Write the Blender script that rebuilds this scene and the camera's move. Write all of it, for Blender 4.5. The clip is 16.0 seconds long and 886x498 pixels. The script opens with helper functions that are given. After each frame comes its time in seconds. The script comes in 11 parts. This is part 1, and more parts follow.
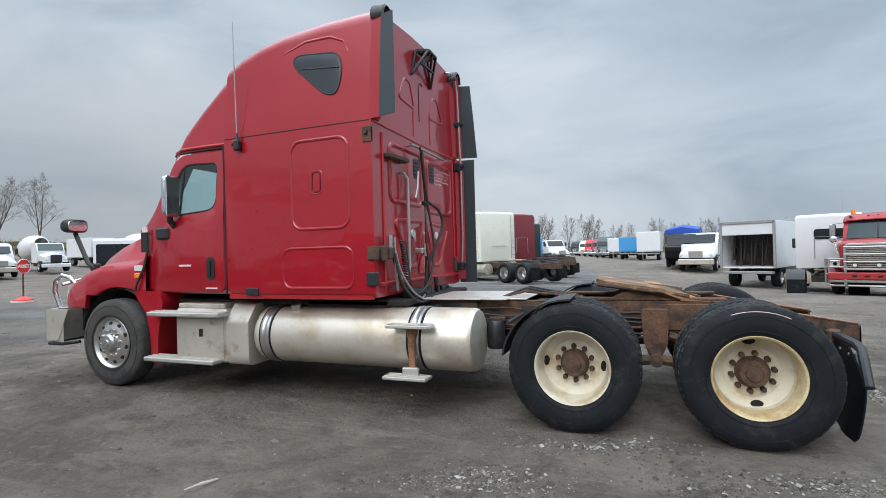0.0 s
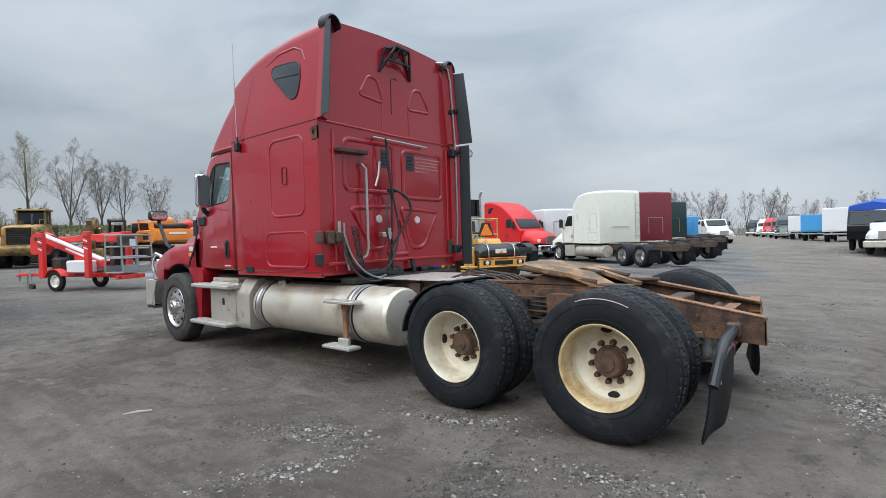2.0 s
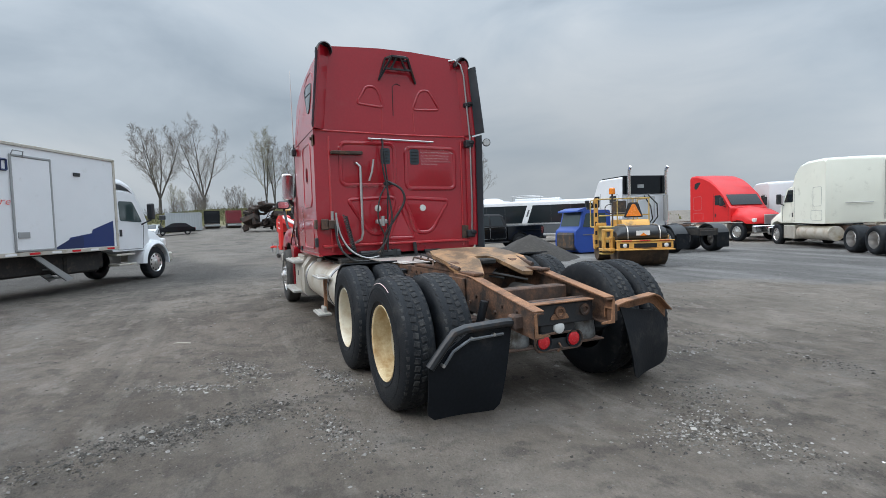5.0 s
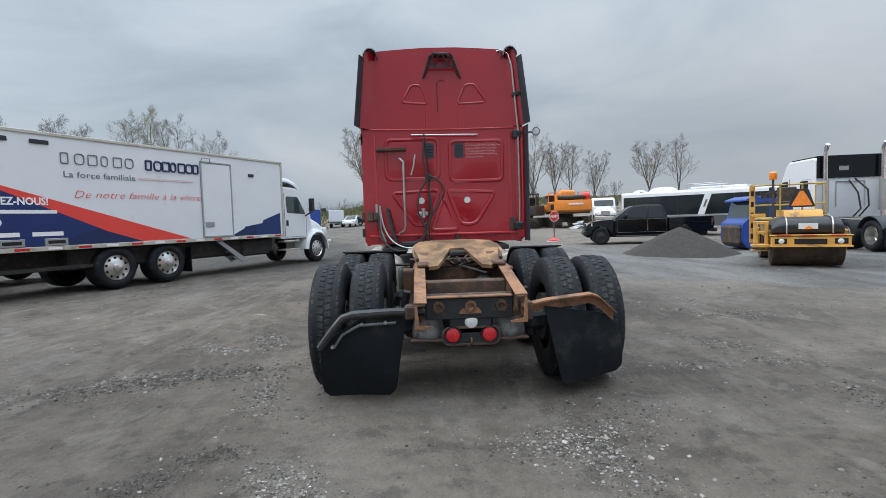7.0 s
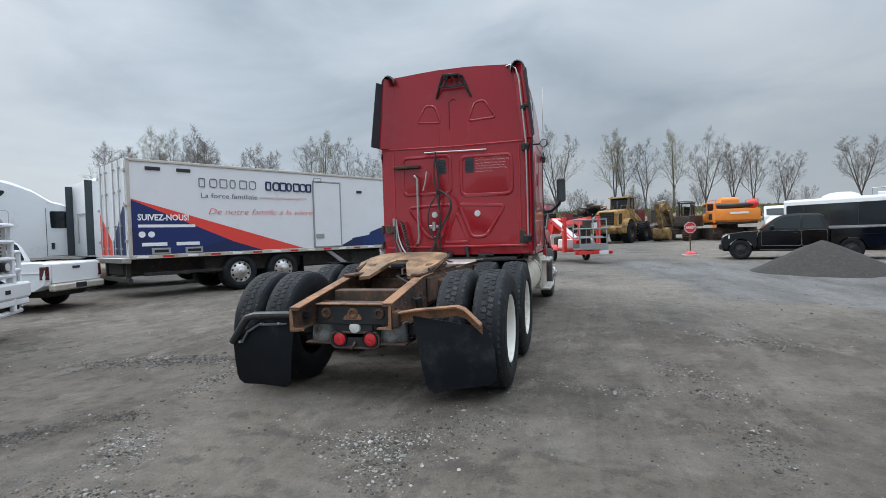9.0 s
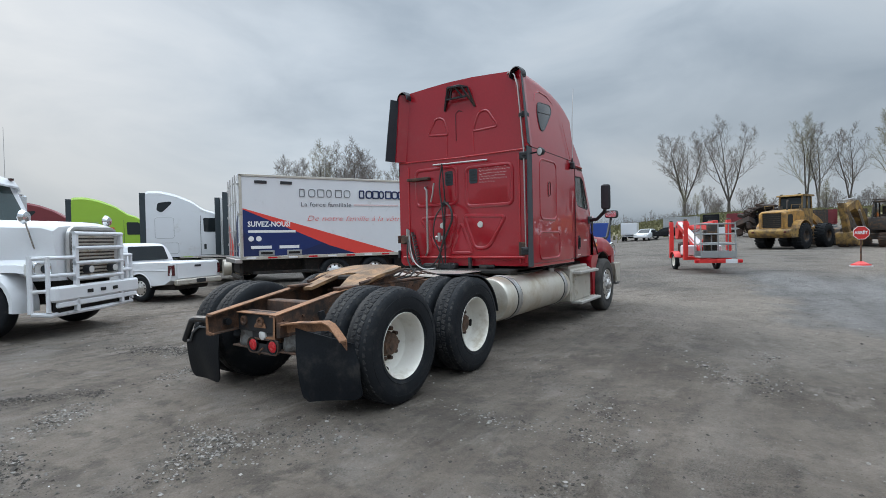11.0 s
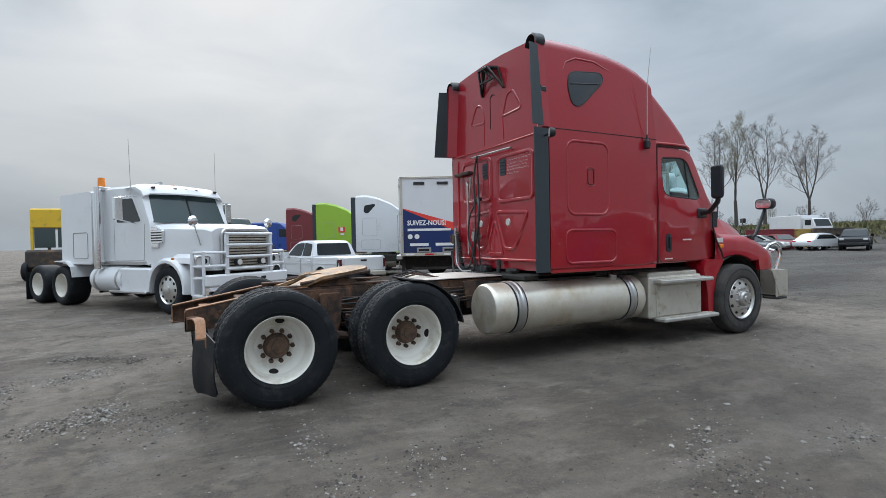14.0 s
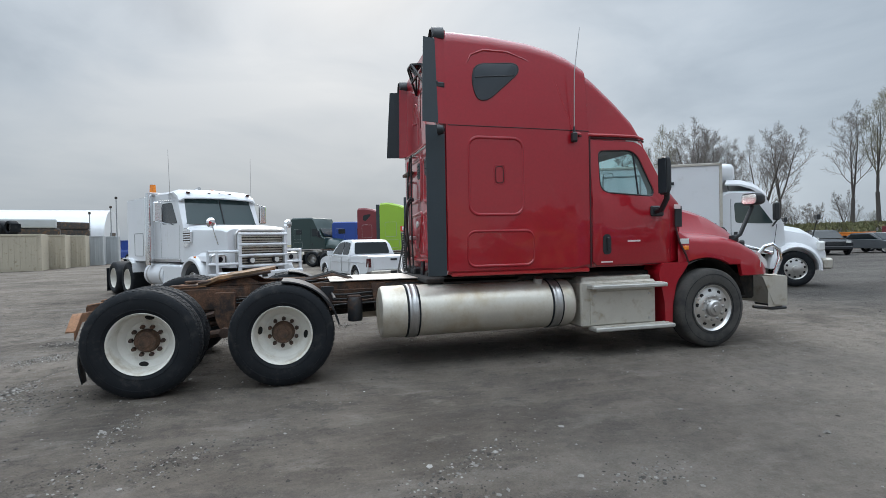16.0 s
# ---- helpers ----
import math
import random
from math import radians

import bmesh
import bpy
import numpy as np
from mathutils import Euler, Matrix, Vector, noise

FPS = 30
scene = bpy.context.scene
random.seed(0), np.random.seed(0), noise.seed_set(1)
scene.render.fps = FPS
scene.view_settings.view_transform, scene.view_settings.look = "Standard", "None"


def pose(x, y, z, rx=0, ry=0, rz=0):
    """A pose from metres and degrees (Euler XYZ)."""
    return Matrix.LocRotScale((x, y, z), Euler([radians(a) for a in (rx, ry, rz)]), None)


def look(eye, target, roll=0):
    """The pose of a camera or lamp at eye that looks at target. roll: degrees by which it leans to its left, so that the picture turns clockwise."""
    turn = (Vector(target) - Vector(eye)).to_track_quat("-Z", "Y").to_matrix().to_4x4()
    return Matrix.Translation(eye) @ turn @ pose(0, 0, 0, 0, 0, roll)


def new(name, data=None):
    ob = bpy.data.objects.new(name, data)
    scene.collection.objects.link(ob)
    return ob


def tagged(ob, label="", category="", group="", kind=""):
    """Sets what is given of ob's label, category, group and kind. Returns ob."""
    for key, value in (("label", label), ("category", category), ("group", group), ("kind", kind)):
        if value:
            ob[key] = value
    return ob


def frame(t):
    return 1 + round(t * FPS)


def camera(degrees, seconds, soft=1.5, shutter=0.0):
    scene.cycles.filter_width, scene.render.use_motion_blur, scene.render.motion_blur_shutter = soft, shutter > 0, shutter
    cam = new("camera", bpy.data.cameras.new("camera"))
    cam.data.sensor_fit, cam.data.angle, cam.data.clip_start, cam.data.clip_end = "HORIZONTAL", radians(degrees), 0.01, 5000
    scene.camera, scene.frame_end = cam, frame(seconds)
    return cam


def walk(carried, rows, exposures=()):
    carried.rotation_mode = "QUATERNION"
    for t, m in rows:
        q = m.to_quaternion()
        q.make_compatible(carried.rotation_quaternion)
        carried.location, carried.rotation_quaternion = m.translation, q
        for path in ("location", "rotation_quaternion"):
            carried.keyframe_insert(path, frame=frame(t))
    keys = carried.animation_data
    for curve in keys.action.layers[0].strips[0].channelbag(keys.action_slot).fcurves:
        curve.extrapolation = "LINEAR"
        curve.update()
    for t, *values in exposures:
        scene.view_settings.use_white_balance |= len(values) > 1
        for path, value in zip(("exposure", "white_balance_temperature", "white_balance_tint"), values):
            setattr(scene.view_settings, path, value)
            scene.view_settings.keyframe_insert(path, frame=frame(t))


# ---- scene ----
cam = camera(82.7, 16.0, 0.8)
PATH = [
    (0, (-2.382, 5.52, 1.488), (-1.657, 3.656, 1.504), -1.6),
    (0.5, (-2.889, 5.264, 1.49), (-2.008, 3.468, 1.504), -1.6),
    (1, (-3.457, 5.09, 1.509), (-2.448, 3.364, 1.524), -1.6),
    (1.5, (-4.001, 4.838, 1.496), (-2.875, 3.184, 1.496), -1.7),
    (2, (-4.552, 4.675, 1.451), (-3.287, 3.126, 1.409), -1.7),
    (2.5, (-5.067, 4.428, 1.423), (-3.681, 2.988, 1.336), -1.7),
    (3, (-5.595, 4.086, 1.445), (-4.141, 2.716, 1.345), -1.8),
    (3.5, (-6.028, 3.768, 1.457), (-4.517, 2.462, 1.356), -1.8),
    (4, (-6.354, 3.32, 1.462), (-4.75, 2.129, 1.361), -1.8),
    (4.5, (-6.725, 2.915, 1.477), (-5.003, 1.902, 1.377), -1.8),
    (5, (-7.066, 2.457, 1.468), (-5.239, 1.649, 1.366), -1.8),
    (7.5, (-7.792, -0.221, 1.396), (-5.797, -0.129, 1.3), -1.7),
    (8, (-7.853, -0.813, 1.375), (-5.872, -0.548, 1.307), -1.6),
    (8.5, (-7.824, -1.386, 1.363), (-5.867, -0.977, 1.306), -1.7),
    (11, (-6.831, -4.166, 1.479), (-5.163, -3.062, 1.444), -1.2),
    (11.5, (-6.433, -4.612, 1.447), (-4.867, -3.369, 1.419), -1.2),
    (12, (-5.993, -4.977, 1.434), (-4.517, -3.628, 1.403), -1.1),
    (12.5, (-5.448, -5.259, 1.466), (-4.061, -3.818, 1.432), -1.1),
    (13, (-4.997, -5.52, 1.473), (-3.73, -3.973, 1.443), -1.1),
    (13.5, (-4.441, -5.718, 1.5), (-3.352, -4.041, 1.467), -1.1),
    (14, (-3.92, -6.006, 1.465), (-3.005, -4.228, 1.435), -1.1),
    (14.5, (-3.382, -6.256, 1.452), (-2.57, -4.428, 1.429), -1.1),
    (15, (-2.764, -6.475, 1.467), (-2.022, -4.618, 1.447), -1.1),
    (15.5, (-2.194, -6.702, 1.482), (-1.529, -4.816, 1.459), -1.1),
    (16, (-1.581, -6.806, 1.467), (-1.056, -4.876, 1.436), -1.1),
]
walk(cam, [(t, look(eye, target, roll)) for t, eye, target, roll in PATH], [(0.0, -0.11), (5.0, -0.12), (8.0, -0.13), (12.0, -0.25), (16.0, -0.28)])

# ---- light: an overcast sky, brighter overhead, and a broad weak sun behind the cloud ----
scene.view_settings.exposure = 0.0
SUN_ELEV, SUN_TURN = radians(36), radians(5)
world = bpy.data.worlds.new("overcast_sky")
scene.world = world
world.use_nodes = True
wn, wl = world.node_tree.nodes, world.node_tree.links
wn.clear()


def wnode(kind, **props):
    n = wn.new(kind)
    for k, v in props.items():
        n.inputs[k.replace("_", " ")].default_value = v
    return n


w_out, w_bg = wn.new("ShaderNodeOutputWorld"), wn.new("ShaderNodeBackground")
w_tc = wn.new("ShaderNodeTexCoord")
w_sky = wn.new("ShaderNodeTexSky")
w_sky.sky_type, w_sky.sun_disc = "NISHITA", False
w_sky.sun_elevation, w_sky.sun_rotation = SUN_ELEV, SUN_TURN
w_sky.air_density, w_sky.dust_density, w_sky.ozone_density = 1.0, 4.0, 1.0
# cloud sheet: directions flattened so that the cloud bands lie along the horizon
w_map = wn.new("ShaderNodeMapping")
w_map.inputs["Scale"].default_value = (1.0, 1.0, 2.7)
w_n1 = wnode("ShaderNodeTexNoise", Scale=2.3, Detail=6.0, Roughness=0.52, Distortion=0.55)
w_n2 = wnode("ShaderNodeTexNoise", Scale=0.9, Detail=2.0, Roughness=0.5)
w_add = wn.new("ShaderNodeMix")
w_add.data_type = "FLOAT"
w_add.inputs[0].default_value = 0.5
w_ramp = wn.new("ShaderNodeValToRGB")
w_ramp.color_ramp.elements[0].position, w_ramp.color_ramp.elements[0].color = 0.37, (0.40, 0.485, 0.575, 1)
w_ramp.color_ramp.elements[1].position, w_ramp.color_ramp.elements[1].color = 0.63, (0.75, 0.82, 0.885, 1)
w_mid = w_ramp.color_ramp.elements.new(0.5)
w_mid.color = (0.585, 0.675, 0.765, 1)
w_sep = wn.new("ShaderNodeSeparateXYZ")
w_high = wn.new("ShaderNodeMapRange")
w_high.interpolation_type = "SMOOTHSTEP"
for name, v in (("From Min", 0.44), ("From Max", 0.95), ("To Min", 1.0), ("To Max", 4.6)):
    w_high.inputs[name].default_value = v
w_mul = wn.new("ShaderNodeVectorMath")
w_mul.operation = "SCALE"
w_tint = wn.new("ShaderNodeMix")
w_tint.data_type, w_tint.blend_type = "RGBA", "ADD"
w_tint.inputs[0].default_value = 0.012
wl.new(w_tc.outputs["Generated"], w_map.inputs["Vector"])
wl.new(w_map.outputs[0], w_n1.inputs["Vector"])
wl.new(w_map.outputs[0], w_n2.inputs["Vector"])
wl.new(w_n1.outputs[0], w_add.inputs[2])
wl.new(w_n2.outputs[0], w_add.inputs[3])
wl.new(w_add.outputs[0], w_ramp.inputs[0])
wl.new(w_ramp.outputs[0], w_tint.inputs[6])
wl.new(w_sky.outputs[0], w_tint.inputs[7])
wl.new(w_tc.outputs["Generated"], w_sep.inputs[0])
wl.new(w_sep.outputs[2], w_high.inputs[0])
# darker banks of cloud stand low over three sides of the yard
w_low = wn.new("ShaderNodeMapRange")
w_low.interpolation_type = "SMOOTHSTEP"
for name, v in (("From Min", 0.06), ("From Max", 0.50), ("To Min", 1.0), ("To Max", 0.0)):
    w_low.inputs[name].default_value = v
wl.new(w_sep.outputs[2], w_low.inputs[0])
bank_tone = w_tint.outputs[2]
for towards, inner, depth in (((0.96, -0.27, 0.0), 0.45, 0.30), ((0.45, -0.89, 0.0), 0.55, 0.13), ((-0.15, 0.99, 0.0), 0.50, 0.24)):
    w_dot, w_side, w_dark, w_shade, w_bank = [wn.new("ShaderNode" + k) for k in ("VectorMath", "MapRange", "Math", "Math", "VectorMath")]
    w_dot.operation, w_dark.operation, w_shade.operation, w_bank.operation = "DOT_PRODUCT", "MULTIPLY", "MULTIPLY_ADD", "SCALE"
    w_dot.inputs[1].default_value = towards
    w_side.interpolation_type = "SMOOTHSTEP"
    for name, v in (("From Min", inner), ("From Max", 0.98), ("To Min", 0.0), ("To Max", 1.0)):
        w_side.inputs[name].default_value = v
    w_shade.inputs[1].default_value, w_shade.inputs[2].default_value = -depth, 1.0
    wl.new(w_tc.outputs["Generated"], w_dot.inputs[0])
    wl.new(w_dot.outputs["Value"], w_side.inputs[0])
    wl.new(w_side.outputs[0], w_dark.inputs[0])
    wl.new(w_low.outputs[0], w_dark.inputs[1])
    wl.new(w_dark.outputs[0], w_shade.inputs[0])
    wl.new(bank_tone, w_bank.inputs[0])
    wl.new(w_shade.outputs[0], w_bank.inputs["Scale"])
    bank_tone = w_bank.outputs[0]
wl.new(bank_tone, w_mul.inputs[0])
wl.new(w_high.outputs[0], w_mul.inputs["Scale"])
wl.new(w_mul.outputs[0], w_bg.inputs[0])
w_bg.inputs[1].default_value = 1.0
wl.new(w_bg.outputs[0], w_out.inputs[0])

sun = new("sun", bpy.data.lights.new("sun", "SUN"))
sun.data.energy, sun.data.angle, sun.data.color = 1.38, radians(32), (1.0, 0.98, 0.95)
sun.matrix_world = look((0, 0, 30), Vector((0, 0, 30)) - Vector((math.sin(SUN_TURN) * math.cos(SUN_ELEV), math.cos(SUN_TURN) * math.cos(SUN_ELEV), math.sin(SUN_ELEV))))

# ---- materials ----
MATS = {}


def mat(name, col, rough=0.5, metal=0.0, var=0.12, scale=2.5, bump=0.08, bscale=80.0, dirt=None, dirt_at=0.58, dirt_soft=0.12, dirt_scale=4.0, coat=0.0, spec=0.5):
    """A procedural surface: base colour varied at two scales, fine relief, and patches of dirt or rust with their own shape."""
    if name in MATS:
        return MATS[name]
    m = bpy.data.materials.new(name)
    m.use_nodes = True
    nt = m.node_tree
    n, l = nt.nodes, nt.links
    b = n["Principled BSDF"]
    b.inputs["Metallic"].default_value = metal
    b.inputs["Coat Weight"].default_value = coat
    b.inputs["Coat Roughness"].default_value = 0.12
    b.inputs["Specular IOR Level"].default_value = spec
    tc = n.new("ShaderNodeTexCoord")
    big, fine = n.new("ShaderNodeTexNoise"), n.new("ShaderNodeTexNoise")
    big.inputs["Scale"].default_value, big.inputs["Detail"].default_value = scale, 5.0
    fine.inputs["Scale"].default_value, fine.inputs["Detail"].default_value = bscale, 4.0
    for t in (big, fine):
        l.new(tc.outputs["Object"], t.inputs["Vector"])
    mix = n.new("ShaderNodeMix")
    mix.data_type = "RGBA"
    mix.inputs[6].default_value = (*[c * (1 - var) for c in col], 1)
    mix.inputs[7].default_value = (*[min(1, c * (1 + var)) for c in col], 1)
    l.new(big.outputs[0], mix.inputs[0])
    out = mix.outputs[2]
    grain = n.new("ShaderNodeMix")
    grain.data_type, grain.blend_type = "RGBA", "OVERLAY"
    grain.inputs[0].default_value = min(1.0, var * 1.4)
    l.new(out, grain.inputs[6])
    l.new(fine.outputs[0], grain.inputs[7])
    out = grain.outputs[2]
    rr = n.new("ShaderNodeMapRange")
    rr.inputs["To Min"].default_value, rr.inputs["To Max"].default_value = max(0.02, rough - 0.08), min(1, rough + 0.1)
    l.new(big.outputs[0], rr.inputs[0])
    l.new(rr.outputs[0], b.inputs["Roughness"])
    if dirt:
        patch, ramp, dm = n.new("ShaderNodeTexNoise"), n.new("ShaderNodeMapRange"), n.new("ShaderNodeMix")
        patch.inputs["Scale"].default_value, patch.inputs["Detail"].default_value, patch.inputs["Roughness"].default_value = dirt_scale, 8.0, 0.65
        ramp.interpolation_type = "SMOOTHSTEP"
        ramp.inputs["From Min"].default_value, ramp.inputs["From Max"].default_value = dirt_at - dirt_soft, dirt_at + dirt_soft
        dm.data_type = "RGBA"
        dm.inputs[7].default_value = (*dirt, 1)
        l.new(tc.outputs["Object"], patch.inputs["Vector"])
        l.new(patch.outputs[0], ramp.inputs[0])
        l.new(ramp.outputs[0], dm.inputs[0])
        l.new(out, dm.inputs[6])
        out = dm.outputs[2]
    l.new(out, b.inputs["Base Color"])
    if bump:
        bp = n.new("ShaderNodeBump")
        bp.inputs["Strength"].default_value, bp.inputs["Distance"].default_value = bump, 0.01
        l.new(fine.outputs[0], bp.inputs["Height"])
        l.new(bp.outputs[0], b.inputs["Normal"])
    MATS[name] = m
    return m


def glass(name, tint, gloss=0.1, rough=0.02):
    """A tinted pane: see-through, with a mirror share that grows at grazing angles."""
    if name in MATS:
        return MATS[name]
    m = bpy.data.materials.new(name)
    m.use_nodes = True
    n, l = m.node_tree.nodes, m.node_tree.links
    n.remove(n["Principled BSDF"])
    tr, gl, mx, fr = n.new("ShaderNodeBsdfTransparent"), n.new("ShaderNodeBsdfGlossy"), n.new("ShaderNodeMixShader"), n.new("ShaderNodeLayerWeight")
    steep, share = n.new("ShaderNodeMath"), n.new("ShaderNodeMath")
    steep.operation, share.operation = "POWER", "MULTIPLY_ADD"
    steep.inputs[1].default_value, share.inputs[1].default_value, share.inputs[2].default_value = 4.0, 0.8, gloss
    tr.inputs[0].default_value = (*tint, 1)
    gl.inputs["Roughness"].default_value = rough
    fr.inputs[0].default_value = 0.5
    l.new(fr.outputs["Facing"], steep.inputs[0])
    l.new(steep.outputs[0], share.inputs[0])
    l.new(share.outputs[0], mx.inputs[0])
    l.new(tr.outputs[0], mx.inputs[1])
    l.new(gl.outputs[0], mx.inputs[2])
    l.new(mx.outputs[0], n["Material Output"].inputs[0])
    MATS[name] = m
    return m


RED = mat("red_truck_paint", (0.338, 0.0075, 0.0165), 0.30, 0, 0.10, 1.2, 0.02, 30, dirt=(0.33, 0.026, 0.032), dirt_at=0.66, dirt_soft=0.1, dirt_scale=1.6, coat=0.7, spec=0.35)
b_red, n_red, l_red = RED.node_tree.nodes["Principled BSDF"], RED.node_tree.nodes, RED.node_tree.links
b_red.inputs["Coat Roughness"].default_value = 0.045
red_wave, red_bump, red_tc = n_red.new("ShaderNodeTexNoise"), n_red.new("ShaderNodeBump"), n_red.new("ShaderNodeTexCoord")
red_wave.inputs["Scale"].default_value, red_wave.inputs["Detail"].default_value = 1.7, 2.0
red_bump.inputs["Strength"].default_value, red_bump.inputs["Distance"].default_value = 0.35, 0.035
l_red.new(red_tc.outputs["Object"], red_wave.inputs["Vector"])
l_red.new(red_wave.outputs[0], red_bump.inputs["Height"])
l_red.new(red_bump.outputs[0], b_red.inputs["Coat Normal"])
RED_RIB = mat("red_rib_paint", (0.45, 0.013, 0.02), 0.32, 0, 0.10, 2.0, 0.03, 40, coat=0.7)
RED_SEAM = mat("dark_seam", (0.05, 0.008, 0.01), 0.7, 0, 0.2, 8)
BLACK_RUBBER = mat("tyre_rubber", (0.012, 0.014, 0.017), 0.62, 0, 0.25, 6, 0.2, 120, dirt=(0.05, 0.049, 0.046), dirt_at=0.66, dirt_soft=0.16, dirt_scale=7, spec=0.2)
TREAD_RUBBER = mat("tread_rubber", (0.022, 0.023, 0.025), 0.8, 0, 0.3, 9, 0.35, 90, dirt=(0.075, 0.073, 0.07), dirt_at=0.58, dirt_soft=0.16, dirt_scale=9, spec=0.2)
BLACK_PLASTIC = mat("black_plastic", (0.018, 0.02, 0.023), 0.45, 0, 0.2, 5, 0.1, 150)
BLACK_PAINT = mat("black_frame_paint", (0.015, 0.017, 0.02), 0.42, 0, 0.25, 4, 0.1, 60, dirt=(0.10, 0.055, 0.03), dirt_at=0.64, dirt_scale=6)
DARK_FAIRING = mat("dark_side_extender", (0.028, 0.04, 0.048), 0.5, 0, 0.2, 4, 0.05, 90)
GREY_STRIP = mat("grey_steel_strip", (0.16, 0.17, 0.18), 0.45, 0.6, 0.2, 6, 0.1, 80)
FLAP = mat("mud_flap_rubber", (0.007, 0.009, 0.012), 0.5, 0, 0.3, 3, 0.15, 50, dirt=(0.035, 0.033, 0.031), dirt_at=0.64, dirt_scale=3, spec=0.18)
HUB = mat("rusty_hub", (0.13, 0.075, 0.048), 0.75, 0.1, 0.45, 7, 0.4, 60, dirt=(0.04, 0.03, 0.025), dirt_at=0.55, dirt_soft=0.14, dirt_scale=9)
RUST = mat("rusty_steel", (0.145, 0.074, 0.043), 0.8, 0.1, 0.5, 5, 0.35, 60, dirt=(0.032, 0.025, 0.022), dirt_at=0.52, dirt_soft=0.14, dirt_scale=6)
RUST_LIGHT = mat("orange_rust", (0.29, 0.145, 0.075), 0.75, 0.1, 0.4, 6, 0.3, 70, dirt=(0.10, 0.055, 0.035), dirt_at=0.56, dirt_soft=0.12, dirt_scale=5)
RUST_DARK = mat("dark_rusty_steel", (0.07, 0.045, 0.035), 0.8, 0.1, 0.4, 6, 0.3, 70, dirt=(0.16, 0.085, 0.05), dirt_at=0.58, dirt_scale=8)
GREASE = mat("greasy_brown_steel", (0.16, 0.10, 0.055), 0.5, 0.2, 0.4, 4, 0.25, 50, dirt=(0.42, 0.24, 0.12), dirt_at=0.54, dirt_soft=0.12, dirt_scale=4)
CREAM = mat("cream_wheel_paint", (0.72, 0.67, 0.54), 0.5, 0, 0.10, 5, 0.06, 60, dirt=(0.44, 0.30, 0.15), dirt_at=0.60, dirt_soft=0.18, dirt_scale=4)
WHITE_WHEEL = mat("white_wheel_paint", (0.78, 0.76, 0.70), 0.5, 0, 0.10, 5, 0.06, 60, dirt=(0.46, 0.40, 0.30), dirt_at=0.63, dirt_soft=0.16, dirt_scale=4)
YELLOW_RIM = mat("yellow_stained_rim", (0.68, 0.56, 0.34), 0.55, 0, 0.25, 6, 0.06, 60, dirt=(0.38, 0.22, 0.08), dirt_at=0.56, dirt_soft=0.18, dirt_scale=5)
TANK = mat("weathered_aluminium", (0.66, 0.62, 0.54), 0.40, 0.55, 0.12, 2.5, 0.05, 40, dirt=(0.44, 0.35, 0.22), dirt_at=0.60, dirt_soft=0.16, dirt_scale=2.2)
TANK_PLATE = mat("dull_aluminium_plate", (0.55, 0.52, 0.46), 0.5, 0.55, 0.15, 4, 0.1, 120, dirt=(0.36, 0.30, 0.22), dirt_at=0.62, dirt_scale=5)
STEP = mat("aluminium_tread", (0.50, 0.49, 0.46), 0.5, 0.6, 0.2, 8, 0.3, 200)
ALLOY = mat("polished_alloy", (0.66, 0.65, 0.63), 0.30, 0.95, 0.08, 6, 0.02, 60, dirt=(0.35, 0.31, 0.27), dirt_at=0.68, dirt_scale=9)
CHROME = mat("chrome", (0.78, 0.79, 0.80), 0.12, 1.0, 0.05, 3, 0.0)
STEEL = mat("bare_steel", (0.50, 0.49, 0.48), 0.35, 0.9, 0.15, 6, 0.08, 90)
DECK = mat("aluminium_deck_plate", (0.66, 0.62, 0.57), 0.42, 0.6, 0.12, 5, 0.15, 160, dirt=(0.25, 0.2, 0.16), dirt_at=0.64, dirt_scale=6)
# near-black fill for openings drawn as patches, standing in for their inner shade
DARK_HOLE = mat("dark_recess", (0.012, 0.011, 0.01), 0.9, 0, 0.2, 6)
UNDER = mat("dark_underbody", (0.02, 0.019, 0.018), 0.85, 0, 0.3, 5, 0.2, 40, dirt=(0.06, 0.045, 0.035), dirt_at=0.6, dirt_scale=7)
SLEEPER_GLASS = mat("smoked_window", (0.03, 0.036, 0.042), 0.08, 0, 0.05, 3, 0.0, coat=0.3)
CLEAR_GLASS = glass("cab_glass", (0.70, 0.86, 0.86), 0.055)
RED_LENS = mat("red_lens", (0.55, 0.012, 0.02), 0.25, 0, 0.15, 30, 0.05, 200, coat=0.5)
AMBER = mat("amber_lens", (0.85, 0.24, 0.02), 0.25, 0, 0.1, 20, 0.02, coat=0.5)
WHITE_LENS = mat("clear_lens", (0.66, 0.66, 0.64), 0.2, 0, 0.06, 20, 0.0, coat=0.5)
BADGE = mat("pale_disc", (0.66, 0.66, 0.62), 0.4, 0.3, 0.1, 20)
CHALK = mat("white_stencil", (0.70, 0.55, 0.55), 0.7, 0, 0.2, 20)
HOSE = mat("black_hose", (0.02, 0.02, 0.02), 0.5, 0, 0.2, 10)
INTERIOR = mat("grey_interior", (0.10, 0.10, 0.105), 0.8, 0, 0.2, 4)
LINING = mat("pale_grey_lining", (0.62, 0.62, 0.60), 0.9, 0, 0.1, 4)
SEAT_GREY = mat("grey_seat_cloth", (0.12, 0.12, 0.13), 0.9, 0, 0.2, 6)

# ---- geometry helpers ----


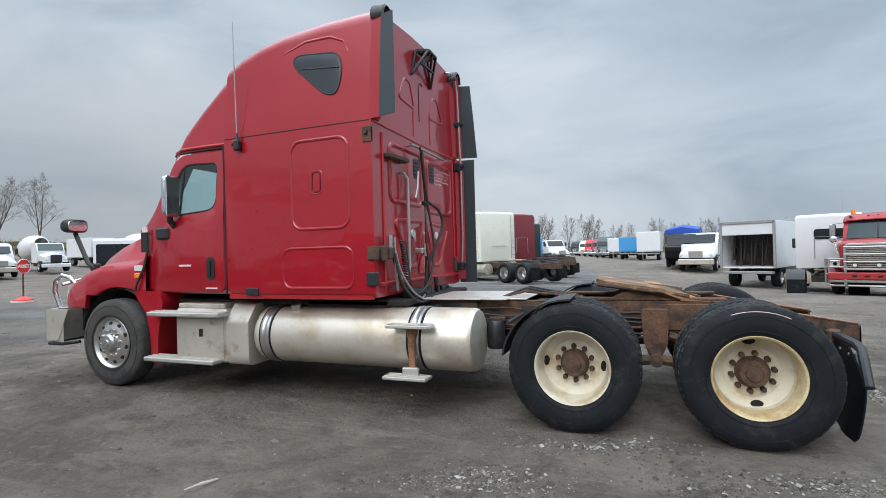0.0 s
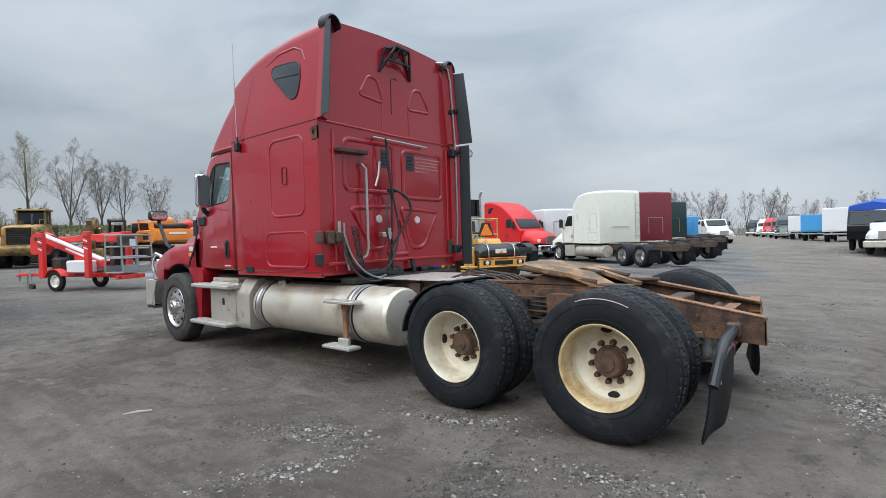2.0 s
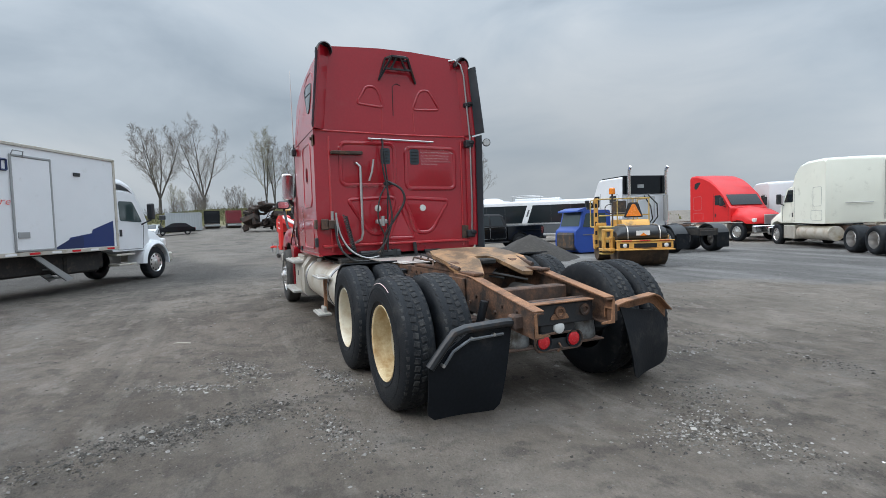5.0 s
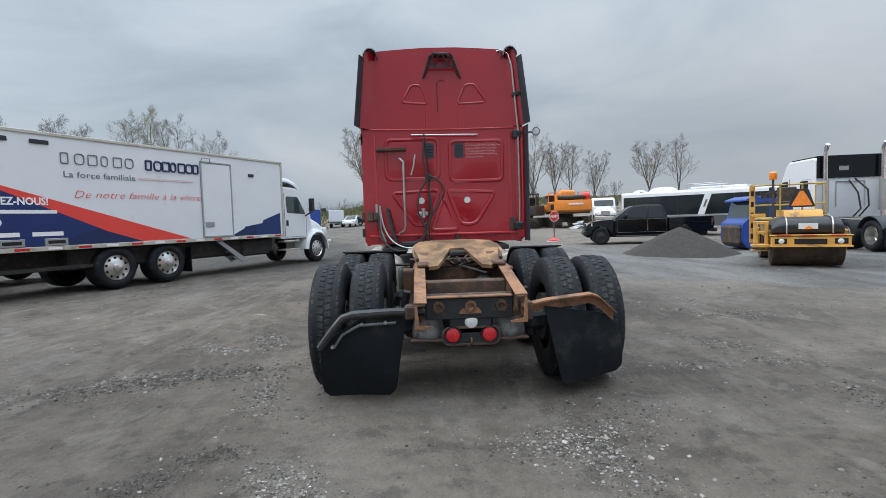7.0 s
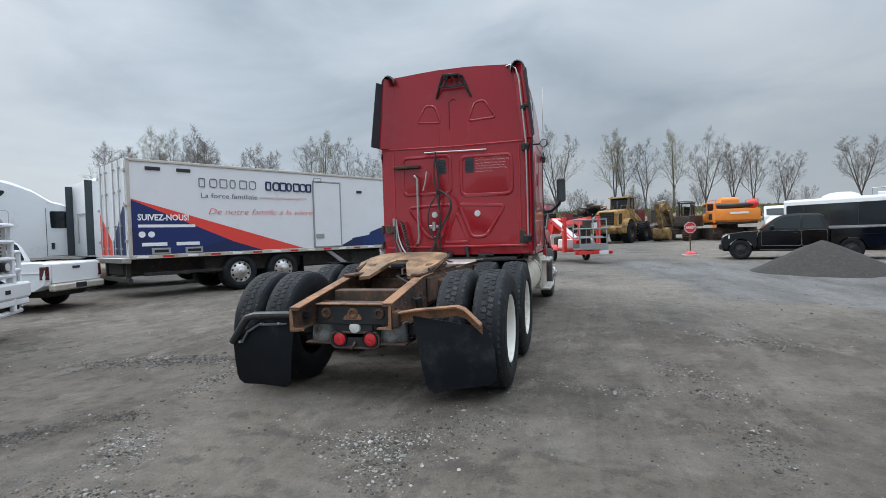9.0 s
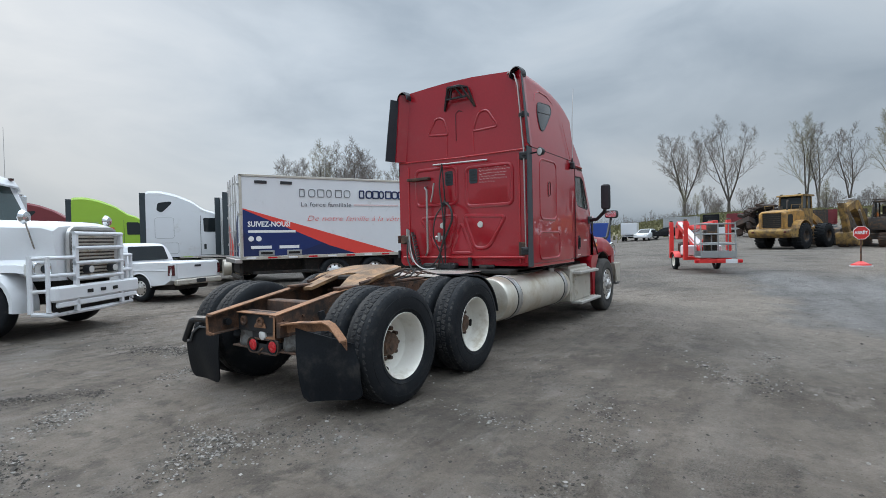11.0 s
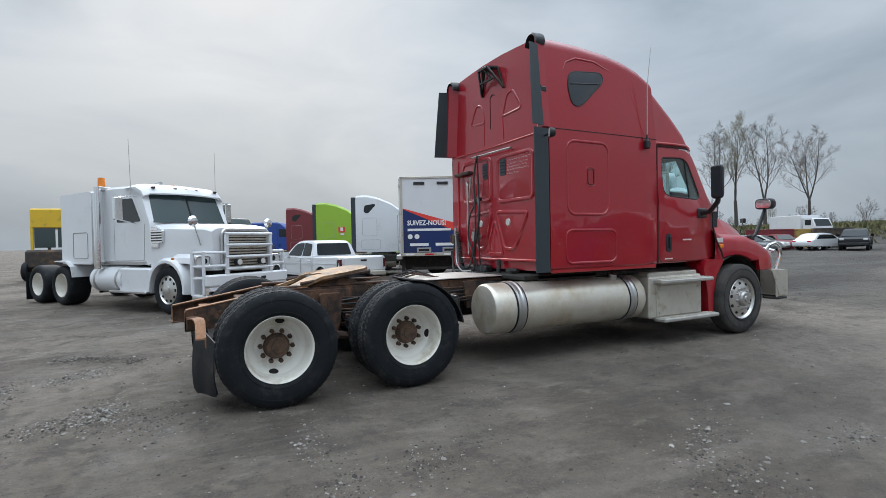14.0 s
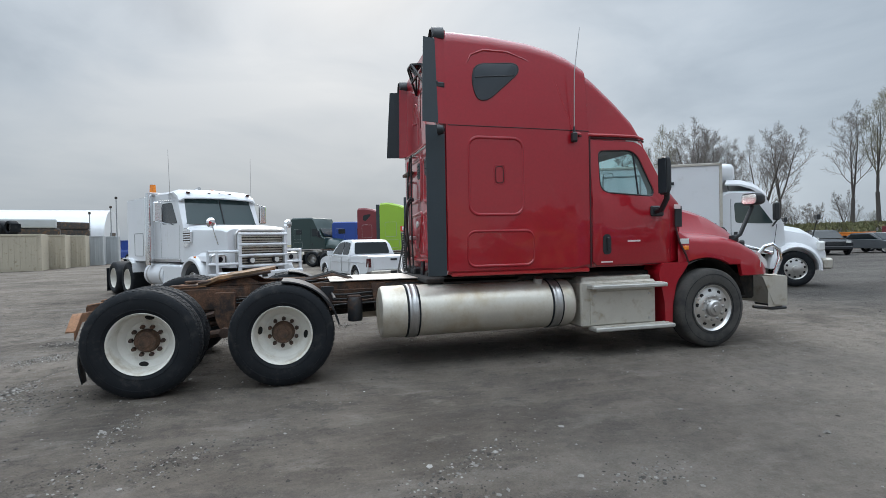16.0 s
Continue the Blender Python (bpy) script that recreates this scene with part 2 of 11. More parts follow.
class Geo:
    """A bag of vertices and faces."""

    def __init__(self):
        self.v, self.f = [], []

    def add(self, verts, faces, m=None):
        k = len(self.v)
        self.v += [tuple(m @ Vector(p)) for p in verts] if m is not None else [tuple(p) for p in verts]
        self.f += [tuple(k + i for i in q) for q in faces]
        return self

    def box(self, c, s, b=0.01, m=None):
        """A box with chamfered edges: centre, size, chamfer."""
        h = [x / 2 for x in s]
        b = min(b, *[x * 0.45 for x in h])
        verts, idx = [], {}
        for sx in (-1, 1):
            for sy in (-1, 1):
                for sz in (-1, 1):
                    for a in range(3):
                        p = [sx * (h[0] - b), sy * (h[1] - b), sz * (h[2] - b)]
                        p[a] += (sx, sy, sz)[a] * b
                        idx[(sx, sy, sz, a)] = len(verts)
                        verts.append([p[i] + c[i] for i in range(3)])
        faces = []
        for a in range(3):
            o1, o2 = (a + 1) % 3, (a + 2) % 3
            for s0 in (-1, 1):
                ring = []
                for s1, s2 in ((-1, -1), (1, -1), (1, 1), (-1, 1)):
                    k = [0, 0, 0]
                    k[a], k[o1], k[o2] = s0, s1, s2
                    ring.append(idx[(*k, a)])
                faces.append(ring if s0 > 0 else ring[::-1])
            for s1 in (-1, 1):
                for s2 in (-1, 1):
                    k0, k1 = [0, 0, 0], [0, 0, 0]
                    k0[o1] = k1[o1] = s1
                    k0[o2] = k1[o2] = s2
                    k0[a], k1[a] = -1, 1
                    q = [idx[(*k0, o1)], idx[(*k1, o1)], idx[(*k1, o2)], idx[(*k0, o2)]]
                    faces.append(q if s1 * s2 < 0 else q[::-1])
        for sx in (-1, 1):
            for sy in (-1, 1):
                for sz in (-1, 1):
                    q = [idx[(sx, sy, sz, a)] for a in range(3)]
                    faces.append(q if sx * sy * sz > 0 else q[::-1])
        return self.add(verts, faces, m)

    def rings(self, rings, close=True, caps=True, m=None):
        """Skin a row of equal rings of points."""
        n = len(rings[0])
        verts = [p for r in rings for p in r]
        faces = []
        for a in range(len(rings) - 1):
            for i in range(n if close else n - 1):
                j = (i + 1) % n
                faces.append((a * n + i, a * n + j, (a + 1) * n + j, (a + 1) * n + i))
        if caps and close:
            faces += [tuple(range(n))[::-1], tuple(range((len(rings) - 1) * n, len(rings) * n))]
        return self.add(verts, faces, m)

    def cyl(self, p0, p1, r0, r1=None, seg=16, caps=True, m=None):
        return self.tube([p0, p1], [r0, r0 if r1 is None else r1], seg, caps, m)

    def tube(self, pts, r, seg=8, caps=True, m=None, closed=False):
        pts = [Vector(p) for p in pts]
        rs = list(r) if isinstance(r, (list, tuple)) else [r] * len(pts)
        n, rings, up = len(pts), [], None
        for i, p in enumerate(pts):
            d = (pts[(i + 1) % n] - pts[i - 1]) if closed else (pts[min(i + 1, n - 1)] - pts[max(i - 1, 0)])
            d = d.normalized() if d.length > 1e-9 else Vector((0, 0, 1))
            if up is None:
                up = d.orthogonal().normalized()
            up = (up - d * up.dot(d))
            up = up.normalized() if up.length > 1e-6 else d.orthogonal().normalized()
            side = d.cross(up)
            rings.append([p + rs[i] * (math.cos(2 * math.pi * k / seg) * up + math.sin(2 * math.pi * k / seg) * side) for k in range(seg)])
        if closed:
            rings.append(rings[0])
        return self.rings(rings, True, caps and not closed, m)

    def lathe(self, prof, seg=32, m=None, closed=False):
        """Turn a profile of (radius, along) round the y axis."""
        rings = []
        for r, y in prof:
            rings.append([(r * math.cos(2 * math.pi * k / seg), y, r * math.sin(2 * math.pi * k / seg)) for k in range(seg)])
        if closed:
            rings.append(rings[0])
        return self.rings(rings, True, False, m)

    def prism(self, poly, a, b, axis="y", m=None):
        """A flat outline with thickness. axis y: outline in x, z; x: in y, z; z: in x, y."""
        put = {"y": lambda p, t: (p[0], t, p[1]), "x": lambda p, t: (t, p[0], p[1]), "z": lambda p, t: (p[0], p[1], t)}[axis]
        return self.rings([[put(p, a) for p in poly], [put(p, b) for p in poly]], True, True, m)

    def mesh(self, name, smooth=35):
        me = bpy.data.meshes.new(name)
        me.from_pydata(self.v, [], self.f)
        me.validate()
        bm = bmesh.new()
        bm.from_mesh(me)
        bmesh.ops.recalc_face_normals(bm, faces=bm.faces)
        bm.to_mesh(me)
        bm.free()
        if smooth:
            me.polygons.foreach_set("use_smooth", [True] * len(me.polygons))
            me.set_sharp_from_angle(angle=radians(smooth))
        return me


def part(name, geo, material, parent, label="", smooth=35):
    """One mesh object under a thing or under a part of it."""
    me = geo.mesh(name, smooth) if isinstance(geo, Geo) else geo
    if not me.materials:
        me.materials.append(material)
    ob = new(name, me)
    ob.parent = parent
    if label:
        tagged(ob, label)
    return ob


def thing(name, m, label, category, group="", kind=""):
    """An empty at the base of a thing, to hold its parts."""
    ob = new(name)
    ob.empty_display_size = 0.2
    ob.matrix_world = m
    return tagged(ob, label, category, group, kind)


def solo(name, geo, material, m, label, category, group="", kind="", smooth=35):
    """A thing of one mesh."""
    ob = part(name, geo, material, None, "", smooth)
    ob.matrix_world = m
    return tagged(ob, label, category, group, kind)


def rrect(x0, z0, x1, z1, r, n=5):
    """A rectangle with rounded corners, as an outline."""
    pts = []
    for cx, cz, a in ((x1 - r, z1 - r, 0), (x0 + r, z1 - r, 90), (x0 + r, z0 + r, 180), (x1 - r, z0 + r, 270)):
        pts += [(cx + r * math.cos(radians(a + 90 * k / n)), cz + r * math.sin(radians(a + 90 * k / n))) for k in range(n + 1)]
    return pts


def rpoly(pts, r, n=4):
    """Any outline with its corners rounded."""
    out, k = [], len(pts)
    for i in range(k):
        p, a, b = Vector(pts[i]), Vector(pts[i - 1]), Vector(pts[(i + 1) % k])
        da, db = a - p, b - p
        ra, rb = min(r, da.length * 0.45), min(r, db.length * 0.45)
        s, e = p + da.normalized() * ra, p + db.normalized() * rb
        for t in range(n + 1):
            u = t / n
            out.append(tuple((1 - u) ** 2 * s + 2 * u * (1 - u) * p + u * u * e))
    return out


def lerp(table, x):
    """Read a table of (x, value, ...) rows."""
    if x <= table[0][0]:
        return table[0][1:]
    for a, b in zip(table, table[1:]):
        if x <= b[0]:
            u = (x - a[0]) / (b[0] - a[0])
            return tuple(p + (q - p) * u for p, q in zip(a[1:], b[1:]))
    return table[-1][1:]


def text_mesh(body, size, depth=0.002, bold=0.0):
    """Letters as a mesh in the x, y plane, from the left end of the line."""
    cu = bpy.data.curves.new("lettering", "FONT")
    cu.body, cu.size, cu.extrude, cu.resolution_u, cu.offset = body, size, depth, 2, bold
    ob = bpy.data.objects.new("lettering", cu)
    me = bpy.data.meshes.new_from_object(ob)
    bpy.data.objects.remove(ob)
    bpy.data.curves.remove(cu)
    return me


def smooth01(u):
    u = max(0.0, min(1.0, u))
    return u * u * (3 - 2 * u)


# the crest of the low grass bank that closes the yard
BANK = [(70, -70), (83, -45), (90, -25), (90, 0), (84, 16), (70, 32), (60, 44), (52, 54)]


def bank_near(x, y):
    """Distance to the crest of the bank."""
    best = 1e9
    for (ax, ay), (bx, by) in zip(BANK, BANK[1:]):
        dx, dy = bx - ax, by - ay
        u = max(0.0, min(1.0, ((x - ax) * dx + (y - ay) * dy) / (dx * dx + dy * dy)))
        best = min(best, math.hypot(x - ax - u * dx, y - ay - u * dy))
    return best


def ground_z(x, y):
    """The yard: level round the truck, rising gently ahead, dipping beside the far row, with a bank along its edge."""
    rise = (0.01 * max(0.0, x - 18) + 0.045 * max(0.0, x - 45)) * (0.3 + 0.7 * smooth01((24 - y) / 22))
    dip = -0.85 * math.exp(-((x + 12) ** 2 + (y + 26) ** 2) / 128)
    bank = 0.0
    if x * x + y * y > 2500:
        bank = 2.1 * smooth01(1 - bank_near(x, y) / 13.0)
    return min(rise, 3.2) + dip + bank - 0.022


def at(x, y, turn=0.0, dz=0.0):
    """A pose on the ground."""
    return pose(x, y, ground_z(x, y) + dz, 0, 0, turn)

# ---- ground ----


def ground_material():
    m = bpy.data.materials.new("gravel_yard")
    m.use_nodes = True
    n, l = m.node_tree.nodes, m.node_tree.links
    b = n["Principled BSDF"]
    tc = n.new("ShaderNodeNewGeometry")

    def noise_tex(scale, detail=6.0, rough=0.6, stretch=None):
        t = n.new("ShaderNodeTexNoise")
        t.inputs["Scale"].default_value, t.inputs["Detail"].default_value, t.inputs["Roughness"].default_value = scale, detail, rough
        src = tc.outputs["Position"]
        if stretch:
            mp = n.new("ShaderNodeMapping")
            mp.inputs["Rotation"].default_value = (0, 0, radians(stretch[0]))
            mp.inputs["Scale"].default_value = (stretch[1], stretch[2], 1)
            l.new(src, mp.inputs[0])
            src = mp.outputs[0]
        l.new(src, t.inputs["Vector"])
        return t.outputs[0]

    def band(src, lo, hi):
        r = n.new("ShaderNodeMapRange")
        r.interpolation_type = "SMOOTHSTEP"
        r.inputs["From Min"].default_value, r.inputs["From Max"].default_value = lo, hi
        l.new(src, r.inputs[0])
        return r.outputs[0]

    def blend(fac, a, c, kind="MIX"):
        x = n.new("ShaderNodeMix")
        x.data_type, x.blend_type = "RGBA", kind
        if isinstance(fac, float):
            x.inputs[0].default_value = fac
        else:
            l.new(fac, x.inputs[0])
        for k, v in ((6, a), (7, c)):
            if isinstance(v, tuple):
                x.inputs[k].default_value = (*v, 1)
            else:
                l.new(v, x.inputs[k])
        return x.outputs[2]

    def times(a, c):
        x = n.new("ShaderNodeMath")
        x.operation = "MULTIPLY"
        l.new(a, x.inputs[0])
        if isinstance(c, float):
            x.inputs[1].default_value = c
        else:
            l.new(c, x.inputs[1])
        return x.outputs[0]

    soil = blend(band(noise_tex(0.45, 9.0, 0.62), 0.34, 0.66), (0.148, 0.127, 0.107), (0.282, 0.248, 0.213))
    # mid-size mottling: scuffed crust and damp spots
    soil = blend(times(band(noise_tex(3.2, 8.0, 0.68), 0.50, 0.61), 0.6), soil, (0.108, 0.097, 0.086))
    soil = blend(times(band(noise_tex(2.3, 8.0, 0.66, (20, 0.5, 1.0)), 0.54, 0.64), 0.75), soil, (0.300, 0.271, 0.240))
    # tyre tracks: long pale and dark streaks in two directions
    tracks = band(noise_tex(1.0, 5.0, 0.55, (28, 0.10, 0.75)), 0.54, 0.70)
    soil = blend(times(tracks, 0.5), soil, (0.330, 0.298, 0.262))
    tracks2 = band(noise_tex(1.0, 5.0, 0.55, (-40, 0.08, 0.6)), 0.55, 0.72)
    soil = blend(times(tracks2, 0.32), soil, (0.106, 0.097, 0.087))
    # drag marks of tyres, fine and long
    drag = band(noise_tex(1.0, 6.0, 0.62, (-6, 0.16, 3.4)), 0.52, 0.64)
    soil = blend(times(drag, 0.26), soil, (0.298, 0.268, 0.232))
    drag2 = band(noise_tex(1.0, 6.0, 0.62, (24, 0.2, 4.2)), 0.54, 0.66)
    soil = blend(times(drag2, 0.24), soil, (0.102, 0.092, 0.082))
    # a paler stretch of soil beside the tractor
    dry = n.new("ShaderNodeVectorMath")
    dry.operation = "DISTANCE"
    l.new(tc.outputs["Position"], dry.inputs[0])
    dry.inputs[1].default_value = (5.0, -4.6, 0)
    soil = blend(times(band(dry.outputs["Value"], 5.5, 1.5), 0.42), soil, (0.315, 0.285, 0.250))
    # one set of wheels swung round the back of the tractor: two pale arcs
    for cx, cy, rad, half in ((9.0, -3.0, 15.2, 0.22), (9.0, -3.0, 13.3, 0.22), (-1.5, 22.0, 15.6, 0.2), (-1.5, 22.0, 17.4, 0.2)):
        gap = n.new("ShaderNodeVectorMath")
        gap.operation = "DISTANCE"
        wav = n.new("ShaderNodeMapping")
        wav.inputs["Scale"].default_value = (1, 1, 0)
        l.new(tc.outputs["Position"], wav.inputs[0])
        l.new(wav.outputs[0], gap.inputs[0])
        gap.inputs[1].default_value = (cx, cy, 0)
        off, ab = n.new("ShaderNodeMath"), n.new("ShaderNodeMath")
        off.operation, ab.operation = "SUBTRACT", "ABSOLUTE"
        l.new(gap.outputs["Value"], off.inputs[0])
        off.inputs[1].default_value = rad
        l.new(off.outputs[0], ab.inputs[0])
        rut = times(band(ab.outputs[0], half + 0.16, half - 0.08), band(noise_tex(1.6, 7.0, 0.7), 0.42, 0.58))
        soil = blend(times(rut, 0.6), soil, (0.285, 0.262, 0.236))
    # loose gravel: patches of pale and dark chips, thickest where the sheet says so
    chips = n.new("ShaderNodeTexVoronoi")
    chips.inputs["Scale"].default_value = 60.0
    chips.inputs["Randomness"].default_value = 1.0
    l.new(tc.outputs["Position"], chips.inputs["Vector"])
    loose = n.new("ShaderNodeAttribute")
    loose.attribute_name = "loose"
    gravel = blend(band(chips.outputs["Color"], 0.1, 0.95), (0.066, 0.058, 0.05), (0.25, 0.228, 0.205))
    spread = n.new("ShaderNodeMath")
    spread.operation = "MAXIMUM"
    l.new(band(noise_tex(0.8, 6.0, 0.7), 0.52, 0.68), spread.inputs[0])
    l.new(loose.outputs["Fac"], spread.inputs[1])
    where = times(spread.outputs[0], band(chips.outputs["Distance"], 0.60, 0.30))
    soil = blend(times(where, 0.5), soil, gravel)
    # scattered single chips everywhere
    grit = n.new("ShaderNodeTexVoronoi")
    grit.inputs["Scale"].default_value = 22.0
    l.new(tc.outputs["Position"], grit.inputs["Vector"])
    single = band(grit.outputs["Distance"], 0.20, 0.12)
    soil = blend(times(single, 0.55), soil, blend(band(grit.outputs["Color"], 0.3, 0.7), (0.06, 0.056, 0.052), (0.36, 0.345, 0.32)))
    # dry pale asphalt on the side of the far row, with a crooked edge
    sep = n.new("ShaderNodeSeparateXYZ")
    l.new(tc.outputs["Position"], sep.inputs[0])

    def line(a, c, d):
        """a * x + c * y + d"""
        u, v = n.new("ShaderNodeMath"), n.new("ShaderNodeMath")
        u.operation = v.operation = "MULTIPLY_ADD"
        l.new(sep.outputs[1], u.inputs[0])
        u.inputs[1].default_value, u.inputs[2].default_value = c, d
        l.new(sep.outputs[0], v.inputs[0])
        v.inputs[1].default_value = a
        l.new(u.outputs[0], v.inputs[2])
        return v.outputs[0]

    def pick(op, a, c):
        x = n.new("ShaderNodeMath")
        x.operation = op
        l.new(a, x.inputs[0])
        l.new(c, x.inputs[1])
        return x.outputs[0]

    # darker look of the low side in this light, mixed into the soil
    side_shade = band(line(0.12, -1.0, -0.3), 0.0, 3.0)
    soil = blend(times(side_shade, 0.08), soil, (0.082, 0.074, 0.067))
    # dark trodden tarmac ahead of the tractor and across the yard
    tar = times(band(line(1.0, 0.25, -6.0), 0.0, 7.0), band(line(0.12, 1.0, 6.0), 0.0, 4.0))
    tar_tone = blend(band(noise_tex(0.35, 6.0, 0.6, (15, 0.3, 1.0)), 0.36, 0.66), (0.062, 0.060, 0.058), (0.128, 0.124, 0.119))
    soil = blend(times(tar, 0.82), soil, tar_tone)
    # pale trodden clay behind and to the low side
    clay = times(band(line(0.35, -1.0, -2.4), 0.0, 2.4), band(noise_tex(0.5, 6.0, 0.6), 0.25, 0.6))
    soil = blend(times(clay, 0.42), soil, (0.345, 0.312, 0.272))
    inside = pick("MINIMUM", pick("MINIMUM", line(0.16, -1.0, -5.28), line(0.8, -0.6, -5.49)), line(1.0, 0.17, 4.9))
    wob = n.new("ShaderNodeMath")
    wob.operation = "MULTIPLY_ADD"
    l.new(noise_tex(0.6, 5.0), wob.inputs[0])
    wob.inputs[1].default_value = 3.0
    l.new(inside, wob.inputs[2])
    paved = times(band(wob.outputs[0], 1.0, 2.0), band(line(-1.0, 0.35, 22.0), 0.0, 9.0))
    asphalt = blend(band(noise_tex(0.5, 7.0, 0.65, (35, 0.25, 1.0)), 0.38, 0.66), (0.135, 0.136, 0.138), (0.285, 0.288, 0.290))
    soil = blend(times(paved, 0.85), soil, asphalt)
    damp = band(noise_tex(0.16, 5.0, 0.6), 0.58, 0.72)
    soil = blend(times(damp, 0.4), soil, (0.066, 0.064, 0.062))
    soil = blend(0.62, soil, noise_tex(6.5, 10.0, 0.78), "OVERLAY")
    soil = blend(0.4, soil, noise_tex(60.0, 5.0, 0.85), "OVERLAY")
    soil = blend(1.0, soil, (0.755, 0.735, 0.715), "MULTIPLY")
    # olive turf on the bank
    turf = blend(band(noise_tex(0.9, 6.0, 0.6), 0.35, 0.65), (0.115, 0.108, 0.048), (0.20, 0.178, 0.098))
    soil = blend(band(line(1.0, 0.3, -76.0), 0.0, 4.0), soil, turf)
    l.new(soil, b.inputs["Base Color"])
    b.inputs["Roughness"].default_value = 0.88
    b.inputs["Specular IOR Level"].default_value = 0.3
    bump1, bump2 = n.new("ShaderNodeBump"), n.new("ShaderNodeBump")
    bump1.inputs["Strength"].default_value, bump1.inputs["Distance"].default_value = 1.0, 0.115
    bump2.inputs["Strength"].default_value, bump2.inputs["Distance"].default_value = 0.8, 0.02
    l.new(noise_tex(7.0, 9.0, 0.7), bump1.inputs["Height"])
    l.new(where, bump2.inputs["Height"])
    l.new(bump1.outputs[0], bump2.inputs["Normal"])
    l.new(bump2.outputs[0], b.inputs["Normal"])
    return m


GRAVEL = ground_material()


# heaps of loose stone and clods: x, y, turn, half length, half width, height, share of dark clods
HEAPS = [(-2.9, 2.9, 106, 0.95, 0.26, 0.03, 0.8), (-1.65, 2.85, 65, 0.50, 0.12, 0.012, 0.1), (-4.6, -0.55, 95, 0.45, 0.20, 0.02, 0.2), (-4.2, -1.1, 80, 0.4, 0.3, 0.02, 0.5),
         (-2.89, 2.55, 90, 0.60, 0.10, 0.03, 0.8), (-4.53, 1.7, 100, 0.2, 0.10, 0.035, 0.9), (-5.1, 2.1, 155, 0.5, 0.16, 0.04, 0.85), (-5.0, 1.15, 45, 0.35, 0.2, 0.02, 0.2),
         (-3.1, -2.1, 80, 0.45, 0.12, 0.012, 0.15), (-3.1, -3.0, 70, 0.4, 0.15, 0.02, 0.4), (-4.1, -3.05, 10, 0.45, 0.12, 0.03, 0.6), (-4.85, -0.7, 20, 0.4, 0.2, 0.015, 0.3),
         (-2.5, -2.95, 20, 0.4, 0.22, 0.02, 0.4), (-0.5, -3.55, 25, 0.5, 0.14, 0.012, 0.2), (-0.85, -4.05, 20, 0.35, 0.25, 0.02, 0.5), (0.55, -4.05, 10, 0.3, 0.15, 0.015, 0.4),
         (-2.1, 1.5, 15, 0.5, 0.15, 0.012, 0.2), (-3.5, 1.75, 5, 0.4, 0.15, 0.02, 0.4), (-1.3, 2.35, 20, 0.5, 0.2, 0.015, 0.3), (-5.6, -1.9, 60, 0.5, 0.25, 0.03, 0.6), (-5.7, 0.4, 90, 0.6, 0.2, 0.03, 0.6)]


def heap(x, y):
    """Height and share of loose stone at a place."""
    h = f = 0.0
    for hx, hy, a, lx, ly, hz, dark in HEAPS:
        dx, dy = x - hx, y - hy
        if dx * dx + dy * dy > 3:
            continue
        c, s = math.cos(radians(a)), math.sin(radians(a))
        u, v = (dx * c + dy * s) / lx, (dy * c - dx * s) / ly
        e = math.exp(-(u * u + v * v))
        h += hz * e * (1.0 if hy > -0.9 else 0.5)
        f = max(f, e)
    return h, f


def axis_steps(a, b, s):
    """Grid lines: close together from a to b, opening out to the horizon."""
    c = [a + s * k for k in range(int((b - a) / s) + 1)]
    step, up, down = s, c[-1], c[0]
    lo, hi = [], []
    while up < 950 or down > -950:
        step *= 1.12
        up, down = up + step, down - step
        hi.append(up)
        lo.append(down)
    return lo[::-1] + c + hi


def ground_sheet():
    xs, ys = axis_steps(-8.5, 5.0, 0.075), axis_steps(-7.5, 6.5, 0.075)
    verts, loose = [], []
    k = len(ys)
    for x in xs:
        for y in ys:
            r2 = x * x + y * y
            z, f = ground_z(x, y), 0.0
            if r2 < 3000:
                near = math.exp(-r2 / 1100)
                p = Vector((x, y, 0))
                under = 1.0 if abs(y) > 1.75 or not -4.6 < x < 4.8 else 0.2
                if r2 < 150:
                    h, f = heap(x, y)
                    rough = noise.fractal(p * 2.6, 1.0, 2.0, 4)
                    fine = noise.noise(p * 9.0)
                    z += under * (h * (0.5 + 0.9 * abs(fine) + 0.5 * rough) + 0.007 * fine * (0.4 + f) + 0.012 * rough - 0.010)
                # shallow wheel ruts sweeping round behind the truck
                rut = math.sin(3.1 * (math.hypot(x - 3.0, y * 1.15) + 0.6 * noise.noise(p * 0.3)))
                z += near * under * (0.014 * min(0.0, rut) + 0.02 * min(0.0, noise.fractal(p * 0.45, 1.0, 2.0, 3)))
            else:
                z -= 0.02
            verts.append((x, y, z))
            loose.append(min(1.0, f * (1.0 if y > -0.9 else 0.45)))
    me = bpy.data.meshes.new("ground")
    me.from_pydata(verts, [], [(a * k + b, (a + 1) * k + b, (a + 1) * k + b + 1, a * k + b + 1) for a in range(len(xs) - 1) for b in range(k - 1)])
    me.attributes.new("loose", "FLOAT", "POINT").data.foreach_set("value", loose)
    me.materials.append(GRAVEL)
    me.polygons.foreach_set("use_smooth", [True] * len(me.polygons))
    return tagged(new("ground", me), "grey-brown compacted gravel yard with pale tyre tracks", "ground", kind="structure")


GROUND = ground_sheet()

# ---- the red sleeper tractor unit ----
truck = thing("semi_truck", pose(0, 0, 0), "red sleeper tractor unit with rusty bare chassis, parked on gravel", "truck")

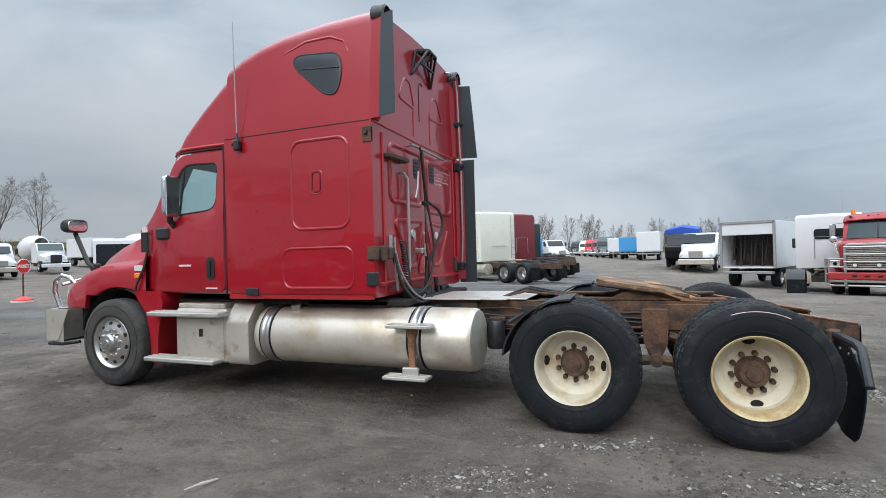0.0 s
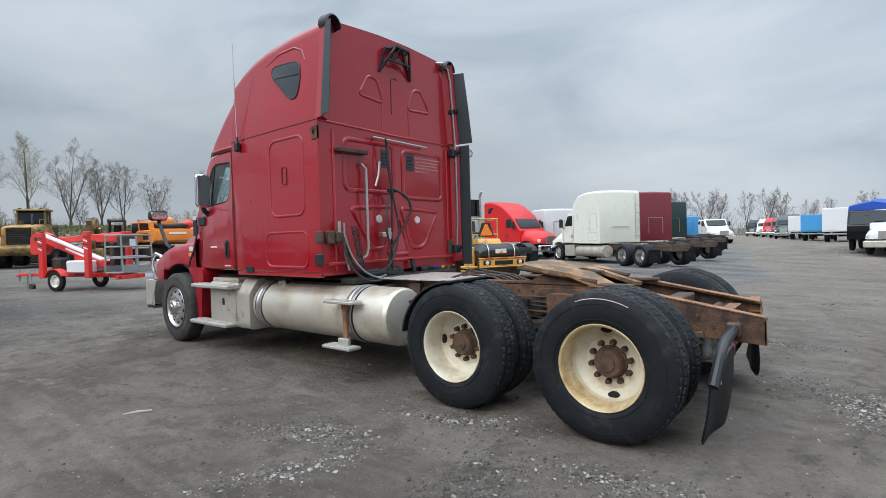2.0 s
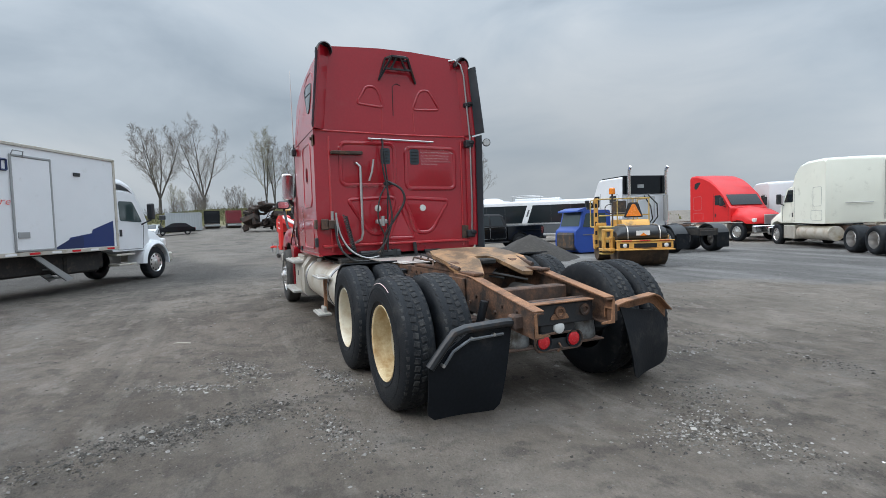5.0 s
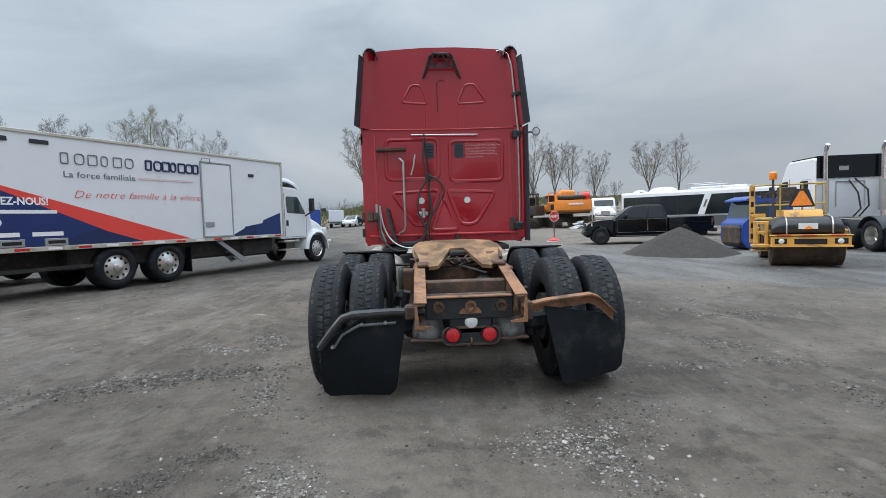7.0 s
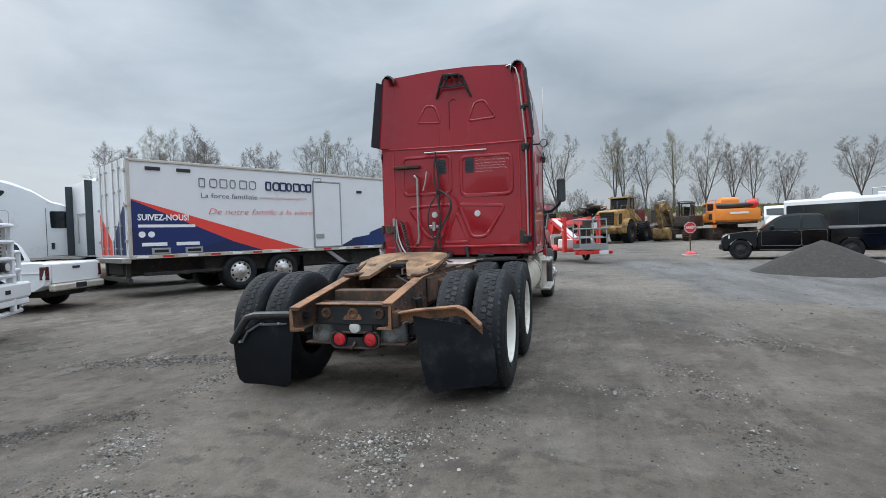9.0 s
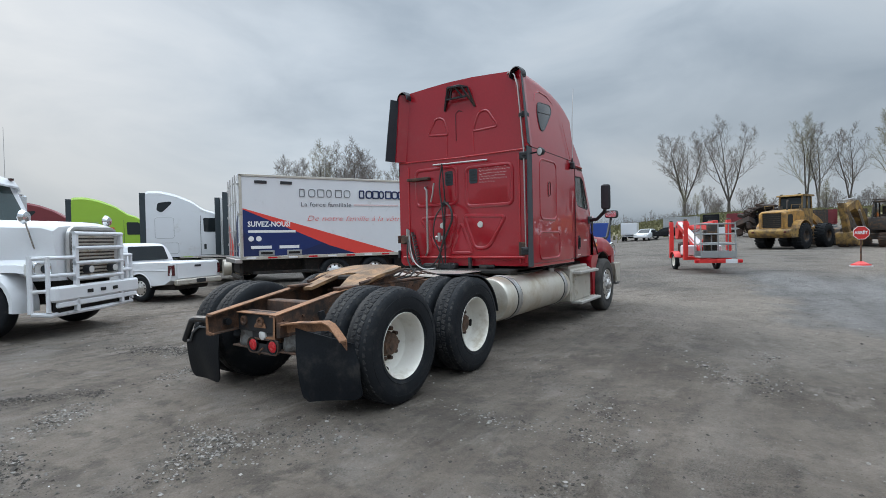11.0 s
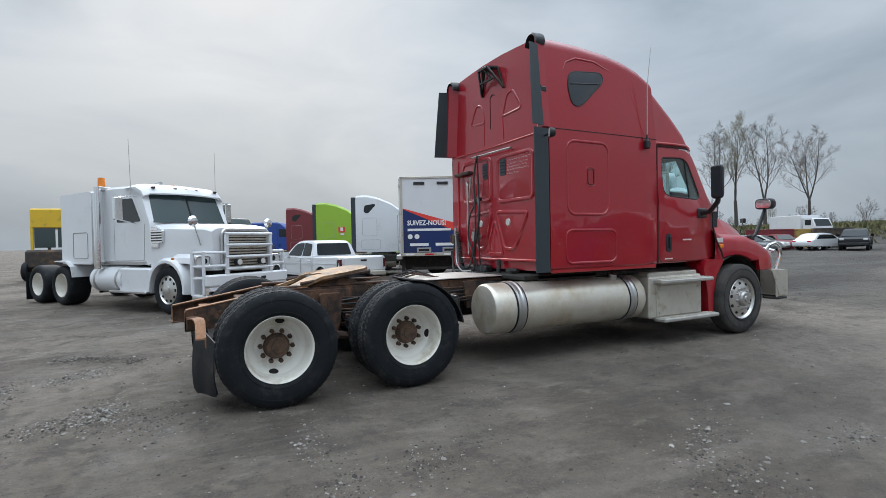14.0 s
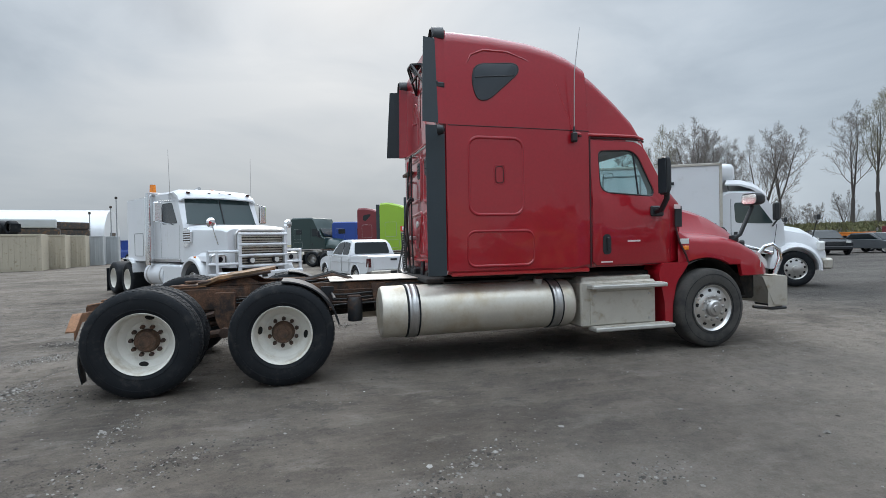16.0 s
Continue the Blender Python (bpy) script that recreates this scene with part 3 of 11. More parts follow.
# half width of the cab side by x, and the roofline by x
SIDE_W = [(0.0, 1.225), (1.84, 1.225), (1.92, 1.195), (2.6, 1.16), (3.05, 1.10), (3.34, 1.02)]
ROOF_Z = [(0.0, 3.955), (0.12, 3.965), (0.58, 3.955), (1.09, 3.91), (1.40, 3.845), (1.62, 3.765), (2.01, 3.54), (2.33, 3.275), (2.58, 3.035), (2.74, 2.80), (2.79, 2.70), (3.05, 2.26), (3.30, 1.99), (3.34, 1.95)]


def side_y(x, z):
    """The cab's side: upright below, leaning in above the belt."""
    w = lerp(SIDE_W, x)[0]
    if x < 1.86:
        return w - 0.115 * max(0.0, z - 2.80) / 1.15
    return w - 0.07 * max(0.0, z - 1.95) / 0.8


def cab_section(x):
    zt = lerp(ROOF_Z, x)[0]
    zb = 1.07 if x < 1.84 else 1.10
    rc = min(0.17, (zt - 1.8) * 0.45)
    pts = [(0.5, zb), (lerp(SIDE_W, x)[0] - 0.05, zb), (lerp(SIDE_W, x)[0] - 0.008, zb + 0.045)]
    for z in (1.5, 1.95, 2.4, 2.8, 3.3):
        z = min(z, zt - rc - 0.02 - 0.004 * (3.3 - z))
        pts.append((side_y(x, z), z))
    wt = side_y(x, zt - rc)
    for k in range(7):
        a = radians(90 * k / 6)
        pts.append((wt - rc + rc * math.cos(a), zt - rc + rc * math.sin(a)))
    crown = 0.045
    pts += [((wt - rc) * 0.6, zt + crown * 0.6), ((wt - rc) * 0.25, zt + crown)]
    return [(x, y, z) for y, z in pts] + [(x, -y, z) for y, z in pts[::-1]]


def carved(solid, cutters):
    """The solid with the cutters taken out of it, as one mesh."""
    a = new("tmp", solid.mesh("cab_body", 0))
    for c in cutters:
        k = new("tmp", c.mesh("cut", 0))
        md = a.modifiers.new("cut", "BOOLEAN")
        md.operation, md.object, md.solver = "DIFFERENCE", k, "EXACT"
        bpy.context.view_layer.update()
        me = bpy.data.meshes.new_from_object(a.evaluated_get(bpy.context.evaluated_depsgraph_get()))
        a.modifiers.clear()
        a.data = me
        bpy.data.objects.remove(k)
    me = a.data
    bpy.data.objects.remove(a)
    me.polygons.foreach_set("use_smooth", [True] * len(me.polygons))
    me.set_sharp_from_angle(angle=radians(32))
    return me


DOOR_OUT = [(1.885, 2.715), (2.60, 2.715), (2.745, 2.64), (3.00, 2.20), (3.10, 2.02), (3.13, 1.60), (3.16, 1.125), (1.885, 1.125)]
WINDOW_OUT = rpoly([(2.02, 2.575), (2.50, 2.60), (2.62, 2.53), (2.86, 2.07), (2.83, 2.005), (2.10, 2.045), (2.02, 2.12)], 0.07, 4)

body = Geo().rings([cab_section(x) for x in (0.0, 0.03, 0.12, 0.35, 0.58, 0.85, 1.09, 1.25, 1.40, 1.62, 1.84, 1.90, 2.01, 2.18, 2.33, 2.46, 2.58, 2.68, 2.74, 2.79, 2.92, 3.05, 3.18, 3.30, 3.34)])
cabin_hollow = Geo().rings([[(1.45, y, z) for y, z in ((-1.1, 1.2), (1.1, 1.2), (1.1, 2.68), (-1.1, 2.68))], [(2.65, y, z) for y, z in ((-1.06, 1.2), (1.06, 1.2), (1.02, 2.68), (-1.02, 2.68))], [(3.02, y, z) for y, z in ((-1.0, 1.2), (1.0, 1.2), (0.97, 2.1), (-0.97, 2.1))]])
window_cut = Geo().prism(WINDOW_OUT, -1.5, 1.5)
# windscreen opening: a slab across the slanted front
screen_cut = Geo().rings([[(x, y, z) for x, z in ((2.55, 2.55), (3.05, 2.75), (3.50, 2.14), (3.00, 1.94))] for y in (-0.86, 0.86)])
cab_mesh = carved(body, [cabin_hollow, window_cut, screen_cut])
cab_mesh.materials.clear()
cab_mesh.materials.append(RED)
cab_mesh.materials.append(LINING)
for f in cab_mesh.polygons:
    c = f.center
    if 1.44 < c.x < 3.03 and abs(c.y) < 1.105 and 1.19 < c.z < 2.69:
        f.material_index = 1
part("cab_body", cab_mesh, RED, truck, "glossy red sleeper cab with a tall domed roof")


def resample(pts, n, centre):
    """n points of an outline at even angles round a centre."""
    out = []
    for k in range(n):
        a = 2 * math.pi * k / n
        d = Vector((math.cos(a), math.sin(a)))
        best = None
        for i in range(len(pts)):
            p, q = Vector(pts[i]) - Vector(centre), Vector(pts[(i + 1) % len(pts)]) - Vector(centre)
            e = q - p
            den = d.x * e.y - d.y * e.x
            if abs(den) < 1e-9:
                continue
            t = (p.x * e.y - p.y * e.x) / den
            u = (p.x * d.y - p.y * d.x) / den
            if t > 0 and -1e-6 <= u <= 1 + 1e-6:
                best = t if best is None else max(best, t)
        out.append((centre[0] + d.x * best, centre[1] + d.y * best))
    return out


def cab_doors():
    outer = resample(rpoly(DOOR_OUT, 0.06, 3), 96, (2.35, 2.30))
    inner = resample(WINDOW_OUT, 96, (2.35, 2.30))
    shrink = [(o[0] + (i[0] - o[0]) * 0.03, o[1] + (i[1] - o[1]) * 0.03) for o, i in zip(outer, inner)]
    grow = [(i[0] + (o[0] - i[0]) * 0.06, i[1] + (o[1] - i[1]) * 0.06) for o, i in zip(outer, inner)]
    mid = [((a[0] + b[0]) / 2, (a[1] + b[1]) / 2) for a, b in zip(shrink, grow)]
    gasket_out = [(i[0] + (2.35 - i[0]) * -0.03, i[1] + (2.30 - i[1]) * -0.03) for i in inner]
    gasket_in = [(i[0] + (2.35 - i[0]) * 0.04, i[1] + (2.30 - i[1]) * 0.04) for i in inner]
    for s in (1, -1):
        y = lambda p, d: (p[0], s * (side_y(p[0], p[1]) + d), p[1])
        door = part("door", Geo().rings([[y(p, -0.01) for p in outer], [y(p, 0.006) for p in outer], [y(p, 0.016) for p in shrink], [y(p, 0.018) for p in mid], [y(p, 0.016) for p in grow], [y(p, 0.004) for p in inner]], True, False), RED, truck)
        part("door_gap", Geo().rings([[y((p[0] + (p[0] - 2.35) * 0.008, p[1] + (p[1] - 2.1) * 0.008), 0.003) for p in outer], [y(p, 0.004) for p in outer]], True, False), RED_SEAM, door)
        part("window_seal", Geo().rings([[y(p, 0.006) for p in gasket_out], [y(p, 0.016) for p in inner], [y(p, 0.004) for p in gasket_in]], True, False), BLACK_PLASTIC, door)
        part("window_pane", Geo().add([y(p, -0.004) for p in inner], [tuple(range(96))]), CLEAR_GLASS, door, smooth=0)
        # quarter-light bar
        part("window_bar", Geo().tube([y((2.60, 2.03), 0.0), y((2.56, 2.57), 0.0)], 0.012, 6), BLACK_PLASTIC, door)
        handle = rrect(2.035, 1.26, 2.155, 1.515, 0.05)
        h = part("door_handle", Geo().rings([[y(p, 0.016) for p in handle], [y(p, 0.026) for p in handle]]), BLACK_PLASTIC, door)
        part("grip", Geo().box((2.105, s * (side_y(2.1, 1.4) + 0.034), 1.39), (0.035, 0.022, 0.17), 0.008), BLACK_PAINT, h)
        part("badge", Geo().box((2.50, s * (side_y(2.5, 1.42) + 0.019), 1.425), (0.20, 0.006, 0.022), 0.002), CHALK, door)
        part("door_plate", Geo().box((2.09, s * (side_y(2.1, 1.16) + 0.019), 1.165), (0.17, 0.006, 0.018), 0.002), CHALK, door)


cab_doors()

# inside of the cab: dash, seats, wheel, back panel
part("dashboard", Geo().box((2.86, 0, 1.72), (0.3, 1.9, 0.42), 0.06), INTERIOR, truck)
for s in (1, -1):
    part("seat", Geo().box((2.05, s * 0.62, 1.5), (0.5, 0.5, 0.16), 0.05).box((1.83, s * 0.62, 1.85), (0.14, 0.5, 0.66), 0.06).box((1.80, s * 0.62, 2.26), (0.10, 0.28, 0.18), 0.04), SEAT_GREY, truck)
part("steering_wheel", Geo().tube([(2.52 + 0.10 * math.sin(a), 0.62 + 0.22 * math.cos(a), 1.88 + 0.19 * math.sin(a)) for a in [2 * math.pi * k / 24 for k in range(24)]], 0.014, 6, closed=True).tube([(2.52, 0.62, 1.88), (2.72, 0.62, 1.75)], 0.03, 8), BLACK_PLASTIC, truck)
part("headliner", Geo().box((2.03, 0, 2.665), (1.12, 2.0, 0.02), 0.005), LINING, truck)
part("rear_curtain", Geo().box((1.47, 0, 1.94), (0.02, 2.1, 1.42), 0.005), LINING, truck)
part("floor_panel", Geo().box((2.22, 0, 1.24), (1.4, 2.0, 0.03), 0.01), INTERIOR, truck)
WIND = [(2.815, 2.665), (3.285, 2.015)]
part("windscreen", Geo().rings([[(x + 0.012, y * w, z + 0.01) for x, z in WIND] for y, w in ((-1, 0.95), (-0.5, 0.95), (0, 0.95), (0.5, 0.95), (1, 0.95))], False, False), CLEAR_GLASS, truck)

# roof seam, side pressings, hatches
for s in (1, -1):
    on = lambda x, z, d=0.0: (x, s * (side_y(x, z) + d), z)
    part("roof_seam", Geo().tube([on(0.02, 2.805), on(0.9, 2.805), on(1.84, 2.80)], 0.006, 6), RED_SEAM, truck)
    part("roof_lip", Geo().tube([on(1.66, 2.76, 0.01), on(1.9, 2.775, 0.012), on(2.3, 2.785, 0.012), on(2.6, 2.785, 0.01), (2.77, s * 1.02, 2.77)], 0.022, 8), RED_RIB, truck)
    part("roof_gap", Geo().tube([on(1.70, 2.735, 0.006), on(1.9, 2.742, 0.004), on(2.3, 2.75, 0.004), on(2.6, 2.75, 0.004), (2.765, s * 1.04, 2.735)], 0.016, 6), RED_SEAM, truck)
    part("roof_crease", Geo().tube([on(1.42, 3.42, -0.002), on(1.62, 2.82, 0.0)], 0.004, 6), RED_RIB, truck)
    brow = [on(0.28, 3.54, 0.0), on(0.34, 3.66, 0.0), on(0.5, 3.73, -0.004), on(0.8, 3.73, -0.006), on(1.05, 3.65, -0.008), on(1.2, 3.58, -0.012)]
    part("window_brow", Geo().tube(brow, [0.004, 0.012, 0.016, 0.016, 0.012, 0.004], 8), RED, truck)
    win = rpoly([(0.34, 3.36), (0.39, 3.55), (0.92, 3.60), (0.95, 3.49), (0.53, 3.12), (0.39, 3.12)], 0.12, 5)
    w = part("side_window", Geo().rings([[on(p[0], p[1], -0.01) for p in win], [on(p[0], p[1], 0.007) for p in win], [on(0.62 + (p[0] - 0.62) * 0.96, 3.38 + (p[1] - 3.38) * 0.95, 0.009) for p in win]]), SLEEPER_GLASS, truck, "smoked triangular sleeper window")
    part("window_seal", Geo().tube([on(p[0], p[1], 0.004) for p in win], 0.009, 6, closed=True), BLACK_PLASTIC, w)
    part("window_bar", Geo().tube([on(0.38, 3.39, 0.012), on(0.87, 3.44, 0.01)], 0.007, 6), BLACK_PLASTIC, w)
    for x0, z0, x1, z1, name, r, thick in ((0.27, 1.77, 0.95, 2.675, "pressed_panel", 0.12, 0.022), (0.58, 2.125, 0.715, 2.36, "vent_hatch", 0.04, 0.008), (0.24, 1.165, 1.08, 1.575, "locker_door", 0.10, 0.018)):
        edge = rrect(x0, z0, x1, z1, r, 8)
        tall = [smooth01(abs(2 * z - z0 - z1) / (z1 - z0) * 2.2 - 1.2) for x, z in edge]
        depth = [thick * (0.45 + 0.55 * u) if name != "vent_hatch" else thick for u in tall]
        p = part(name, Geo().tube([on(x, z, -0.45 * t) for (x, z), t in zip(edge, depth)], depth, 10, closed=True), RED, truck)
        if name == "vent_hatch":
            part("panel_gap", Geo().tube([on(x, z, 0.004) for x, z in rrect(x0 + 0.02, z0 + 0.02, x1 - 0.02, z1 - 0.02, r * 0.8)], 0.005, 4, closed=True), RED_SEAM, p)
    part("sill", Geo().box((0.95, s * 1.17, 1.075), (1.8, 0.06, 0.05), 0.012), RED_RIB, truck)
    part("body_joint", Geo().tube([on(1.855, 1.1, 0.002), on(1.855, 2.74, 0.002)], 0.012, 6), RED_SEAM, truck)
    # antenna
    a = part("antenna_mount", Geo().box((1.62, s * 1.265, 2.71), (0.07, 0.07, 0.12), 0.015).cyl((1.62, s * 1.265, 2.77), (1.62, s * 1.265, 2.84), 0.018, 0.010), BLACK_PLASTIC, truck)
    part("antenna", Geo().tube([(1.62, s * 1.265, 2.8), (1.63, s * 1.27, 3.5), (1.64 if s > 0 else 1.71, s * 1.27, 4.05)], [0.007, 0.006, 0.004], 6), STEEL, a, "thin whip antenna")
    # marker lamp and sticker ahead of the door
    part("marker_lamp", Geo().box((3.34, s * 1.135, 1.315), (0.09, 0.035, 0.06), 0.015), AMBER, truck)
    part("reflector", Geo().box((3.33, s * 1.128, 1.405), (0.14, 0.012, 0.07), 0.004), WHITE_LENS, truck)
    part("cowl_label", Geo().box((3.24, s * 1.105, 1.87), (0.10, 0.012, 0.06), 0.004), CHALK, truck)
    part("air_intake", Geo().box((3.27, s * 1.085, 1.74), (0.11, 0.02, 0.28), 0.02), BLACK_PLASTIC, truck)
part("locker_vent", Geo().box((1.50, 1.222, 1.13), (0.17, 0.02, 0.075), 0.006), BLACK_PLASTIC, truck)

# cab back wall: stamped panels
BACK_RIBS = [
    rrect(0.07, 2.05, 0.86, 2.64, 0.08), rrect(-0.90, 2.0, -0.11, 2.60, 0.08),
    rpoly([(0.78, 1.84), (0.08, 1.87), (0.10, 1.75), (0.25, 1.36), (0.42, 1.34), (0.50, 1.40)], 0.07),
    rpoly([(-0.78, 1.82), (-0.06, 1.86), (-0.10, 1.74), (-0.25, 1.35), (-0.43, 1.34), (-0.52, 1.40)], 0.07),
    rpoly([(0.0, 1.74), (0.20, 1.27), (-0.20, 1.27)], 0.05),
    rpoly([(0.60, 3.20), (0.20, 3.165), (0.30, 3.44), (0.44, 3.46)], 0.06), rpoly([(-0.68, 3.18), (-0.24, 3.16), (-0.36, 3.44), (-0.50, 3.46)], 0.06),
]
for k, rib in enumerate(BACK_RIBS):
    part("stamped_rib", Geo().tube([(0.014 if k < 5 else 0.010, y, z) for y, z in rib], 0.036 if k < 5 else 0.022, 10, closed=True), RED, truck)
    if k < 5:
        cy, cz = sum(p[0] for p in rib) / len(rib), sum(p[1] for p in rib) / len(rib)
        part("stamped_panel", Geo().rings([[(0.002, y, z) for y, z in rib], [(-0.008, cy + (y - cy) * 0.90, cz + (z - cz) * 0.90) for y, z in rib]], True, True), RED, truck)
for y in (0.24, -0.26):
    part("wall_crease", Geo().tube([(0.0, y, 2.84), (0.0, y * 0.95, 3.15)], 0.009, 6), RED_RIB, truck)
part("wall_crease", Geo().tube([(0.0, 0.06, 3.05), (0.0, 0.06, 3.48), (-0.004, 0.0, 3.52), (0.0, -0.06, 3.50)], 0.007, 6), RED_SEAM, truck)
part("wall_seam", Geo().tube([(-0.004, 1.2, 2.80), (-0.004, 0, 2.78), (-0.004, -1.2, 2.79)], 0.013, 6), RED_RIB, truck)
part("wall_foot", Geo().box((-0.015, 0, 1.20), (0.05, 2.3, 0.035), 0.012), RED_RIB, truck)
for s in (1, -1):
    part("corner_post", Geo().tube([(-0.004, s * 1.02, 1.12), (-0.004, s * 1.02, 2.72)], 0.016, 6), RED_RIB, truck)
for y, name in ((0.205, "vent"), (-0.245, "vent")):
    v = part(name, Geo().rings([[(0.0, a, b) for a, b in rrect(y - 0.075, 2.35, y + 0.075, 2.585, 0.03)], [(-0.016, a, b) for a, b in rrect(y - 0.07, 2.355, y + 0.07, 2.58, 0.03)]]), DARK_FAIRING, truck)
    for k in range(4):
        part("louvre", Geo().box((-0.02, y, 2.40 + 0.045 * k), (0.012, 0.10, 0.012), 0.003), BLACK_PLASTIC, v)
for y, z in ((-0.353, 1.71), (0.345, 1.715)):
    part("round_badge", Geo().cyl((0, y, z), (-0.022, y, z), 0.052, 0.046, 20), BADGE, truck)
rng_s = random.Random(21)
for row in range(6):
    y, end = -0.345, -0.84 + 0.05 * rng_s.random() + (0.22 if row == 5 else 0.0)
    scrawl = Geo()
    while y > end:
        w = rng_s.uniform(0.018, 0.06)
        z = 2.575 - 0.043 * row + rng_s.uniform(-0.006, 0.006)
        scrawl.tube([(-0.011, y, z), (-0.011, y - w * 0.35, z + rng_s.uniform(0.004, 0.013)), (-0.011, y - w * 0.7, z - rng_s.uniform(0.004, 0.011)), (-0.011, y - w, z + rng_s.uniform(-0.004, 0.008))], 0.0032, 4)
        y -= w + rng_s.uniform(0.010, 0.03)
    tagged(part("scrawl", scrawl, CHALK, truck, "faded white handwriting"), kind="stuff")
part("stencil_dot", Geo().cyl((-0.006, -0.35, 2.585), (-0.012, -0.35, 2.585), 0.014, seg=10), CHALK, truck)

# grab rail, handle pipe and bracket on the back wall
part("grab_rail", Geo().tube([(-0.07, 0.47, 2.70), (-0.07, -0.53, 2.685)], 0.014, 8).cyl((0, 0.40, 2.70), (-0.07, 0.40, 2.70), 0.012).cyl((0, -0.46, 2.686), (-0.07, -0.46, 2.686), 0.012), STEEL, truck, "bare steel grab rail")
part("handle_pipe", Geo().tube([(0.0, 0.66, 2.36), (-0.06, 0.65, 2.35), (-0.08, 0.60, 2.30), (-0.08, 0.60, 2.2), (-0.08, 0.60, 1.36), (-0.07, 0.62, 1.28), (0.0, 0.70, 1.22)], 0.018, 8), STEEL, truck, "bent steel grab handle")
part("lamp_bracket", Geo().box((-0.05, 0.78, 2.495), (0.09, 0.44, 0.045), 0.008).box((-0.09, 0.62, 2.485), (0.012, 0.07, 0.025), 0.003).box((-0.09, 0.78, 2.485), (0.012, 0.07, 0.025), 0.003), RUST_DARK, truck)
pogo = part("hose_post", Geo().tube([(-0.10, 0.24, 1.0), (-0.12, 0.24, 1.5), (-0.12, 0.22, 2.1), (-0.10, 0.28, 2.70)], 0.012, 8).box((-0.12, 0.22, 2.06), (0.05, 0.12, 0.05), 0.01), BLACK_PAINT, truck)
part("chrome_spring", Geo().tube([(-0.13, 0.42, 2.40), (-0.13, 0.45, 2.22), (-0.12, 0.49, 2.10)], 0.014, 8), STEEL, pogo)


def hose_run(pts, r, material, name="air_hose", label=""):
    """A hose that hangs in a smooth curve through a few places."""
    fine = []
    for a in range(len(pts) - 1):
        p0, p1, p2, p3 = [Vector(pts[max(0, min(len(pts) - 1, a + d))]) for d in (-1, 0, 1, 2)]
        for t in range(7):
            u = t / 7
            fine.append(0.5 * ((2 * p1) + (p2 - p0) * u + (2 * p0 - 5 * p1 + 4 * p2 - p3) * u * u + (3 * p1 - p0 - 3 * p2 + p3) * u ** 3))
    part(name, Geo().tube(fine + [Vector(pts[-1])], r, 8), material, truck, label)


hose_run([(-0.12, 0.27, 2.66), (-0.15, 0.30, 2.35), (-0.17, 0.24, 1.95), (-0.20, 0.20, 1.60), (-0.20, 0.27, 1.30), (-0.18, 0.40, 1.12), (-0.14, 0.58, 1.06), (-0.10, 0.80, 1.12), (-0.07, 0.97, 1.46)], 0.013, HOSE)
hose_run([(-0.12, 0.24, 2.10), (-0.22, 0.06, 1.98), (-0.24, 0.02, 1.80), (-0.20, 0.16, 1.55), (-0.16, 0.28, 1.36), (-0.14, 0.34, 1.10), (-0.12, 0.36, 1.02)], 0.017, HOSE)
hose_run([(-0.12, 0.22, 2.06), (-0.18, 0.36, 1.86), (-0.20, 0.40, 1.55), (-0.18, 0.30, 1.30), (-0.14, 0.26, 1.08)], 0.012, HOSE)
hose_run([(-0.08, 0.97, 1.62), (-0.12, 0.92, 1.34), (-0.18, 0.80, 1.13), (-0.20, 0.60, 1.02), (-0.16, 0.40, 1.03)], 0.012, STEEL, label="pale worn air hose")
hose_run([(-0.10, 0.99, 1.50), (-0.16, 0.96, 1.20), (-0.24, 0.78, 1.00), (-0.26, 0.50, 0.985), (-0.2, 0.28, 1.01)], 0.014, HOSE)
for y0, z0, y1, z1, turns in ((0.86, 1.62, 0.74, 1.10, 20), (0.74, 1.10, 0.34, 1.05, 14)):
    coil = []
    for k in range(turns * 10):
        u = k / (turns * 10)
        a = 2 * math.pi * k / 10
        sag = -0.10 * math.sin(math.pi * u) if z1 > 1.0 and turns == 14 else 0
        coil.append((-0.13 + 0.032 * math.cos(a), y0 + (y1 - y0) * u + 0.032 * math.sin(a) * (1 if abs(y1 - y0) < 0.2 else 0.3), z0 + (z1 - z0) * u + sag + 0.032 * math.sin(a) * (0.3 if abs(y1 - y0) < 0.2 else 1)))
    part("coiled_cable", Geo().tube(coil, 0.008, 5), HOSE, truck)
part("hose_clamp", Geo().box((-0.10, 0.33, 1.52), (0.10, 0.16, 0.06), 0.012).cyl((-0.15, 0.32, 1.46), (-0.15, 0.32, 1.60), 0.03), STEEL, truck)
part("valve_block", Geo().box((-0.07, 0.36, 1.06), (0.14, 0.62, 0.10), 0.02).cyl((-0.1, 0.15, 1.0), (-0.1, 0.15, 1.12), 0.05), BLACK_PAINT, truck)

# left rear corner: socket plate and hinge blocks
part("socket_plate", Geo().box((-0.02, 1.12, 1.50), (0.10, 0.10, 0.15), 0.012).box((-0.06, 1.02, 1.50), (0.08, 0.10, 0.12), 0.012), RUST_DARK, truck)
part("hinge_block", Geo().box((0.01, 1.235, 1.505), (0.12, 0.03, 0.13), 0.01), RUST_DARK, truck)
part("hinge_block", Geo().box((0.02, 1.235, 1.255), (0.13, 0.035, 0.13), 0.01), BLACK_PLASTIC, truck)
part("hinge_block", Geo().box((0.05, 1.215, 2.665), (0.10, 0.04, 0.16), 0.01).cyl((0.06, 1.24, 2.69), (0.06, 1.26, 2.69), 0.025), RUST, truck)
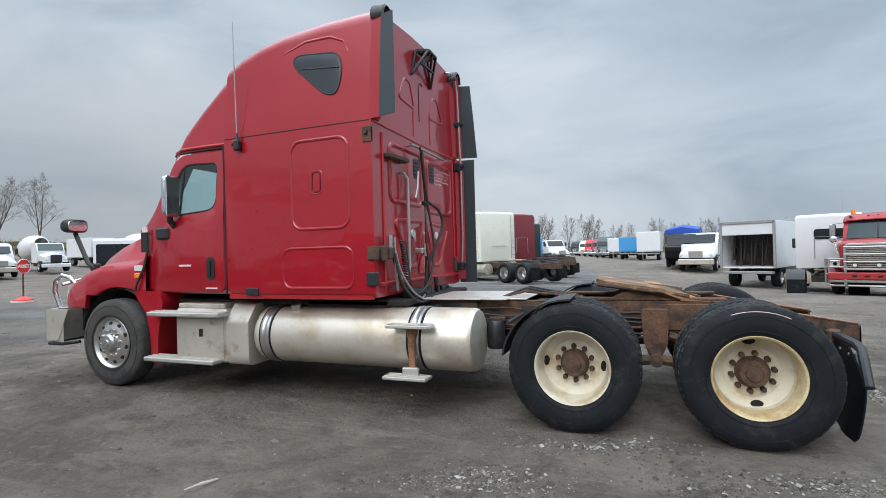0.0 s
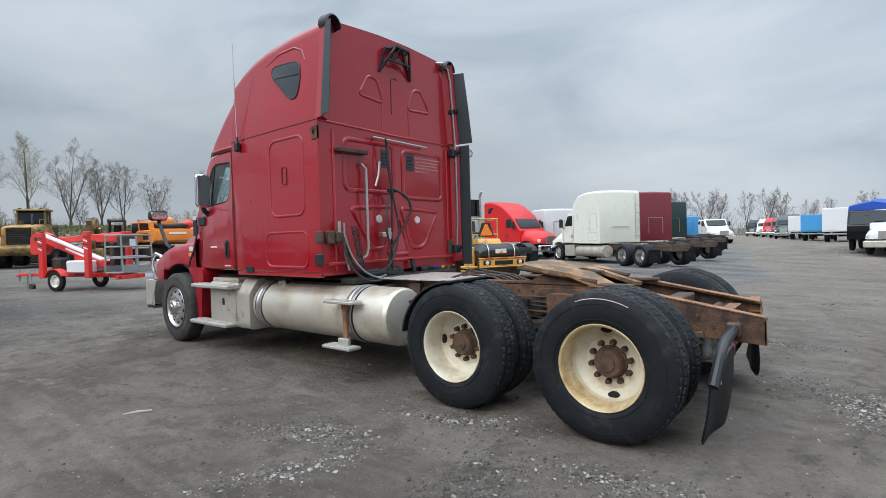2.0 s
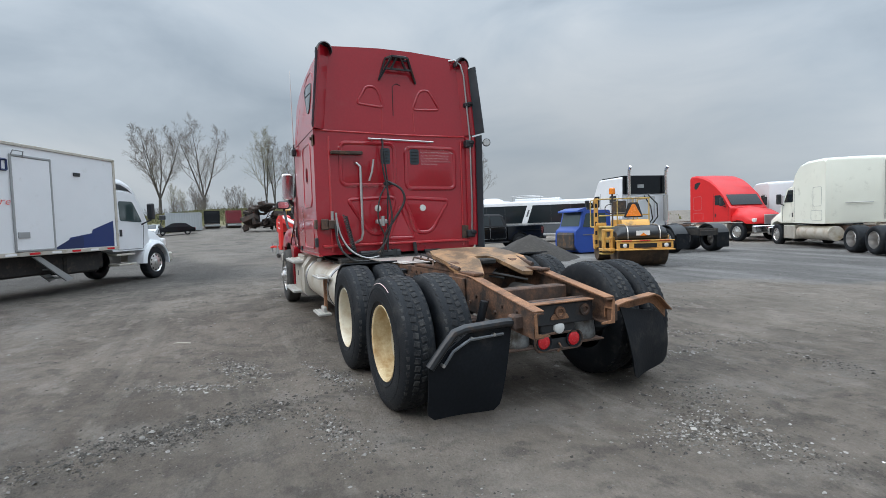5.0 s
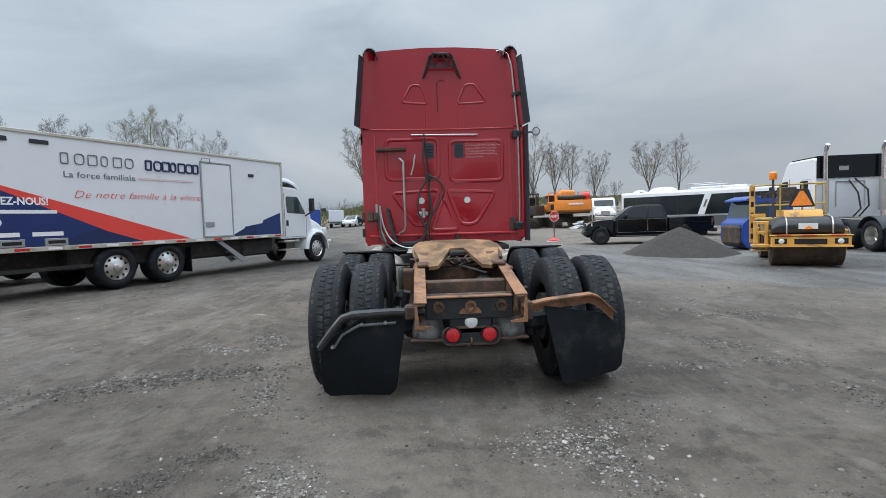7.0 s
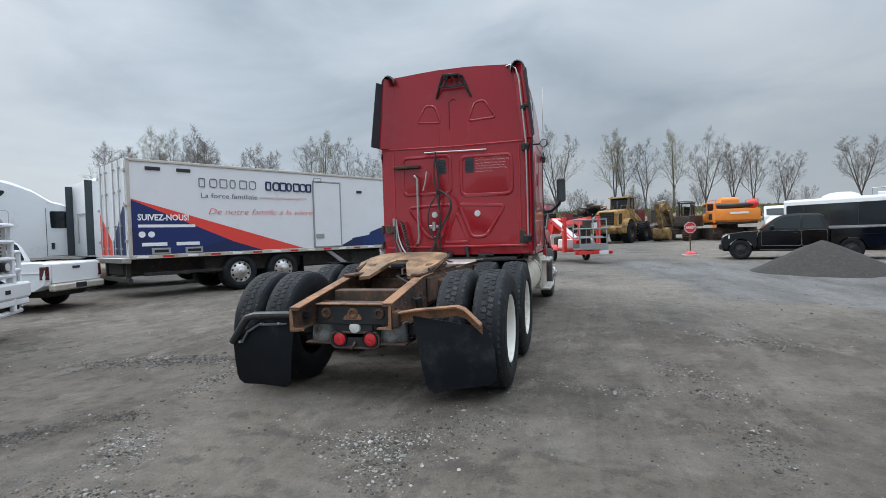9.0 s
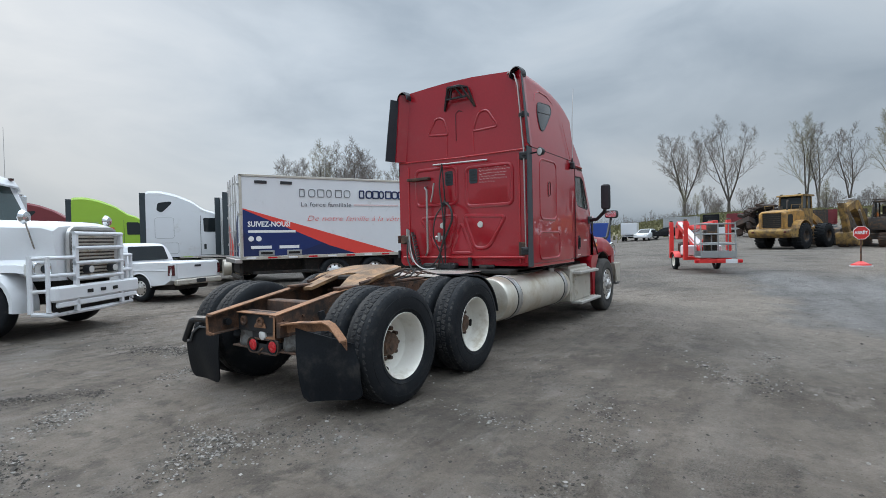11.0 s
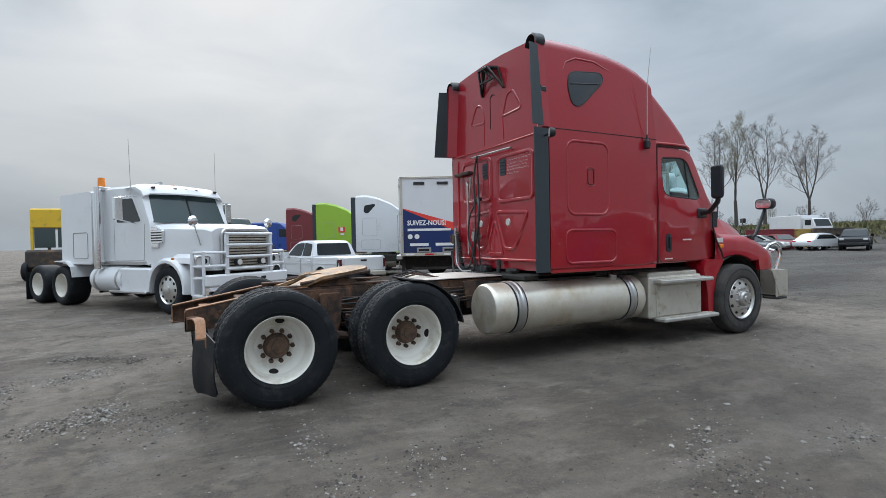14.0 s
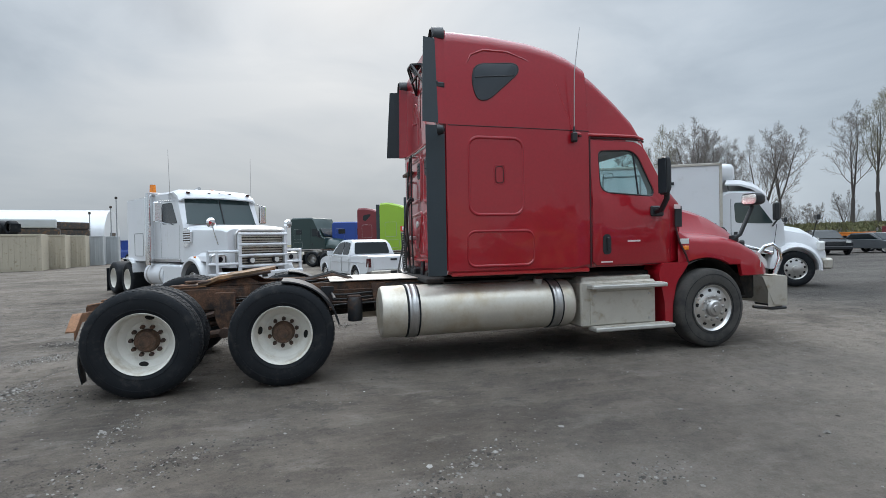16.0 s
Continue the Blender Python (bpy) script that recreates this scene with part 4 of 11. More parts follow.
part("glad_hand", Geo().cyl((-0.07, 1.02, 1.50), (-0.07, 1.02, 1.68), 0.022).tube([(-0.09, 0.97, 1.66), (-0.10, 0.97, 1.3), (-0.08, 0.90, 1.12)], 0.014, 7), STEEL, truck)

# right rear corner: rod with hinge blocks and a work lamp
part("chrome_rod", Geo().tube([(0.0, -0.86, 3.93), (-0.06, -0.93, 3.93), (-0.085, -1.01, 3.86), (-0.09, -1.06, 3.70), (-0.09, -1.14, 2.75), (-0.09, -1.145, 1.75), (-0.07, -1.14, 1.25)], 0.014, 8), STEEL, truck, "polished vertical hinge rod")
for z, s in ((3.27, 0.8), (2.68, 1.3), (1.30, 1.25)):
    part("hinge_block", Geo().box((-0.05, -1.13, z), (0.11, 0.13, 0.09 * s), 0.015).box((-0.10, -1.16, z + 0.02), (0.05, 0.08, 0.05), 0.01), BLACK_PLASTIC, truck)
wl2 = part("work_lamp", Geo().lathe([(0.015, -0.075), (0.045, -0.06), (0.058, -0.02), (0.062, 0.0), (0.056, 0.004)], 20, m=pose(-0.14, -1.40, 2.70, 0, 0, 62)), BLACK_PLASTIC, truck, "round black work lamp")
part("lamp_glass", Geo().cyl((0, -0.001, 0), (0, 0.006, 0), 0.053, 0.045, 20, m=pose(-0.14, -1.40, 2.70, 0, 0, 62)), WHITE_LENS, wl2)
part("lamp_arm", Geo().tube([(-0.06, -1.17, 2.70), (-0.10, -1.36, 2.70)], 0.012, 7), BLACK_PAINT, wl2)
part("socket_plate", Geo().box((-0.01, -1.08, 1.33), (0.03, 0.16, 0.20), 0.008), RUST_DARK, truck)

# roof-edge curls and the side extenders
for s in (1, -1):
    shell = Geo()
    ring = []
    for k in range(9):
        a = radians(180 - 180 * k / 8)
        y, z = 1.04 + 0.11 * math.cos(a), 3.86 + 0.13 * math.sin(a)
        ring.append([(0.02, s * y, z), (-0.11, s * y, z - 0.01), (-0.125, s * (1.04 + (y - 1.04) * 0.9), z - 0.03), (0.02, s * (1.04 + (y - 1.04) * 0.86), z - 0.04)])
    part("roof_curl", shell.rings(ring, True, True), BLACK_PLASTIC, truck)
    lean = lambda z: 1.235 - 0.115 * max(0, z - 2.8) / 1.15
    inner_panel = Geo()
    rows = []
    for k in range(7):
        z = 2.815 + (3.93 - 2.815) * k / 6
        rows.append([(0.04, s * (lean(z) - 0.012), z), (-0.10, s * (lean(z) + 0.004), z), (-0.10, s * (lean(z) - 0.028), z), (0.0, s * (lean(z) - 0.16), z), (0.04, s * (lean(z) - 0.14), z)])
    part("roof_fairing", inner_panel.rings(rows), RED, truck)
    z1 = 3.81 if s < 0 else 3.84
    part("side_extender", Geo().rings([[(-0.095, s * (lean(z) + 0.012), z), (-0.29 + dx, s * (lean(z) + 0.055), z), (-0.29 + dx, s * (lean(z) + 0.045), z), (-0.095, s * (lean(z) - 0.006), z)] for z, dx in ((2.82, 0.0), (3.3, 0.02), (z1, 0.05))]), DARK_FAIRING, truck, "dark upper side extender")
part("side_extender", Geo().rings([[(-0.02, -1.232, z), (-0.10, -1.242, z), (-0.25, -1.262, z), (-0.25, -1.25, z), (-0.10, -1.228, z), (-0.02, -1.222, z)] for z in (1.07, 1.9, 2.79)]), DARK_FAIRING, truck, "dark lower side extender")
part("extender_panel", Geo().rings([[(0.01, -1.20, z), (-0.10, -1.226, z), (-0.11, -1.20, z), (-0.02, -1.10, z), (0.01, -1.10, z)] for z in (1.12, 2.0, 2.78)]), RED, truck)

# camera bracket high on the back wall
P4 = [(-0.01, 0.26, 3.55), (-0.01, -0.30, 3.54)], [(-0.16, 0.10, 3.86), (-0.16, -0.13, 3.85)], [(-0.03, 0.16, 3.86), (-0.03, -0.18, 3.85)]
holder = part("antenna_bracket", Geo().box((-0.10, -0.01, 3.86), (0.14, 0.20, 0.03), 0.008), BLACK_PAINT, truck, "dark folded steel bracket")
for a, b in ((P4[0][0], P4[1][0]), (P4[0][1], P4[1][1]), (P4[1][0], P4[1][1]), (P4[1][0], P4[2][0]), (P4[1][1], P4[2][1]), (P4[0][0], P4[2][0]), (P4[0][1], P4[2][1]), (P4[2][0], P4[2][1]), ((-0.09, 0.18, 3.70), (-0.09, -0.21, 3.70)), ((-0.15, 0.03, 3.85), (-0.09, 0.10, 3.70)), ((-0.15, -0.03, 3.85), (-0.09, -0.12, 3.70))):
    part("strut", Geo().tube([a, b], 0.018, 4), BLACK_PAINT, holder)

# ---- hood, wings and bumper ----
HOOD = [(3.20, 2.00, 1.62, 1.10), (3.40, 1.975, 1.50, 1.13), (3.66, 1.93, 1.48, 1.18), (3.95, 1.86, 1.465, 1.20), (4.20, 1.775, 1.40, 1.20), (4.45, 1.65, 1.29, 1.19), (4.62, 1.52, 1.19, 1.15), (4.75, 1.36, 1.10, 1.08), (4.83, 1.16, 1.0, 0.98)]


def hood():
    rings = []
    xs = [3.24 + (4.83 - 3.24) * k / 44 for k in range(45)]
    for x in xs:
        zc, zf, w = lerp(HOOD, x)
        low = 0.92 if x > 4.2 else 1.08
        d = abs(x - 3.655)
        if d < 0.66:
            low = max(low, 0.52 + math.sqrt(0.66 ** 2 - d * d))
        low = min(low, zf - 0.10)
        half = [(0.0, zc + 0.015), (0.30, zc + 0.005), (0.55, zc - 0.03), (0.68, zc - 0.10), (0.76, min(zc - 0.2, zf + 0.14)), (0.84, zf + 0.035), (0.95, zf + 0.02), (w - 0.10, zf - 0.005), (w - 0.03, zf - 0.05), (w, zf - 0.12 if zf - 0.12 > low + 0.02 else low + 0.02), (w, low), (w - 0.03, low - 0.012), (w - 0.06, low)]
        rings.append([(x, y, z) for y, z in half[::-1]] + [(x, -y, z) for y, z in half[1:]])
    g = Geo().rings(rings, False, False)
    k = len(rings[0])
    g.f.append(tuple(len(g.v) - k + i for i in range(k)))
    return g


part("hood", hood(), RED, truck, "red sloping hood with flared wings")
for s in (1, -1):
    part("hood_gap", Geo().tube([(3.225, s * 1.09, 1.60), (3.25, s * 1.125, 1.40), (3.33, s * 1.155, 1.22), (3.36, s * 1.16, 1.13), (3.28, s * 1.155, 1.11)], 0.014, 6), RED_SEAM, truck)
part("engine_bay", Geo().box((3.9, 0, 1.15), (1.5, 1.1, 0.9), 0.05).box((3.3, 0, 1.0), (0.4, 2.0, 0.5), 0.04), UNDER, truck)
part("grille", Geo().box((4.80, 0, 1.15), (0.10, 1.3, 0.5), 0.03), BLACK_PLASTIC, truck)
for s in (1, -1):
    part("wing_panel", Geo().prism(rpoly([(2.94, 1.125), (3.36, 1.125), (3.32, 1.06), (3.16, 0.86), (3.10, 0.60), (3.085, 0.28), (2.98, 0.27), (2.97, 0.6), (2.88, 1.0)], 0.05), s * 0.85, s * 1.175), RED, truck, "red panel behind the front wheel")
    part("wheel_liner", Geo().rings([[(3.655 + 0.645 * math.cos(a), s * y, 0.52 + 0.645 * math.sin(a)) for a in [radians(10 + 160 * k / 14) for k in range(15)]] for y in (0.55, 1.17)], False, False), UNDER, truck)
    part("headlamp", Geo().rings([[(4.56, s * 1.10, z) for z in (1.02, 1.24)] + [(4.56, s * 1.17, z) for z in (1.20, 1.02)], [(4.80, s * 0.92, z) for z in (1.0, 1.12)] + [(4.80, s * 1.05, z) for z in (1.10, 1.0)]]), WHITE_LENS, truck)
    # hood mirror
    hm = part("hood_mirror", Geo().tube([(4.20, s * 1.06, 1.42), (4.28, s * 1.10, 1.48), (4.46, s * 1.14, 1.88)], 0.028, 8).box((4.22, s * 1.05, 1.43), (0.13, 0.07, 0.10), 0.025), BLACK_PLASTIC, truck)
    part("mirror_shell", Geo().rings([[(4.38 + dx, s * (1.16 + y * k), 1.97 + z * k) for y, z in rrect(-0.14, -0.085, 0.14, 0.085, 0.06)] for dx, k in ((0.0, 0.9), (0.02, 1.0), (0.09, 1.0), (0.17, 0.75))], m=None), BLACK_PLASTIC, hm)
    part("mirror_glass", Geo().rings([[(4.385, s * (1.16 + y), 1.97 + z) for y, z in rrect(-0.12, -0.07, 0.12, 0.07, 0.05)], [(4.372, s * (1.16 + y), 1.97 + z) for y, z in rrect(-0.115, -0.065, 0.115, 0.065, 0.05)]]), CHROME, hm, "convex mirror glass")
    # door mirror
    mx, my, mw = (2.58, 1.27, 0.10) if s > 0 else (2.68, 1.52, 0.085)
    dm = part("door_mirror", Geo().tube([(2.86, s * 1.13, 1.80), (mx + 0.14, s * (my - 0.2), 1.82), (mx + 0.10, s * (my - 0.05), 1.95), (mx + 0.06, s * my, 2.1)], 0.035, 8).box((2.88, s * 1.14, 1.81), (0.20, 0.08, 0.14), 0.03), BLACK_PLASTIC, truck)
    part("mirror_shell", Geo().rings([[(mx + dx, s * (my + y * k), 2.225 + z * k) for y, z in rrect(-mw, -0.235, mw, 0.235, 0.05)] for dx, k in ((0.0, 0.95), (0.012, 1.0), (0.04, 1.0), (0.07, 0.82))]), BLACK_PLASTIC if s < 0 else CHROME, dm, "tall mirror shell")
    # right glass is coloured dark in place of its dark reflection
    part("mirror_glass", Geo().box((mx - 0.005, s * my, 2.225), (0.012, 1.7 * mw, 0.43), 0.004), CHROME if s > 0 else SLEEPER_GLASS, dm)
    # guard hoop and bumper end
    part("guard_hoop", Geo().tube([(4.98, s * 1.02, 0.90), (5.06, s * 1.04, 1.12), (5.03, s * 1.04, 1.26), (4.93, s * 1.02, 1.33), (4.82, s * 1.0, 1.30), (4.76, s * 0.96, 1.2)], 0.030, 10), CHROME, truck, "bent chrome guard hoop")
    part("bumper_step", Geo().tube([(4.55, s * 1.05, 0.45), (4.8, s * 1.12, 0.42), (5.05, s * 1.12, 0.42), (5.09, s * 1.0, 0.43), (5.08, s * 0.6, 0.43)], 0.022, 8), BLACK_PAINT, truck)
bump = []
for y, dx in ((-1.16, -0.30), (-1.12, -0.02), (-0.9, 0.0), (0, 0.06), (0.9, 0.0), (1.12, -0.02), (1.16, -0.30)):
    bump.append([(5.03 + dx, y, 0.89), (5.05 + dx, y, 0.80), (5.05 + dx, y, 0.48), (5.02 + dx, y, 0.45), (5.00 + dx, y, 0.46), (5.0 + dx, y, 0.88)])
part("bumper", Geo().rings(bump), TANK_PLATE, truck, "flat polished steel bumper")
for s in (1, -1):
    part("bumper_end", Geo().prism(rpoly([(4.60, 0.885), (5.04, 0.885), (5.04, 0.46), (4.80, 0.48)], 0.02), s * 1.135, s * 1.165), TANK_PLATE, truck)
part("radiator_support", Geo().box((4.6, 0, 0.75), (0.3, 1.8, 0.4), 0.03), UNDER, truck)
part("guard_rail", Geo().tube([(4.97, 1.0, 1.20), (5.0, 0.5, 1.30), (5.0, -0.5, 1.30), (4.97, -1.0, 1.20)], 0.025, 8), CHROME, truck)


# ---- wheels ----
def tyre_profile(r, w, rim):
    """Cross-section of a tyre: (radius, along the axle)."""
    h = w / 2
    return [(rim, -h * 0.72), (rim + 0.012, -h * 0.86), (rim + 0.06, -h * 0.98), (rim + 0.12, -h), (r - 0.07, -h * 0.97), (r - 0.025, -h * 0.88), (r - 0.006, -h * 0.74), (r, -h * 0.5), (r + 0.002, 0), (r, h * 0.5), (r - 0.006, h * 0.74), (r - 0.025, h * 0.88), (r - 0.07, h * 0.97), (rim + 0.12, h), (rim + 0.06, h * 0.98), (rim + 0.012, h * 0.86), (rim, h * 0.72)]


def tread_geo(r, w, lugs):
    """Tread blocks: shoulder lugs and two staggered centre rows."""
    g = Geo()
    for k in range(lugs):
        for row, (y, wy, lag, ln) in enumerate(((-0.315, 0.15, 0.0, 0.70), (-0.105, 0.16, 0.4, 0.76), (0.105, 0.16, 0.9, 0.76), (0.315, 0.15, 0.5, 0.70))):
            a = 2 * math.pi * (k + lag) / lugs
            step = 2 * math.pi * r / lugs
            drop = 0.010 if row in (0, 3) else 0.0
            m = Matrix.Rotation(-a, 4, "Y") @ Matrix.Translation((r + 0.002 - drop, y * w, 0)) @ Matrix.Rotation(radians(14 if row % 2 else -14), 4, "X")
            g.box((0, 0, 0), (0.022, wy * w, step * ln), 0.004, m)
    return g


TYRE_R, HUB_Z = 0.533, 0.512
DRIVE_TYRE = Geo().lathe(tyre_profile(TYRE_R + 0.003, 0.285, 0.292), 56).mesh("tyre", 40)
DRIVE_TREAD = tread_geo(TYRE_R - 0.004, 0.285, 56).mesh("tread", 0)
DRIVE_TYRE.materials.append(BLACK_RUBBER)
DRIVE_TREAD.materials.append(TREAD_RUBBER)


def rim_bead_lines(r_list, y):
    g = Geo()
    for r in r_list:
        g.tube([(r * math.cos(2 * math.pi * k / 40), y, r * math.sin(2 * math.pi * k / 40)) for k in range(40)], 0.004, 5, closed=True)
    return g


def drive_wheel(x, s, paint, stained, spin, parent):
    """A dual pair: outer dished steel disc, hub with studs. y of the outer face is s * 1.30."""
    w = new("dual_wheel")
    w.parent, w.matrix_local = parent, pose(x, s * 1.165, HUB_Z, 0, spin, 0 if s > 0 else 180)
    for dy in (0.0, -0.325):
        t = part("tyre", DRIVE_TYRE, BLACK_RUBBER, w)
        t.matrix_local = pose(0, dy, 0, 0, 40 * dy, 0)
        r = part("tread", DRIVE_TREAD, TREAD_RUBBER, w)
        r.matrix_local = pose(0, dy, 0, 0, 40 * dy, 0)
    part("sidewall_rib", rim_bead_lines((0.345, 0.455), 0.139), BLACK_RUBBER, w)
    rim = Geo().lathe([(0.292, 0.085), (0.306, 0.100), (0.312, 0.120), (0.306, 0.130), (0.296, 0.122), (0.288, 0.10), (0.281, 0.03), (0.275, -0.040), (0.266, -0.072), (0.246, -0.086), (0.228, -0.090), (0.196, -0.112), (0.150, -0.108), (0.0, -0.108)], 48)
    part("rim", rim, paint, w)
    if stained:
        part("rim_edge", Geo().lathe([(0.3135, 0.121), (0.307, 0.132), (0.294, 0.122), (0.284, 0.09), (0.277, 0.03), (0.271, -0.030)], 48), YELLOW_RIM, w, "rust-yellow stained rim barrel")
        part("chalk_mark", Geo().tube([(0.487 * math.cos(a), 0.133, 0.487 * math.sin(a)) for a in [radians(8 + 46 * k / 12) for k in range(13)]], 0.003, 5), CHALK, w, "white chalk mark on the tyre")
    part("hub", Geo().lathe([(0.122, -0.110), (0.120, -0.090), (0.108, -0.080), (0.104, -0.036), (0.094, -0.020), (0.060, -0.016), (0.054, -0.004), (0.0, -0.002)], 28), HUB, w, "rusty axle hub")
    for k in range(10):
        a = 2 * math.pi * k / 10
        part("wheel_nut", Geo().cyl((0.146 * math.cos(a), -0.110, 0.146 * math.sin(a)), (0.146 * math.cos(a), -0.060, 0.146 * math.sin(a)), 0.024, 0.019, 6), RUST_DARK, w)
    for a in (0.4, 0.4 + math.pi):
        c, sn = math.cos(a), math.sin(a)
        hole = [(0.238 * c + 0.024 * math.cos(t) * c - 0.044 * math.sin(t) * sn, 0, 0.238 * sn + 0.024 * math.cos(t) * sn + 0.044 * math.sin(t) * c) for t in [2 * math.pi * k / 16 for k in range(16)]]
        part("hand_hole", Geo().rings([[(p[0], -0.108, p[2]) for p in hole], [(p[0], -0.077 - 0.006 * (math.hypot(p[0], p[2]) < 0.235), p[2]) for p in hole]]), DARK_HOLE, w)
    part("brake_drum", Geo().cyl((0, -0.46, 0), (0, -0.16, 0), 0.21, seg=24), UNDER, w)
    return w


DUSTY_RUBBER = mat("dusty_rubber", (0.062, 0.058, 0.053), 0.9, 0, 0.25, 3, 0.12, 60, dirt=(0.028, 0.028, 0.028), dirt_at=0.54, dirt_soft=0.16, dirt_scale=4)


def steer_wheel(x, s, parent, r=0.528, y=1.135, spin=7):
    w = new("front_wheel")
    w.parent, w.matrix_local = parent, pose(x, s * y, 0.505, 0, spin, 0 if s > 0 else 180)
    part("tyre", Geo().lathe(tyre_profile(r, 0.27, 0.292), 56), DUSTY_RUBBER, w, "dusty road tyre")
    part("tread_groove", rim_bead_lines((r + 0.001,), -0.07), DARK_HOLE, w)
    part("sidewall_rib", rim_bead_lines((0.335, 0.45), 0.131), BLACK_RUBBER, w)
    part("rim", Geo().lathe([(0.290, 0.085), (0.304, 0.100), (0.311, 0.118), (0.305, 0.128), (0.292, 0.118), (0.278, 0.098), (0.250, 0.098), (0.205, 0.118), (0.172, 0.130), (0.145, 0.130), (0.0, 0.128)], 48), ALLOY, w, "polished alloy disc")
    for k in range(10):
        a = 2 * math.pi * (k + 0.5) / 10
        hole = [((0.232 + 0.024 * math.cos(t)) * math.cos(a) - 0.026 * math.sin(t) * math.sin(a), (0.232 + 0.024 * math.cos(t)) * math.sin(a) + 0.026 * math.sin(t) * math.cos(a)) for t in [2 * math.pi * j / 12 for j in range(12)]]
        part("hand_hole", Geo().rings([[(p[0], 0.096, p[1]) for p in hole], [(p[0], 0.1135 if math.hypot(*p) < 0.225 else 0.1085, p[1]) for p in hole]]), DARK_HOLE, w)
        a = 2 * math.pi * k / 10
        part("wheel_nut", Geo().cyl((0.158 * math.cos(a), 0.128, 0.158 * math.sin(a)), (0.158 * math.cos(a), 0.158, 0.158 * math.sin(a)), 0.019, 0.016, 6), STEEL, w)
    part("hub", Geo().lathe([(0.118, 0.128), (0.112, 0.165), (0.09, 0.185), (0.05, 0.19), (0.045, 0.205), (0.0, 0.207)], 24), STEEL, w)
    part("brake_drum", Geo().cyl((0, -0.22, 0), (0, 0.02, 0), 0.22, seg=24), UNDER, w)
    return w


AXLES = (-1.84, -3.165)
for s in (1, -1):
    steer_wheel(3.655, s, truck)
drive_wheel(AXLES[0], 1, CREAM, False, 20, truck)
drive_wheel(AXLES[1], 1, CREAM, True, -62, truck)
drive_wheel(AXLES[0], -1, WHITE_WHEEL, False, 15, truck)
drive_wheel(AXLES[1], -1, WHITE_WHEEL, False, -75, truck)

# ---- chassis ----
RAIL = [(3.6, 0.70, 0.96), (-2.75, 0.70, 0.985), (-3.05, 0.67, 0.975), (-4.06, 0.61, 0.80)]
for s in (1, -1):
    rings = []
    tail_x = -4.06 if s > 0 else -3.93
    for x in (3.6, 1.0, -1.2, -2.6, -2.95, -3.3, -3.7, tail_x):
        z0, z1 = lerp(RAIL[::-1], x)
        o, i = s * 0.43, s * 0.35
        rings.append([(x, o, z0), (x, o, z1), (x, i, z1), (x, i, z1 - 0.012), (x, o - s * 0.012, z1 - 0.012), (x, o - s * 0.012, z0 + 0.012), (x, i, z0 + 0.012), (x, i, z0)])
    rail = part("frame_rail", Geo().rings(rings), RUST, truck, "rust-brown pressed steel chassis rail")
    part("rail_front", Geo().box((1.4, s * 0.44, 0.83), (4.3, 0.012, 0.24), 0.004), BLACK_PAINT, rail)
    part("rail_cap", Geo().rings([[(x, s * 0.34, z1 + 0.003), (x, s * 0.435, z1 + 0.003), (x, s * 0.435, z1 + 0.011), (x, s * 0.34, z1 + 0.011)] for x, z1 in ((-2.72, 0.985), (-3.05, 0.975), (tail_x + 0.01, lerp(RAIL[::-1], tail_x)[1] + 0.003))]), RUST_LIGHT, rail, "orange rusted top flange")
    for k in range(9):
        x = -2.95 - 0.11 * k
        z0, z1 = lerp(RAIL[::-1], x)
        part("bolt", Geo().cyl((x, s * 0.43, z0 + (0.09 if k % 2 else 0.16)), (x, s * 0.445, z0 + (0.09 if k % 2 else 0.16)), 0.014, seg=6), RUST_DARK, rail)
    part("splice_plate", Geo().box((-2.62, s * 0.445, 0.84), (0.72, 0.018, 0.24), 0.004), RUST, rail)
    # suspension hanger, leaf, air bag and arm
    part("spring_hanger", Geo().prism(rpoly([(-2.38, 0.92), (-2.62, 0.92), (-2.60, 0.60), (-2.52, 0.44), (-2.46, 0.44), (-2.40, 0.62)], 0.03), s * 0.45, s * 0.56), RUST, truck)
    part("hanger_pin", Geo().cyl((-2.50, s * 0.42, 0.47), (-2.50, s * 0.66, 0.47), 0.055, seg=16), RUST_DARK, truck)
    part("torque_arm", Geo().tube([(-2.50, s * 0.55, 0.47), (-2.2, s * 0.52, 0.42), (-1.84, s * 0.50, 0.40)], 0.045, 8).tube([(-2.5, s * 0.55, 0.47), (-2.85, s * 0.52, 0.42), (-3.16, s * 0.50, 0.40)], 0.045, 8), RUST_DARK, truck)
    for ax in AXLES:
        part("leaf_spring", Geo().tube([(ax + 0.55, s * 0.5, 0.68), (ax + 0.25, s * 0.5, 0.60), (ax, s * 0.5, 0.57), (ax - 0.25, s * 0.5, 0.60), (ax - 0.5, s * 0.5, 0.66)], 0.035, 6), RUST_DARK, truck)
        part("air_bag", Geo().lathe([(0.0, 0.0), (0.10, 0.0), (0.125, 0.03), (0.115, 0.07), (0.125, 0.11), (0.10, 0.14), (0.0, 0.14)], 18, m=pose(ax - 0.38, s * 0.55, 0.50, 90, 0, 0)), BLACK_RUBBER, truck)
        part("brake_chamber", Geo().cyl((ax + 0.25, s * 0.52, 0.52), (ax + 0.48, s * 0.52, 0.58), 0.085, seg=16), UNDER, truck)
    # quarter guard ahead of the drive wheels
    arc = [radians(38 + 62 * k / 8) for k in range(9)]
